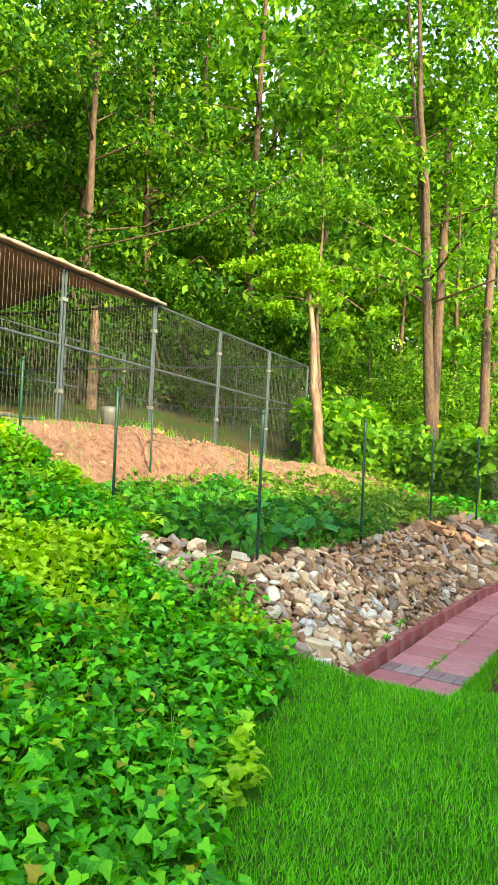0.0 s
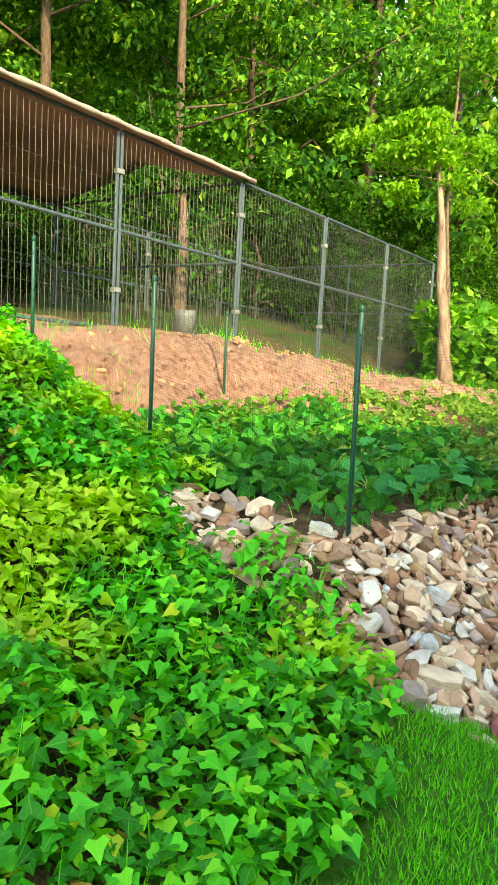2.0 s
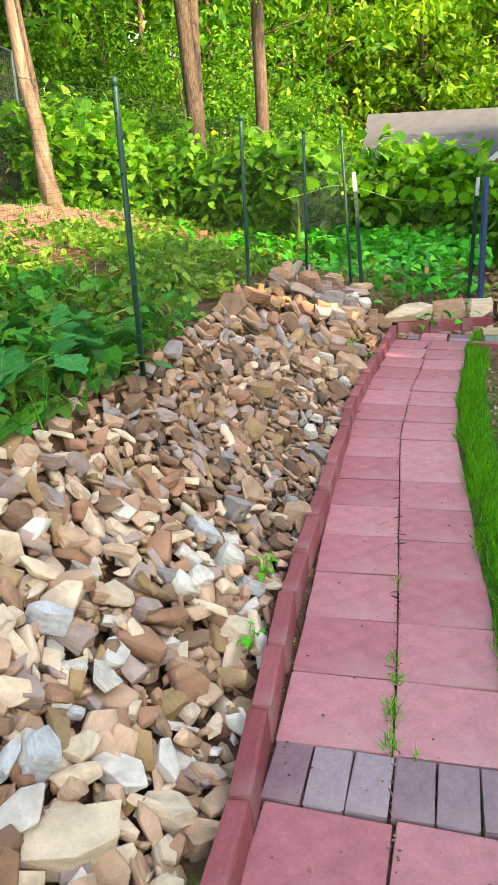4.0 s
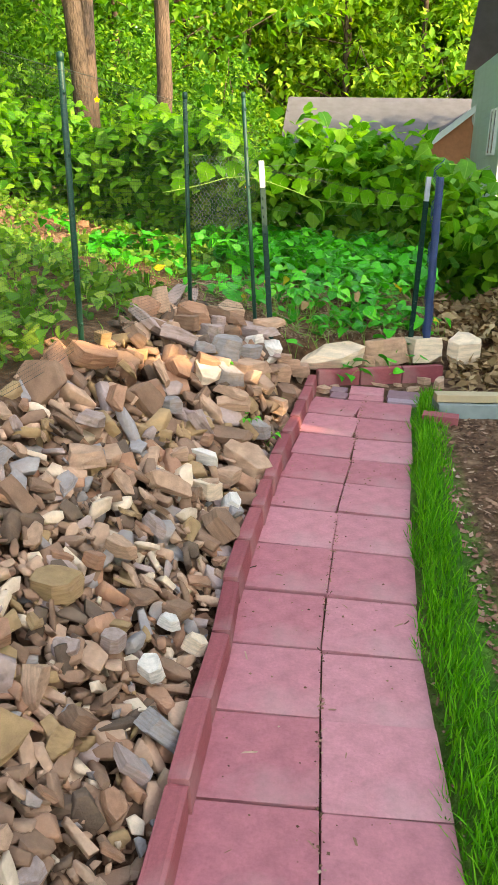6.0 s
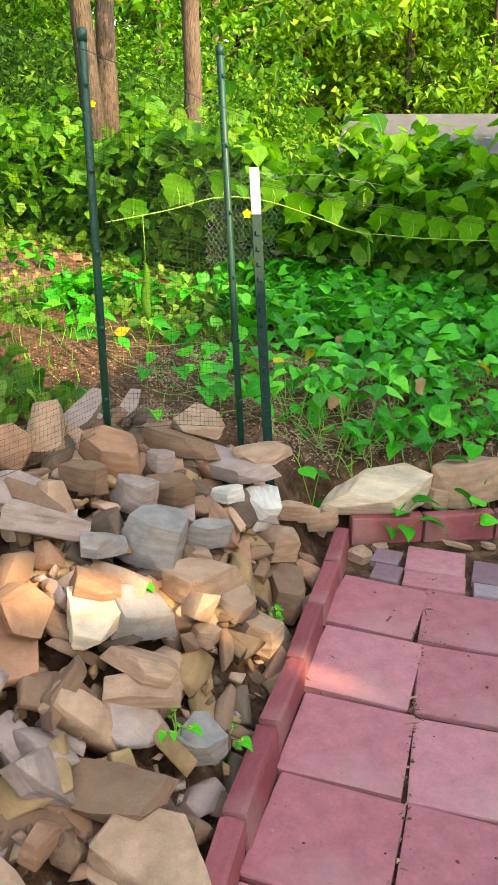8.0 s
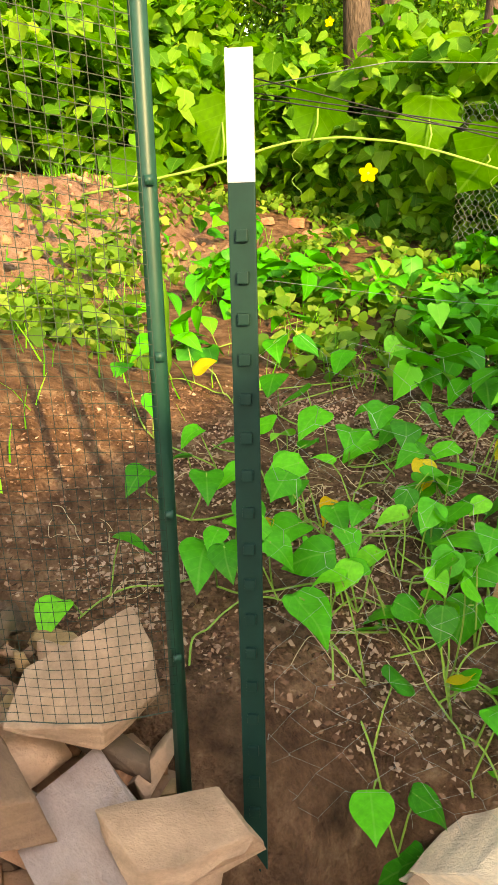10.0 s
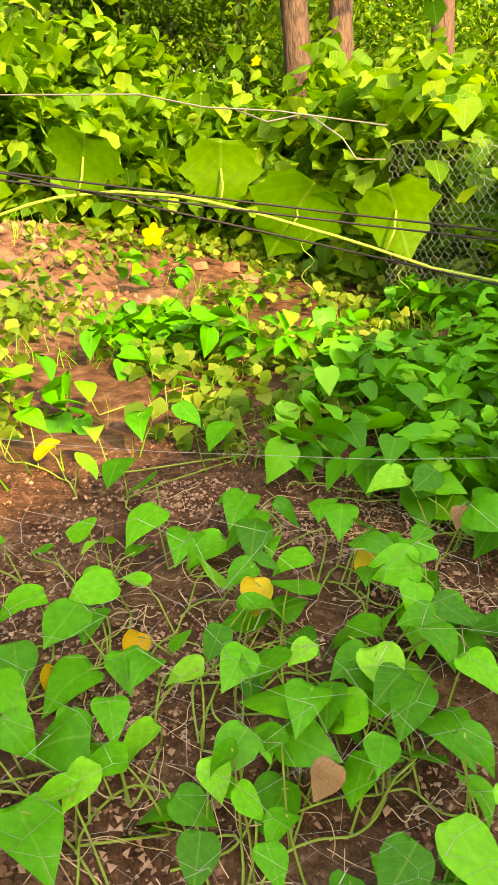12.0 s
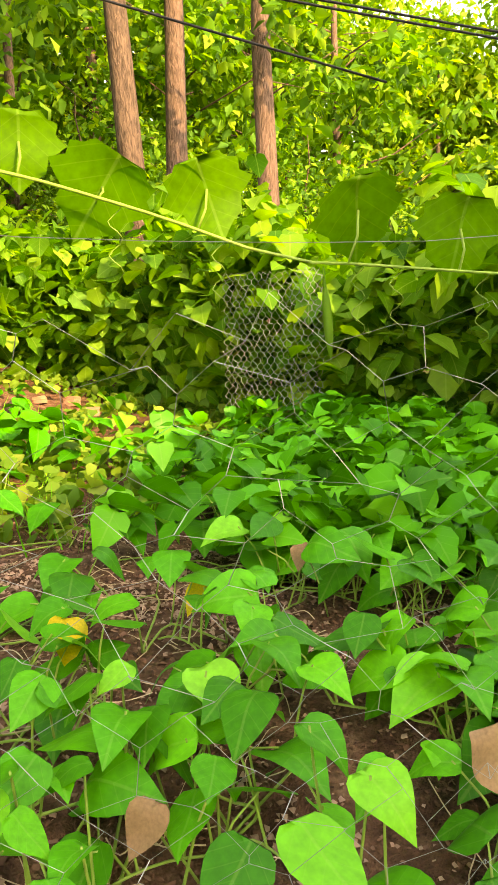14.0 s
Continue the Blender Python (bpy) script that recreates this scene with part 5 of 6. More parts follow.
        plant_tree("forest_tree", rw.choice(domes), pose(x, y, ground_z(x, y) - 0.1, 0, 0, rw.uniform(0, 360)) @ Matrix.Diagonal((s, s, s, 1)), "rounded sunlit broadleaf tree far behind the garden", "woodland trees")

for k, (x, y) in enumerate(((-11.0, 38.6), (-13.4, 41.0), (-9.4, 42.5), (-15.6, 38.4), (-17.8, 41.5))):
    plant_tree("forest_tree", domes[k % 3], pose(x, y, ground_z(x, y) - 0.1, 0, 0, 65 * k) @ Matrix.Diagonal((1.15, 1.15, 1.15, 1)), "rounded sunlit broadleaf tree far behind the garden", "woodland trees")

# the tree whose shade falls on the garage roof
plant_tree("yard_tree", domes[0], pose(8.6, 23.2, ground_z(8.6, 23.2) - 0.1, 0, 0, 30) @ Matrix.Diagonal((0.62, 0.62, 0.72, 1)), "rounded yard tree beside the pale house")

backs = [tree_shape(380 + k, 21, 0.2, 0.05, 5.0, 80, 36, 0.62, 1.4, M_forest, M_bark_dark, 0.6) for k in range(2)]
count = 0
for _ in range(300):
    x, y = rw.uniform(-50, -29), rw.uniform(-16, 48)
    if count < 52 and wood_spot(x, y, 3.2):
        count += 1
        plant_tree("forest_tree", rw.choice(backs), pose(x, y, ground_z(x, y) - 0.1, 0, 0, rw.uniform(0, 360)), "leafy green tree deep in the wood", "woodland trees")

# named trees near the garden
oak = tree_shape(401, 15, 0.155, 0.30, 3.4, 75, 120, 0.17, 0.8, M_forest, M_bark_dark, 0.3, 2)
plant_tree("oak_tree", oak, pose(-4.13, 12.4, ground_z(-4.36, 12.4) - 0.1, 0, -4.5, 0), "forked oak with rough brown bark and leafy shoots on its trunk")
pine = tree_shape(402, 17, 0.165, 0.42, 2.8, 70, 95, 0.19, 0.8, M_forest, M_bark, 0.03)
plant_tree("pine_tree", pine, pose(-4.87, 14.5, ground_z(-5, 14.7) - 0.1, 0, 0, 40), "straight reddish-brown pine trunk behind the garden", "pines")
plant_tree("pine_tree", pine, pose(-3.50, 13.93, ground_z(-3.5, 13.9) - 0.1, 0, -1.3, 160) @ Matrix.Diagonal((0.88, 0.88, 1, 1)), "straight reddish-brown pine trunk behind the garden", "pines")
sapling = tree_shape(404, 4.5, 0.12, 0.72, 1.2, 26, 130, 0.10, 0.38, M_bright, M_bark_pale, 0.08, flat=0.28)
thin = tree_shape(405, 6.5, 0.06, 0.72, 1.1, 30, 70, 0.11, 0.4, M_forest, M_bark, 0.1)
plant_tree("sapling_tree", thin, pose(-5.05, 8.1, ground_z(-5.05, 8.1) - 0.05, 0, -2, 0), "thin reddish sapling trunk beside the kennel")
plant_tree("beech_tree", sapling, pose(-4.75, 7.7, ground_z(-4.75, 7.7) - 0.05, 0, -8, 0), "young pale-barked beech with bright layered foliage")


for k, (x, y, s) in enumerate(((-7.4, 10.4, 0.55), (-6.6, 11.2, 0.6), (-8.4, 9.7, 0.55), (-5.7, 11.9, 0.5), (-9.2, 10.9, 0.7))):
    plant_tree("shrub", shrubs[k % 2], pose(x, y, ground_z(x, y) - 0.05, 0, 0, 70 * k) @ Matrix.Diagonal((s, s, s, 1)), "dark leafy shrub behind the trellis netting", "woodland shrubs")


snag = thing("dead_trunk", pose(-8.7, 5.6, 1.7), "broken brown tree trunk behind the kennel", "tree trunk")
bm = bmesh.new()
tube(bm, [(0.02 * math.sin(k * 1.7), 0.02 * math.cos(k * 2.1), 0.34 * k - 0.1) for k in range(8)], [0.13, 0.11, 0.10, 0.1, 0.095, 0.09, 0.08, 0.04], 10)
part("trunk", bm, M_bark, snag, "", True)


# ---- vine hedge round the far bed ----
def hedge(name, line, height, depth, n, seed, label, size=0.13):
    rs = np.random.RandomState(seed)
    line = np.array(line, float)
    seg = np.linalg.norm(np.diff(line, axis=0), axis=1)
    along = np.concatenate([[0], np.cumsum(seg)])
    s = rs.uniform(0, along[-1], n)
    x, y = np.interp(s, along, line[:, 0]), np.interp(s, along, line[:, 1])
    top = height * (0.88 + 0.13 * np.sin(s * 2.1) + 0.12 * np.sin(s * 5.7 + 1) + 0.08 * np.sin(s * 13.0 + 2) + 0.10 * np.maximum(0, rs.normal(0, 1, n)))
    f = rs.random(n) ** 0.75
    off = rs.normal(0, 1, n) * depth * (0.45 + 0.55 * f)
    dx, dy = line[-1] - line[0]
    L = math.hypot(dx, dy)
    x, y = x - dy / L * off, y + dx / L * off
    z = land(x, y) + 0.05 + top * f - 0.10 * np.abs(off)
    rot = turn_matrices(rs.uniform(0, 6.283, n), rs.normal(-0.4, 0.5, n), rs.normal(0, 0.45, n))
    me = scatter_mesh(name, *LEAF_GOURD, np.stack([x, y, z], -1), rot, size * rs.uniform(0.55, 1.3, n), M_gourd)
    tagged(new(name, me), label, "vine", kind="stuff")


hedge("vine_hedge", [(-5.9, 9.9), (-4.9, 10.75), (-3.2, 10.75), (-1.3, 10.0), (0.0, 9.5)], 1.35, 0.28, 8200, 51, "sunlit gourd vines smothering a wire trellis")
hedge("vine_hedge", [(-5.3, 8.1), (-5.0, 9.2), (-4.6, 10.4)], 1.2, 0.35, 2200, 53, "sunlit vines climbing a net beside the kennel")
hedge("vine_hedge", [(-0.2, 9.3), (1.2, 8.6), (1.9, 7.0)], 1.15, 0.35, 3600, 52, "shaded gourd vines smothering a wire trellis")


# ---- ground cover ----
def ground_leaves(name, form, n, seed, xr, yr, keep, lift, size, mat, label, category, pitch=-0.25, spread=0.4):
    rs = np.random.RandomState(seed)
    x, y = rs.uniform(*xr, n), rs.uniform(*yr, n)
    k = keep(x, y, rs)
    x, y = x[k], y[k]
    m = len(x)
    swell = np.array([noise.noise(Vector((a * 2.3, b * 2.3, seed))) + 0.5 * noise.noise(Vector((a * 6, b * 6, seed))) for a, b in zip(x, y)])
    z = land(x, y) + lift[0] + (lift[1] - lift[0]) * np.clip(rs.random(m) + 0.7 * swell, 0, 1.4)
    rot = turn_matrices(rs.uniform(0, 6.283, m), rs.normal(pitch, spread, m), rs.normal(0, spread, m))
    me = scatter_mesh(name, *form, np.stack([x, y, z], -1), rot, size * rs.uniform(0.4, 1.0, m) ** 0.8 * 1.35, mat)
    return tagged(new(name, me), label, category, kind="stuff")


def ivy_edge(x, y):
    """True where ivy grows rather than lawn."""
    return x < np.interp(y, [-6, -4, -3, -2.1, -1.15, -0.85, -0.5], [1.3, 0.75, 0.28, -0.22, -0.48, -0.6, -1.9]) + 0.07 * np.sin(y * 7) + 0.05 * np.sin(y * 17 + 1)


def ivy_keep(x, y, rs):
    heap = (y > -0.95 + 0.1 * np.sin(x * 5)) & (x > -2.1)
    return ivy_edge(x, y) & ~heap & (y < -0.35 + 0.12 * np.maximum(0, -x - 2.3))


ground_leaves("ivy", LEAF_IVY, 92000, 61, (-5.2, 1.4), (-6.5, -0.2), ivy_keep, (0.0, 0.17), 0.054, M_ivy, "dense green ivy covering a bank", "ivy")


def blades(name, n, seed, xr, yr, keep, h, label, mat=M_grass):
    v = [(-0.5, 0, 0), (0.5, 0, 0), (0.35, 0.12, 0.5), (-0.35, 0.12, 0.5), (0.0, 0.42, 1.0)]
    f = [(0, 1, 2, 3), (3, 2, 4)]
    rs = np.random.RandomState(seed)
    x, y = rs.uniform(*xr, n), rs.uniform(*yr, n)
    k = keep(x, y, rs)
    x, y = x[k], y[k]
    m = len(x)
    hh = h * rs.uniform(0.5, 1.3, m)
    rot = turn_matrices(rs.uniform(0, 6.283, m), rs.normal(0, 0.25, m), rs.normal(0, 0.25, m))
    me = scatter_mesh(name, v, f, np.stack([x, y, land(x, y) - 0.005], -1), rot, np.stack([np.full(m, 0.0055), hh, hh], -1), mat)
    tagged(new(name, me), label, "grass", kind="stuff")


blades("ivy_grass", 5000, 73, (-4.5, 0.6), (-5.5, -0.6), lambda x, y, rs: ivy_keep(x, y, rs) & (rs.random(len(x)) < 0.5 + 0.5 * np.sin(x * 3.1) * np.sin(y * 2.7)), 0.26, "tall grass blades growing through the ivy")
blades("lawn_grass", 90000, 71, (-0.7, 2.6), (-4.6, -0.42), lambda x, y, rs: ~ivy_edge(x, y) & ~((x > -0.36) & (x < 0.36) & (y > -0.53)) & ~((x < -0.38 + (y + 0.45) * 0.45) & (y > -0.85)), 0.052, "short green lawn grass")
blades("verge_grass", 34000, 72, (0.15, 0.75), (-0.6, 5.3), lambda x, y, rs: (x > np.interp(y, PATH_Y, PATH_X) + 0.318 + 0.02 * np.sin(y * 9)) & (rs.random(len(x)) < np.clip(1.7 - (x - np.interp(y, PATH_Y, PATH_X) - 0.31) * 9, 0, 1)), 0.07, "lush green grass verge beside the path", M_verge)


def bare(x, y):
    """1 on the patches of bare mulch in the far bed, 0 where plants cover it."""
    x, y = np.asarray(x, float), np.asarray(y, float)
    spots = ((-0.70, 6.00, 0.16, 0.13), (-0.67, 6.40, 0.17, 0.10), (-0.92, 6.10, 0.15, 0.12), (-0.64, 5.66, 0.2, 0.13), (-1.65, 6.80, 0.38, 0.2), (-1.45, 7.10, 0.2, 0.24), (-1.6, 7.55, 0.2, 0.32), (-2.1, 8.3, 0.36, 0.26), (-1.7, 8.6, 0.16, 0.22), (-0.42, 5.9, 0.1, 0.08))
    return np.max([1 - smooth01(0.8, 1.25, np.hypot((x - a) / c, (y - b) / d)) for a, b, c, d in spots], axis=0)


def bed_keep(x, y, rs):
    v = np.array([noise.noise(Vector((a * 1.2, b * 1.2, 4.0))) for a, b in zip(x, y)])
    return (end_line(x, y) > 0.05) & (x < 0.6) & (v + 0.35 * np.clip(x + 1.2, -1, 1) + rs.normal(0, 0.12, len(x)) - 1.2 * bare(x, y) > -0.05)


ground_leaves("sweet_potato_vines", LEAF_HEART, 6500, 81, (-3.6, 0.9), (6.9, 9.6), bed_keep, (0.05, 0.24), 0.10, M_bean_far, "heart-leaved green vines trailing over the soil bed", "vines")


def patchy(freq, level, seed):
    """A keep-rule that leaves uneven gaps."""
    def rule(x, y, rs):
        v = np.array([noise.noise(Vector((a * freq, b * freq, seed))) for a, b in zip(x, y)])
        return v + rs.normal(0, 0.18, len(x)) > level
    return rule


def both(f, g):
    return lambda x, y, rs: f(x, y, rs) & g(x, y, rs)


netted = lambda x, y, rs: (x < -1.24) & (x > -3.5) & (y > -0.42 + 0.1 * (x + 1.3)) & (end_line(x, y) < 0.5)
ground_leaves("low_weeds", LEAF_HEART, 12500, 83, (-4.2, -1.2), (0.6, 7.0), both(patchy(1.3, -0.12, 2.0), lambda x, y, rs: (x > -3.5 - 0.08 * y) & (x < np.where(y > 5.3, -1.9, -1.2))), (0.0, 0.12), 0.058, M_lowweed, "low yellow-green weeds over the garden soil", "weeds", -0.5, 0.5)
ground_leaves("low_weeds", LEAF_GOURD, 5600, 87, (-4.4, -1.2), (7.0, 10.6), both(patchy(1.3, 0.02, 2.0), lambda x, y, rs: x > -3.5 - 0.08 * y), (0.0, 0.12), 0.056, M_lowweed, "low yellow-green weeds between patches of bare clay", "weeds", -0.5, 0.5)
ground_leaves("garden_plants", LEAF_GOURD, 2200, 82, (-3.4, -1.24), (-0.45, 2.3), both(netted, patchy(1.1, -0.05, 5.0)), (0.02, 0.13), 0.09, M_weed, "broad-leaved green vegetables in a netted bed", "plants", -0.5, 0.35)
ground_leaves("garden_plants", LEAF_HEART, 2200, 84, (-3.4, -1.24), (-0.45, 2.6), both(netted, patchy(1.6, -0.05, 8.0)), (0.02, 0.17), 0.075, M_weed, "leafy green vegetables in a netted bed", "plants", -0.5, 0.45)
blades("tuft_grass", 9000, 85, (-4.9, -1.2), (-0.5, 9.5), patchy(1.9, 0.22, 11.0), 0.14, "tufts of tall grass among the beds")
blades("bank_grass", 2600, 86, (-5.9, -4.5), (-1.0, 9.0), lambda x, y, rs: (np.abs(x + 4.78 + 0.09 * (y - 1.25)) < 0.16) & (np.sin(y * 2.9) + rs.normal(0, 0.5, len(x)) > 0.3), 0.13, "sparse grass along the top of the clay bank")


# ---- the far bed: trailing plants, one by one ----
LEAF_FINE = folded_leaf([(-0.02, 0.0), (-0.15, 0.12), (-0.17, 0.26), (-0.08, 0.38), (0.08, 0.45), (0.25, 0.45), (0.42, 0.39), (0.58, 0.30), (0.74, 0.19), (0.88, 0.08), (1.0, 0.0)], 0.16, 0.30)
LEAF_STAR = folded_leaf([(-0.10, 0.0), (-0.30, 0.06), (-0.44, 0.18), (-0.48, 0.34), (-0.36, 0.44), (-0.30, 0.60), (-0.12, 0.57), (0.02, 0.74), (0.14, 0.60), (0.24, 0.46), (0.36, 0.44), (0.46, 0.42), (0.56, 0.24), (0.66, 0.13), (0.80, 0.0)], 0.08, 0.22)


def leaf_mesh(form, mat, curl, seed):
    v, f = form
    r = random.Random(seed)
    a, b = r.uniform(0, 6), r.uniform(0, 6)
    v = [(x, y, z + curl * math.sin(x * 6 + a) * 0.05 + curl * math.sin(y * 5 + b) * 0.05) for x, y, z in v]
    return scatter_mesh("leaf", v, f, np.zeros((1, 3)), np.eye(3)[None], np.ones(1), mat, True)


heart_leaves = [leaf_mesh(LEAF_FINE, M_bean, 1.0, k) for k in range(5)]
yellow_leaves = [leaf_mesh(LEAF_FINE, M_yellow, 1.6, 20 + k) for k in range(2)]
rp = random.Random(31)


def soften(run):
    """A smooth line through the knots of a runner."""
    soft = []
    for k in range(len(run) - 1):
        p0, p1, p2, p3 = run[max(k - 1, 0)], run[k], run[k + 1], run[min(k + 2, len(run) - 1)]
        for q in (0, 0.25, 0.5, 0.75):
            soft.append(0.5 * (2 * p1 + (p2 - p0) * q + (2 * p0 - 5 * p1 + 4 * p2 - p3) * q * q + (3 * p1 - p0 - 3 * p2 + p3) * q ** 3))
    return soft + [run[-1]]


def vine_plant(x, y, n, reach, size):
    z = ground_z(x, y)
    t = thing("sweet_potato_plant", pose(x, y, z), "trailing sweet potato plant with heart-shaped green leaves", "plant", "bed plants")
    bm = bmesh.new()
    ang = rp.uniform(0, 360)
    # runner along the soil
    run = [Vector((0, 0, 0))]
    for i in range(6):
        ang += rp.uniform(-35, 35)
        q = run[-1] + Vector((math.cos(radians(ang)), math.sin(radians(ang)), 0)) * reach / 5
        q.z = ground_z(x + q.x, y + q.y) - z + rp.uniform(0.008, 0.03)
        run.append(q)
    tube(bm, soften(run), 0.0022, 5)
    leaves = []
    for i in range(n):
        base = run[i % 7].lerp(run[min(6, i % 7 + 1)], rp.random())
        a, lean, h = rp.uniform(0, 6.283), rp.uniform(0.02, 0.10), rp.uniform(0.04, 0.16)
        tip = base + Vector((math.cos(a) * lean, math.sin(a) * lean, h))
        left = smooth01(-0.28, -0.6, x + tip.x) * smooth01(7.4, 7.0, y + tip.y)
        if rp.random() > max(0.93 * float(bare(x + tip.x, y + tip.y)), 0.62 * float(left)):
            tube(bm, [base, base.lerp(tip, 0.5) + Vector((0, 0, 0.02)), tip], [0.0022, 0.0019, 0.0015], 4)
            leaves.append((tip, math.degrees(a)))
    part("stem", bm, M_stem, t, "pale green runners and leaf stalks")
    for tip, a in leaves:
        ob = new("leaf", rp.choice(yellow_leaves) if rp.random() < 0.012 else rp.choice(heart_leaves))
        ob.parent = t
        s = size * rp.uniform(0.65, 1.25)
        ob.matrix_basis = Matrix.Translation(tip) @ pose(0, 0, 0, 0, 0, a - 90 + rp.uniform(-40, 40)) @ pose(0, 0, 0, rp.gauss(-10, 16), rp.gauss(0, 18), 0) @ Matrix.Diagonal((s, s, s, 1))


for x, y, n in ((-0.42, 5.74, 9), (-0.22, 5.86, 9), (-0.02, 6.02, 12), (0.16, 6.16, 12), (-0.95, 5.80, 10), (-1.12, 6.28, 12), (-0.95, 6.42, 12), (-0.72, 6.52, 12), (-0.36, 6.18, 10), (-0.16, 6.36, 13), (-0.42, 6.58, 12), (-0.22, 6.74, 13), (0.05, 6.55, 13), (-0.62, 6.82, 13), (-0.95, 6.90, 12), (-1.30, 7.02, 9), (-0.40, 7.00, 13), (-0.78, 7.15, 12), (-1.10, 7.30, 11), (-0.10, 7.05, 12), (-0.55, 7.35, 12), (0.25, 6.40, 12), (-1.45, 6.45, 8), (-1.75, 7.4, 8)):
    vine_plant(x, y, n, 0.34, 0.088)
for x, y, n in ((-0.75, 5.72, 7), (-0.6, 5.9, 8), (-0.3, 5.75, 8), (-1.35, 6.2, 6), (-1.0, 6.15, 7), (-0.12, 5.92, 9), (0.1, 6.3, 10), (-0.05, 6.2, 9), (-0.55, 6.25, 6), (0.3, 6.25, 9), (-0.3, 6.45, 10), (0.0, 6.8, 10), (0.2, 6.7, 10), (-0.75, 6.98, 9), (-0.5, 7.15, 10), (-0.15, 7.3, 10), (-0.7, 6.05, 12), (-0.85, 6.0, 10), (-0.56, 5.62, 5), (-0.36, 5.68, 6), (-0.1, 5.98, 10), (0.05, 6.1, 12), (0.15, 6.05, 10), (0.0, 6.3, 12), (0.12, 6.45, 12), (-0.1, 6.55, 12), (0.1, 6.62, 12), (-0.3, 6.75, 12), (-0.5, 6.65, 12), (0.0, 7.0, 12), (0.1, 7.25, 12), (-0.3, 7.2, 12), (-0.72, 5.86, 12), (-0.58, 5.78, 10), (-0.66, 5.96, 12), (-0.5, 5.95, 10), (-0.62, 5.62, 6), (-0.45, 5.8, 8), (-0.8, 6.12, 10)):
    vine_plant(x, y, n, 0.28, 0.085)


def heart_leaf(t, bm, root, x, y, z, s, me, turn=None, tilt=None):
    """A leaf held up on a bent stalk from a root, in the plant's own place."""
    tip = Vector((x, y, z))
    mid = root.lerp(tip, 0.55) + Vector((rp.uniform(-0.02, 0.02), rp.uniform(-0.02, 0.02), 0.03))
    bend = [(root * (1 - q) ** 2 + mid * 2 * q * (1 - q) + tip * q * q) for q in (0, 0.17, 0.34, 0.5, 0.67, 0.84, 1)]
    tube(bm, bend, [0.0022 - 0.0001 * q for q in range(7)], 5)
    ob = new("leaf", me)
    ob.parent = t
    ob.matrix_basis = Matrix.Translation(tip) @ pose(0, 0, 0, 0, 0, rp.gauss(195, 42) if turn is None else turn) @ pose(0, 0, 0, rp.gauss(-20, 11) if tilt is None else tilt, rp.gauss(0, 12), 0) @ Matrix.Diagonal((s, s, s, 1))


def trailing_plant(*leaves, low=False):
    """A runner over the soil with its leaves: each the place and length of a blade."""
    cx, cy = sum(l[0] for l in leaves) / len(leaves), sum(l[1] for l in leaves) / len(leaves)
    cz = ground_z(cx, cy)
    t = thing("sweet_potato_plant", pose(cx, cy, cz), "trailing sweet potato plant with heart-shaped green leaves", "plant", "bed plants")
    bm = bmesh.new()
    line = sorted(leaves)
    run = []
    for x, y, s in line:
        x, y = x + rp.uniform(-0.05, 0.05), y + 0.05 + rp.uniform(-0.05, 0.05)
        run.append(Vector((x - cx, y - cy, ground_z(x, y) - cz + 0.012)))
    if len(run) > 1:
        tube(bm, soften(run), 0.0024, 6)
    for (x, y, s), root in zip(line, run):
        heart_leaf(t, bm, root, x - cx, y - cy + 0.35 * s, (ground_z(x, y) + rp.uniform(0.05, 0.13) if low else max(ground_z(x, y) + 0.10, 0.53) + rp.uniform(0.0, 0.06)) - cz, s * 0.86, rp.choice(heart_leaves))
    part("stem", bm, M_stem, t, "pale green runners and leaf stalks", True)


trailing_plant((-0.43, 6.13, 0.104), (-0.37, 6.1, 0.082), (-0.44, 6.33, 0.085), (-0.33, 6.07, 0.097), (-0.29, 6.19, 0.085))
trailing_plant((-0.48, 5.92, 0.063), (-0.48, 6, 0.098), (-0.46, 6.04, 0.081), (-0.53, 6.09, 0.06), (-0.59, 6.07, 0.06), (-0.6, 6, 0.065))
trailing_plant((-1.63, 7.08, 0.125), (-1.9, 7.82, 0.125), (-1.32, 7.3, 0.117), (-1.39, 7.85, 0.125), (-2.1, 7.08, 0.11), (-1.1, 7.57, 0.125))
trailing_plant((-1.56, 6.8, 0.125), (-1.35, 6.49, 0.121), (-1.23, 6.48, 0.109), (-1.37, 6.98, 0.125), (-1.53, 6.58, 0.083))
trailing_plant((-1.01, 6.08, 0.115), (-0.81, 5.92, 0.088))
trailing_plant((-0.23, 6, 0.078), (-0.19, 5.86, 0.111), (-0.14, 6.01, 0.074), (-0.22, 5.79, 0.085), (-0.15, 5.96, 0.087))
trailing_plant((-0.72, 6.39, 0.095), (-0.88, 6.43, 0.115), (-1.02, 6.59, 0.125), (-0.82, 6.66, 0.097), (-0.72, 6.56, 0.103), (-0.56, 6.5, 0.12), (-1.09, 6.32, 0.125), (-0.98, 6.31, 0.112))
trailing_plant((-0.46, 5.69, 0.073), (-0.38, 5.73, 0.06), (-0.45, 5.77, 0.06), (-0.39, 5.79, 0.06), (-0.52, 5.8, 0.064), (-0.49, 5.81, 0.06))
trailing_plant((-0.64, 5.73, 0.09), (-0.63, 5.67, 0.072))
trailing_plant((-1.58, 6.07, 0.087), (-1.45, 6.04, 0.083), (-1.30, 6.05, 0.080), (-1.23, 5.93, 0.063))
trailing_plant((-1.25, 5.78, 0.092), (-1.12, 5.85, 0.106), (-1.07, 5.95, 0.108), (-0.95, 5.93, 0.112), (-0.98, 5.82, 0.099), (-0.97, 6.00, 0.096))
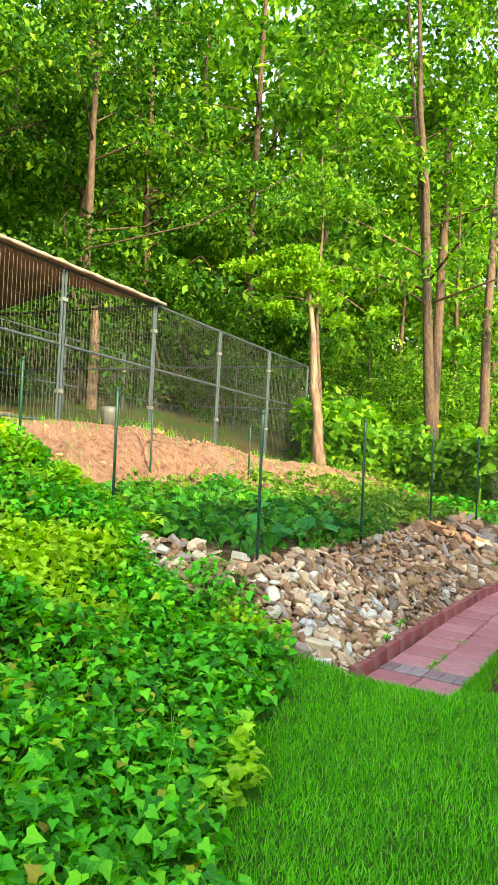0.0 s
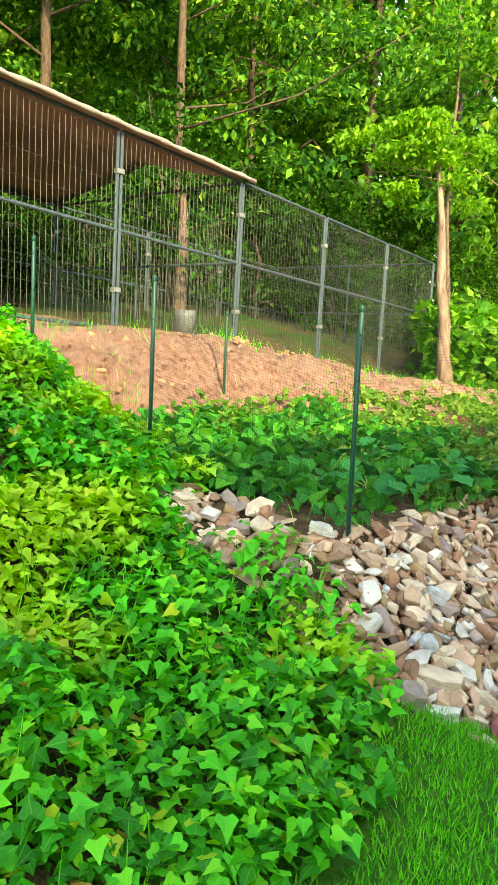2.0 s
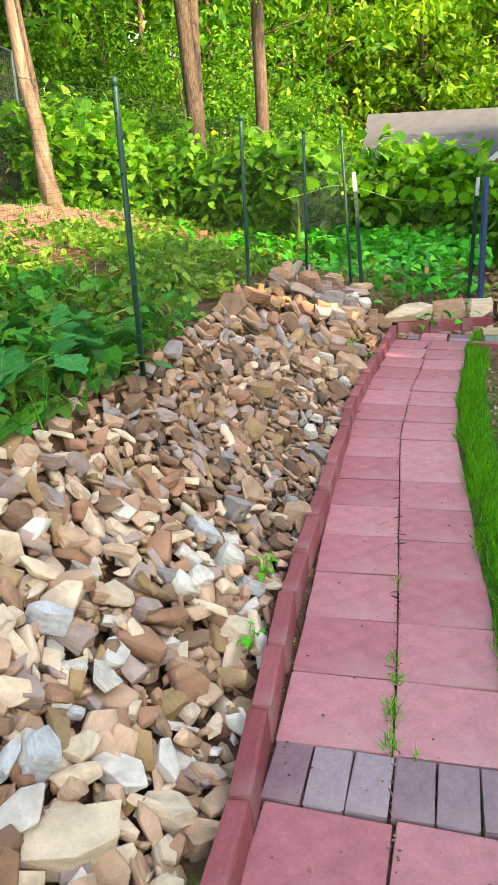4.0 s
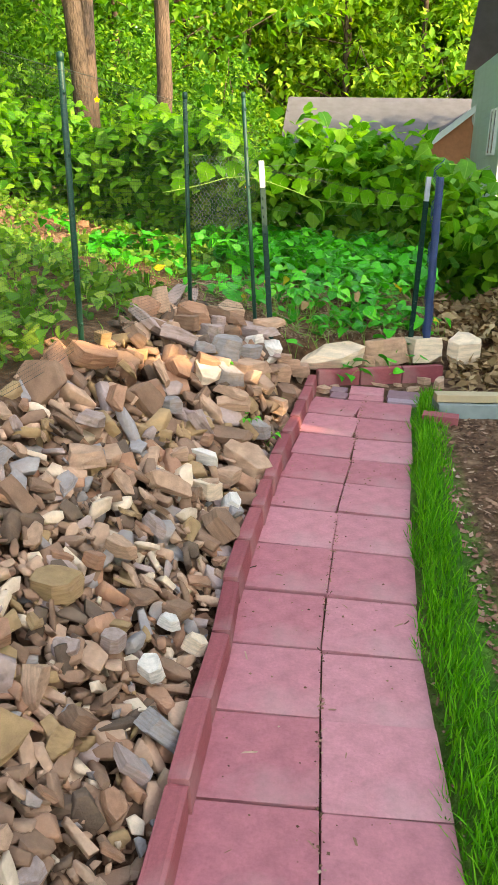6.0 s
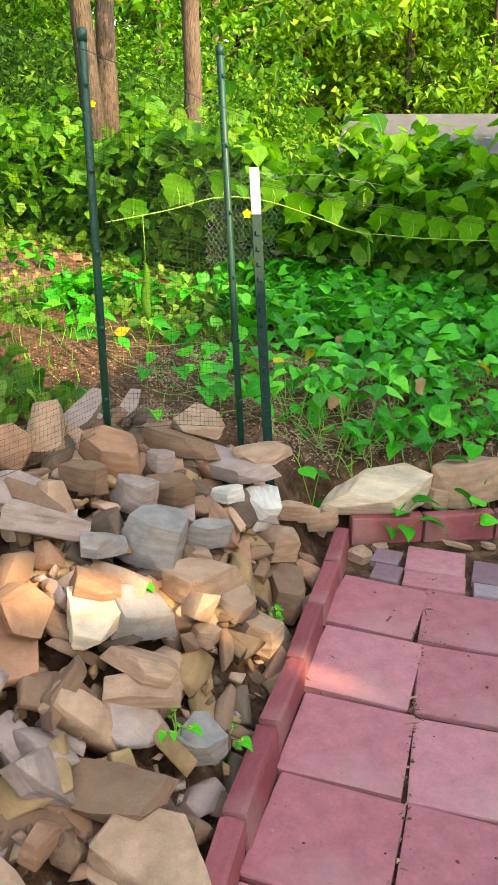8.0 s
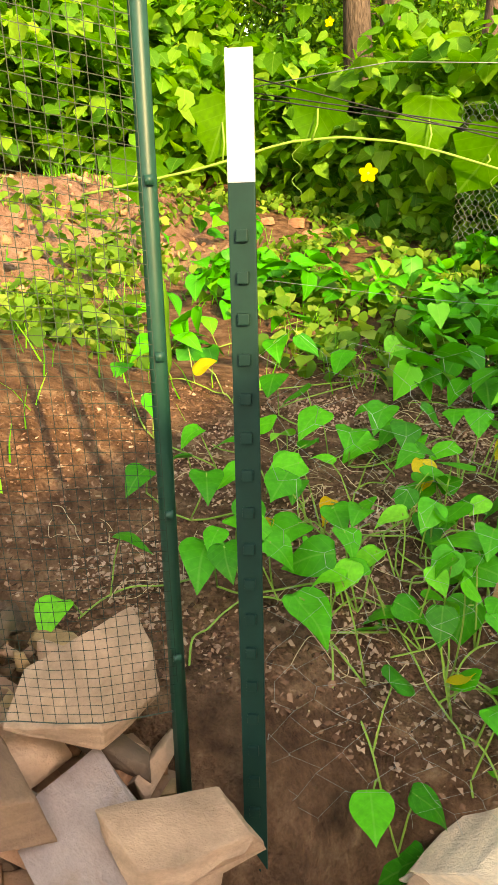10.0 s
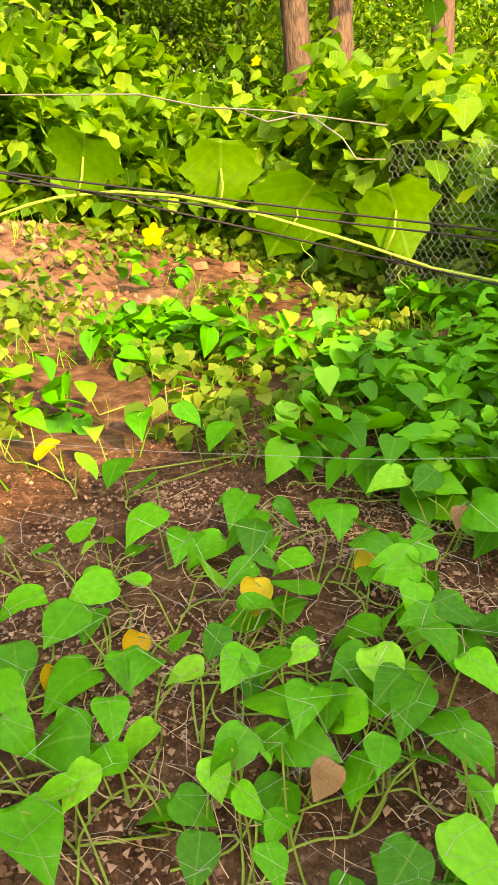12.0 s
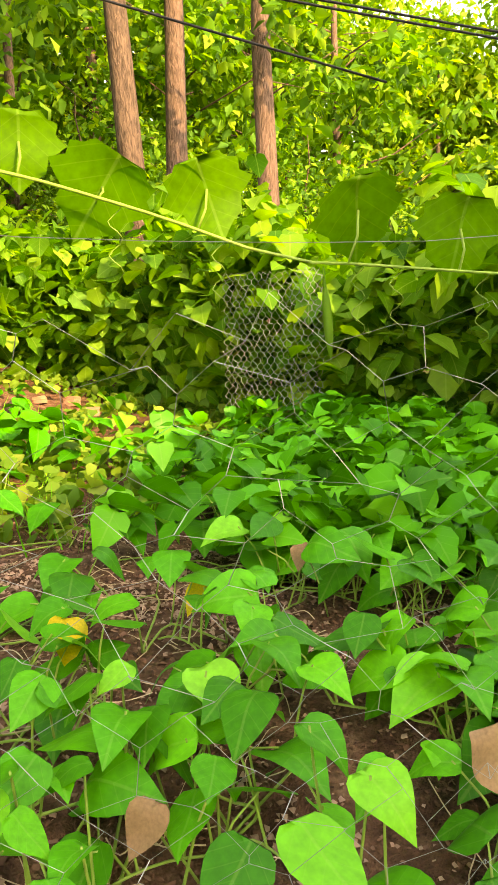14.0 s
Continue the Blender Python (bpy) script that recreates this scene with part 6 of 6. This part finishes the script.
trailing_plant((-0.92, 5.65, 0.067), (-0.88, 5.61, 0.085), (-0.81, 5.67, 0.084), (-0.71, 5.79, 0.076), (-0.65, 5.81, 0.083), (-0.77, 5.77, 0.078))
trailing_plant((-0.70, 5.59, 0.12), (-0.63, 5.63, 0.075))
trailing_plant((-0.76, 6.25, 0.080), (-0.69, 6.05, 0.071), (-0.56, 6.04, 0.089), (-0.65, 5.93, 0.079))

# plants that hang over the low stone wall
for k in range(11):
    a = 0.02 + 0.095 * k
    x, y = -0.38 + 0.866 * a, 5.72 + 0.5 * a
    trailing_plant(*[(x + rp.uniform(-0.07, 0.07), y + rp.uniform(-0.03, 0.12), rp.uniform(0.06, 0.09)) for i in range(6 if k > 2 else 4)], low=True)

dry_leaves = [leaf_mesh(LEAF_FINE, M_dry, 3.0, 30 + k) for k in range(2)]


def faded_leaf(x, y, h, s, me, label):
    """A single faded leaf on its stalk."""
    z = ground_z(x, y)
    t = thing("faded_leaf", pose(x, y, z), label, "leaf", "faded leaves")
    bm = bmesh.new()
    heart_leaf(t, bm, Vector((0.04, 0.05, 0.0)), 0, 0, h, s, me, rp.uniform(150, 240), -45)
    part("stalk", bm, M_stem, t, "", True)


for x, y, h, s in ((-0.73, 6.25, 0.13, 0.075), (-0.60, 6.50, 0.13, 0.06), (-0.88, 6.06, 0.06, 0.06), (-0.95, 5.90, 0.06, 0.04)):
    faded_leaf(x, y, h, s, yellow_leaves[0], "yellowed heart-shaped leaf on a pale stalk")
for x, y, h, s in ((-0.42, 5.99, 0.13, 0.06), (-0.48, 6.72, 0.16, 0.05), (-0.06, 6.22, 0.17, 0.065)):
    faded_leaf(x, y, h, s, dry_leaves[0], "dry brown curled leaf on a pale stalk")


def mulch():
    rs = np.random.RandomState(95)
    n = 24000
    x, y = rs.uniform(-1.7, 0.55, n), 5.4 + 2.4 * rs.random(n) ** 1.3
    k = (end_line(x, y) > 0.06) & (rs.random(n) < np.clip(1.35 - (y - 5.6) * 0.22, 0.2, 1))
    x, y = x[k], y[k]
    n = len(x)
    v = [(-0.5, -0.5, 0), (0.45, -0.4, 0), (0.4, 0.5, 0), (-0.3, 0.4, 0), (-0.3, 0.0, 1), (0.3, 0.05, 1)]
    f = [(0, 1, 5, 4), (1, 2, 5), (2, 3, 4, 5), (3, 0, 4)]
    s = 0.006 + 0.013 * rs.random(n) ** 2.6
    rot = turn_matrices(rs.uniform(0, 6.28, n), rs.normal(0, 0.35, n), rs.normal(0, 0.35, n))
    me = scatter_mesh("mulch", v, f, np.stack([x, y, land(x, y) + 0.002], -1), rot, np.stack([s, s * rs.uniform(0.35, 0.9, n), s * rs.uniform(0.1, 0.3, n)], -1), M_mulch)
    tagged(new("mulch", me), "reddish-brown bark mulch over the soil", "mulch", kind="stuff")


mulch()


def leaf_litter():
    """Dead leaves and bark over the bare strip beyond the grass verge."""
    rs = np.random.RandomState(94)
    n = 9000
    x, y = 0.40 + 1.5 * rs.random(n) ** 1.2, rs.uniform(-0.2, 5.4, n)
    v = [(-0.5, -0.1, 0.05), (0.0, -0.32, 0), (0.5, 0.0, 0.1), (0.05, 0.3, 0.02), (0.0, 0.0, 0.12)]
    f = [(0, 1, 4), (1, 2, 4), (2, 3, 4), (3, 0, 4)]
    s = 0.012 + 0.035 * rs.random(n) ** 2.2
    rot = turn_matrices(rs.uniform(0, 6.28, n), rs.normal(0, 0.3, n), rs.normal(0, 0.3, n))
    me = scatter_mesh("leaf_litter", v, f, np.stack([x, y, land(x, y) + 0.004], -1), rot, s, M_mulch)
    tagged(new("leaf_litter", me), "dead brown leaves and bark beside the grass verge", "leaf litter", kind="stuff")


leaf_litter()


def crumbs():
    rs = np.random.RandomState(98)
    n = 15000
    x, y = rs.uniform(-1.4, 0.3, n), rs.uniform(5.5, 7.4, n)
    v = np.array([noise.noise(Vector((a * 3.2, b * 3.2, 9.0))) for a, b in zip(x, y)])
    k = (end_line(x, y) > 0.08) & (v + rs.normal(0, 0.1, n) > 0.07)
    x, y = x[k], y[k]
    n = len(x)
    s = 0.004 + 0.013 * rs.random(n) ** 2
    rot = turn_matrices(rs.uniform(0, 6.28, n), rs.normal(0, 0.4, n), rs.normal(0, 0.4, n))
    me = scatter_mesh("wood_crumbs", [(-0.5, -0.4, 0), (0.5, -0.3, 0), (0.1, 0.5, 0), (0.0, 0.0, 0.5)], [(0, 1, 3), (1, 2, 3), (2, 0, 3)], np.stack([x, y, land(x, y) + 0.004], -1), rot, s, M_crumbs)
    tagged(new("wood_crumbs", me), "pale patches of fine wood crumbs on the soil", "wood crumbs", kind="stuff")


crumbs()


def dry_strands():
    """Pale dead roots and stalks that lie over the mulch."""
    r = random.Random(99)
    bm = bmesh.new()
    for _ in range(230):
        x, y = r.uniform(-1.3, 0.3), 5.6 + 1.5 * r.random() ** 1.3
        if end_line(x, y) < 0.12:
            continue
        a, step, run = r.uniform(0, 6.283), r.uniform(0.02, 0.05), []
        for _ in range(6):
            run.append(Vector((x, y, ground_z(x, y) + r.uniform(0.004, 0.028))))
            a += r.gauss(0, 0.55)
            x, y = x + step * math.cos(a), y + step * math.sin(a)
        tube(bm, soften(run), r.uniform(0.0006, 0.0013), 3, False)
    tagged(part("dry_stalks", bm, M_strand), "pale dead stalks and roots over the mulch", "dry stalks", kind="stuff")


dry_strands()


def path_debris():
    """Crumbs of soil, bits of twig and grass caught in the joints."""
    rs = np.random.RandomState(96)
    n = 1500
    y = rs.uniform(-0.4, 5.3, n)
    cx = np.interp(y, PATH_Y, PATH_X)
    joint = rs.random(n) < 0.75
    x = cx + np.where(joint, np.where(rs.random(n) < 0.5, rs.normal(0, 0.008, n), rs.choice([-1, 1], n) * (0.325 + np.abs(rs.normal(0, 0.012, n)))), rs.uniform(-0.3, 0.3, n))
    v = [(-0.5, -0.5, 0), (0.4, -0.5, 0), (0.5, 0.35, 0), (-0.3, 0.5, 0), (0.0, 0.0, 0.8)]
    f = [(0, 1, 4), (1, 2, 4), (2, 3, 4), (3, 0, 4)]
    s = 0.003 + 0.008 * rs.random(n) ** 2
    long = np.where(rs.random(n) < 0.12, rs.uniform(3, 7, n), 1.0)
    rot = turn_matrices(rs.uniform(0, 6.28, n), np.zeros(n), np.zeros(n))
    me = scatter_mesh("path_debris", v, f, np.stack([x, y, np.full(n, 0.0012)], -1), rot, np.stack([s * long, s * 0.8, s * 0.6], -1), M_mulch)
    tagged(new("path_debris", me), "soil crumbs and twigs on the pavers", "debris", kind="stuff")


path_debris()
blades("joint_grass", 34000, 97, (-0.36, 0.36), (-0.5, 1.3), lambda x, y, rs: np.min([((x - a) / 0.018) ** 2 + ((y - b) / c) ** 2 for a, b, c in ((-0.005, 0.05, 0.05), (-0.015, 0.17, 0.04), (-0.01, 0.31, 0.03), (-0.02, 0.42, 0.025), (0.06, 0.0, 0.012), (0.3, -0.2, 0.02), (0.31, 0.36, 0.02), (-0.03, 0.9, 0.02))], axis=0) < 1, 0.055, "grass tufts in the joints of the pavers")

# ---- cords and the vine along the wire fence ----
FENCE_A, FENCE_U = Vector((-0.71, 5.52, 0)), Vector((0.861, 0.508, 0))


def on_fence(along, z, out=0.0):
    return FENCE_A + FENCE_U * along + Vector((0.508, -0.861, 0)) * out + Vector((0, 0, z))


def cord(pts, r, parent):
    bm = bmesh.new()
    tube(bm, pts, r, 6)
    part("strand", bm, M_cord, parent, "", True)


string = thing("string_line", None, "thin black strings tied between two T posts", "string")
cord([on_fence(a, 1.374 - 0.14 * a - 0.006 * math.sin(min(a, 1.2) * 2.6)) for a in np.linspace(0, 1.2, 13)], 0.001, string)
cord([on_fence(a, 1.368 - 0.142 * a - 0.006 * math.sin(min(a, 1.2) * 2.6), 0.006) for a in np.linspace(0, 1.2, 13)], 0.001, string)
cord([on_fence(a, 1.392 - 0.25 * a, 0.004) for a in np.linspace(0, 0.7, 9)], 0.001, string)


VINE_A, VINE_U = Vector((-1.432, 5.871, 0)), Vector((1.422, 0.774, 0))


def on_vine(along, z, out=0.0):
    return VINE_A + VINE_U * along + Vector((0.478, -0.878, 0)) * out + Vector((0, 0, z))


def wire_vine():
    t = thing("climbing_vine", None, "gourd vine trained along a cord with broad lobed leaves", "vine")
    bm = bmesh.new()

    def rise(a):
        return float(np.interp(a, [0.0, 0.12, 0.17, 0.22, 0.284, 0.358, 0.433, 0.483, 0.535, 0.607, 0.689, 0.757, 0.79, 0.945, 1.3], [1.20, 1.236, 1.252, 1.272, 1.302, 1.31, 1.298, 1.279, 1.254, 1.218, 1.17, 1.145, 1.144, 1.123, 1.10]))

    run = [on_vine(a, rise(a), 0.004 * math.sin(a * 14)) for a in np.linspace(0.0, 1.28, 40)]
    tube(bm, run, [0.0034 - 0.0012 * i / 40 for i in range(40)], 6)
    star = [leaf_mesh(LEAF_STAR, M_vine_big, 0.9, 60 + k) for k in range(3)]
    leaves = []
    for a, up, s in ((0.07, 0.03, 0.10), (0.20, 0.08, 0.11), (0.32, 0.06, 0.10), (0.47, 0.055, 0.10), (0.545, 0.02, 0.125), (0.64, 0.065, 0.105), (0.79, 0.085, 0.125), (0.905, 0.07, 0.115), (1.0, 0.05, 0.11), (1.10, 0.06, 0.12), (1.2, 0.04, 0.11)):
        base = on_vine(a, rise(a))
        tip = base + Vector((rng.uniform(-0.015, 0.015), 0.02, up))
        tube(bm, [base, base.lerp(tip, 0.5) + Vector((0.008, -0.004, 0)), tip], 0.0022, 5)
        leaves.append((tip, s))
    for a in (0.30, 0.56, 0.66, 0.80, 0.84, 0.93):
        c = on_vine(a, rise(a))
        tube(bm, [c + Vector((0.012 * math.cos(k * 1.1), 0.009 * math.sin(k * 1.1), -0.009 * k)) for k in range(14)], 0.0009, 3)
    part("stem", bm, M_stem, t, "pale green vine stem with tendrils", True)
    for k, (tip, s) in enumerate(leaves):
        ob = new("leaf", star[k % 3])
        ob.parent = t
        ob.matrix_basis = Matrix.Translation(tip) @ pose(0, 0, 0, 0, 0, 30 + rng.uniform(-16, 16)) @ pose(0, 0, 0, -68 + rng.uniform(-16, 16), rng.uniform(-30, 30), 0) @ pose(0, 0, 0, 0, 0, 180) @ Matrix.Diagonal((-s, -s, s, 1))
    bm = bmesh.new()
    top = on_vine(0.765, 1.14, -0.004)
    tube(bm, [top + Vector((0.002 * k, 0, -0.026 * k)) for k in range(7)], [0.0016, 0.002, 0.006, 0.008, 0.008, 0.0055, 0.001], 8)
    part("pod", bm, M_vine_big, t, "slim green hanging pod", True)
    bm = bmesh.new()
    top = on_vine(0.10, rise(0.10), 0.01)
    tube(bm, [top, top + Vector((0.004, 0, -0.10)), top + Vector((0.006, 0, -0.20))], 0.002, 5)
    part("stalk", bm, M_stem, t, "", True)
    bm = bmesh.new()
    top = top + Vector((0.006, 0, -0.20))
    tube(bm, [top + Vector((0.005 * math.sin(k), 0, -0.032 * k)) for k in range(9)], [0.004, 0.012, 0.017, 0.020, 0.021, 0.022, 0.021, 0.016, 0.003], 10)
    part("gourd", bm, M_vine_big, t, "long ribbed green hanging gourd", True)


wire_vine()

# frayed strands above the wire fence
frayed = thing("frayed_wire", None, "loose bent strands of galvanised fence wire", "wire")
for pts in (((0.0, 1.40), (0.18, 1.425), (0.32, 1.42), (0.373, 1.408), (0.434, 1.403), (0.524, 1.388)), ((0.46, 1.399), (0.487, 1.38), (0.499, 1.363), (0.523, 1.362)), ((0.40, 1.405), (0.425, 1.395), (0.45, 1.399))):
    bm = bmesh.new()
    tube(bm, [on_fence(a, z - 0.02, 0.003 * math.sin(a * 40)) for a, z in pts], 0.0007, 5)
    part("strand", bm, M_wire, frayed, "", True)


# ---- squash plants that lean over the rocks ----
squash_leaf = [leaf_mesh(LEAF_STAR, M_squash, 1.3, 120 + k) for k in range(3)]


def squash_plant(x, y, n, reach, size):
    z = ground_z(x, y)
    t = thing("squash_plant", pose(x, y, z), "squash plant with broad blue-green leaves behind the net", "plant", "squash plants")
    bm = bmesh.new()
    tips = []
    for i in range(n):
        a, d, h = rp.uniform(0, 6.283), reach * rp.uniform(0.2, 1.0), rp.uniform(0.06, 0.17)
        tip = Vector((math.cos(a) * d, math.sin(a) * d, h))
        tube(bm, [(0, 0, 0), (tip.x * 0.35, tip.y * 0.35, h * 0.7), tip], [0.007, 0.005, 0.0035], 5)
        tips.append((tip, math.degrees(a)))
    part("stem", bm, M_stem, t, "pale green leaf stalks", True)
    for tip, a in tips:
        ob = new("leaf", rp.choice(squash_leaf))
        ob.parent = t
        s = size * rp.uniform(0.7, 1.15)
        ob.matrix_basis = Matrix.Translation(tip) @ pose(0, 0, 0, 0, 0, a - 90 + rp.uniform(-25, 25)) @ pose(0, 0, 0, rp.gauss(-18, 12), rp.gauss(0, 12), 0) @ Matrix.Diagonal((s, s, s, 1))


for x, y, n, reach in ((-1.32, 1.25, 9, 0.26), (-1.45, 0.85, 12, 0.36), (-1.75, 1.15, 12, 0.4), (-1.55, 0.3, 11, 0.34), (-2.0, 0.6, 12, 0.4), (-1.6, 1.8, 10, 0.34), (-2.3, 1.3, 12, 0.4)):
    squash_plant(x, y, n, reach, 0.125)

# ---- weeds that grow through the rocks ----
sprig_leaf = leaf_mesh(LEAF_FINE, M_ivy, 1.2, 150)


def sprig(x, y, z, n, reach, size, label):
    """A small weed: stalks from one root, each with a leaf."""
    t = thing("weed", pose(x, y, z), label, "weed", "weeds in the rocks")
    for i in range(n):
        bm = bmesh.new()
        a, d, h = rp.uniform(0, 6.283), reach * rp.uniform(0.25, 1.0), reach * rp.uniform(0.3, 1.1)
        tip = Vector((math.cos(a) * d, math.sin(a) * d, h))
        tube(bm, [(0, 0, -0.05), (tip.x * 0.4, tip.y * 0.4, h * 0.75), tip], [0.0025, 0.002, 0.0012], 4)
        part("stalk", bm, M_stem, t, "", True)
        ob = new("leaf", sprig_leaf)
        ob.parent = t
        s = size * rp.uniform(0.6, 1.2)
        ob.matrix_basis = Matrix.Translation(tip) @ pose(0, 0, 0, 0, 0, math.degrees(a) - 90 + rp.uniform(-30, 30)) @ pose(0, 0, 0, rp.gauss(-15, 15), rp.gauss(0, 15), 0) @ Matrix.Diagonal((s, s, s, 1))


for x, y, z in ((-1.33, -0.78, 0.48), (-1.22, -0.88, 0.42), (-1.45, -0.72, 0.52), (-1.12, -0.80, 0.42), (-1.30, -0.95, 0.42), (-1.02, -0.95, 0.35), (-1.5, -0.85, 0.52)):
    sprig(x, y, z, 16, 0.16, 0.062, "leafy green weed sprawling from the ivy onto the rocks")
for x, y, z, n in ((-0.50, 0.72, 0.09, 8), (-0.46, 0.33, 0.06, 6), (-0.72, 4.22, 0.42, 9), (-0.55, 4.02, 0.20, 8), (-0.46, 4.72, 0.07, 6), (-0.47, 4.16, 0.07, 5)):
    sprig(x, y, z, n, 0.05, 0.03, "tiny green weed in a gap between stones")

# ---- bricks and clods in the sunny corner, hexagon net on the trellis ----
for k, (x, y, s) in enumerate(((-3.12, 10.05, 0.19), (-3.32, 10.0, 0.22), (-3.52, 10.1, 0.18), (-3.22, 9.85, 0.15), (-3.68, 9.9, 0.16), (-2.4, 8.5, 0.09), (-2.0, 8.0, 0.08))):
    ob = new("clay_clod", big_rocks[k])
    ob.matrix_basis = pose(x, y, ground_z(x, y) + 0.03, 0, 0, 40 * k) @ Matrix.Diagonal((s, s, s * 0.8, 1))
    ob.material_slots[0].link = "OBJECT"
    ob.material_slots[0].material = M_tone["rust"]
    tagged(ob, "lump of dry red clay on the soil", "clod", "clay clods")
net = part("trellis_net", hexagons(0.75, 0.85, 0.05, 0.0018, 0.01, 5), M_hexwire)
net.matrix_basis = pose(-2.02, 9.68, 0.62, 0, 0, -14)
tagged(net, "galvanised hexagon netting on the vine trellis", "netting")
net = part("trellis_net", hexagons(2.4, 1.3, 0.06, 0.0018, 0.01, 6), M_mesh)
net.matrix_basis = pose(-7.3, 8.75, 1.62, 0, 7, 36)
tagged(net, "dark hexagon netting behind the kennel's end", "netting")


def flower(p, r, yaw):
    """A yellow vine flower: five petals round a cup."""
    t = thing("vine_flower", Matrix.Translation(p) @ pose(0, 0, 0, 70, 0, yaw), "yellow gourd flower on the vine", "flower", "vine flowers")
    petal = leaf_mesh(folded_leaf([(0.0, 0.0), (0.3, 0.3), (0.65, 0.36), (0.9, 0.2), (1.0, 0.0)], 0.2, 0.15), M_petal, 1.0, 90)
    for k in range(5):
        ob = new("petal", petal)
        ob.parent = t
        ob.matrix_basis = pose(0, 0, 0, 0, 0, 72 * k) @ pose(0, 0, 0, 18, 0, 0) @ Matrix.Diagonal((r, r, r, 1))
    bm = bmesh.new()
    tube(bm, [(0, 0, -0.5 * r), (0, 0, 0.0), (0, 0, 0.2 * r)], [0.1 * r, 0.22 * r, 0.1 * r], 8)
    part("cup", bm, M_stem, t, "green flower cup", True)


flower(on_vine(0.395, 1.235, -0.02), 0.022, 20)
flower(Vector((-3.3, 10.2, 2.05)), 0.04, 10)


def bank_clods():
    """Crumbs and lumps fallen from the cut clay bank."""
    rs = np.random.RandomState(99)
    n = 480
    me = rocks[2]
    vs, fs = np.array([v.co[:] for v in me.vertices]), [tuple(p.vertices) for p in me.polygons]
    y = rs.uniform(-0.6, 9.0, n)
    x = rs.uniform(-4.75, -3.35, n)
    s = 0.02 + 0.09 * rs.random(n) ** 3
    rot = turn_matrices(rs.uniform(0, 6.28, n), rs.normal(0, 0.5, n), rs.normal(0, 0.5, n))
    ob = new("clay_crumbs", scatter_mesh("clay_crumbs", vs, fs, np.stack([x, y, land(x, y) + 0.01], -1), rot, np.stack([s, s, s * 1.4], -1), M_tone["rust"]))
    tagged(ob, "loose crumbs of red clay on the cut bank", "clay crumbs", kind="stuff")


bank_clods()

# ---- beside the path's far end ----
def raised_edge():
    bm = bmesh.new()
    box(bm, 0.9, 0.09, 0.045, pose(0.88, 4.93, 0.15, 0, 0, 8), 0.006)
    tagged(part("plank", bm, M_lumber), "weathered timber plank lying on concrete blocks", "plank")
    for k, x in enumerate((0.62, 1.05)):
        bm = bmesh.new()
        m = pose(x, 4.90 + 0.06 * k, 0.06, 0, 0, 8)
        box(bm, 0.36, 0.035, 0.13, m @ pose(0, -0.07, 0), 0.006)
        box(bm, 0.36, 0.035, 0.13, m @ pose(0, 0.07, 0), 0.006)
        for q in (-0.16, 0.0, 0.16):
            box(bm, 0.035, 0.11, 0.128, m @ pose(q, 0, 0), 0.004)
        tagged(part("concrete_block", bm, M_slate), "grey hollow concrete block under a plank", "block", "concrete blocks")
    bm = bmesh.new()
    box(bm, 0.09, 0.2, 0.06, pose(0.46, 4.72, 0.06, 0, 0, 80), 0.006)
    tagged(part("brick", bm, M_edging), "single red edging brick in the grass", "brick")


raised_edge()


def litter_pile():
    rs = np.random.RandomState(91)
    n = 2600
    x, y = rs.normal(1.15, 0.42, n), rs.normal(6.7, 0.85, n)
    k = (x > 0.62) & (end_line(x, y) > -0.75)
    x, y = x[k], y[k]
    n = len(x)
    z = land(x, y) + 0.02 + 0.42 * np.exp(-((x - 1.35) / 0.5) ** 2 - ((y - 7.0) / 0.9) ** 2) * (0.75 + 0.25 * rs.random(n)) + 0.03 * rs.random(n)
    rot = turn_matrices(rs.uniform(0, 6.28, n), rs.normal(0, 0.5, n), rs.normal(0, 0.5, n))
    me = scatter_mesh("leaf_litter", *LEAF_SIMPLE, np.stack([x, y, z], -1), rot, np.stack([0.09 * rs.uniform(0.6, 1.4, n)] * 3, -1), M_dry)
    tagged(new("leaf_litter", me), "heap of dry brown leaves and bark chips", "leaf litter", kind="stuff")


litter_pile()
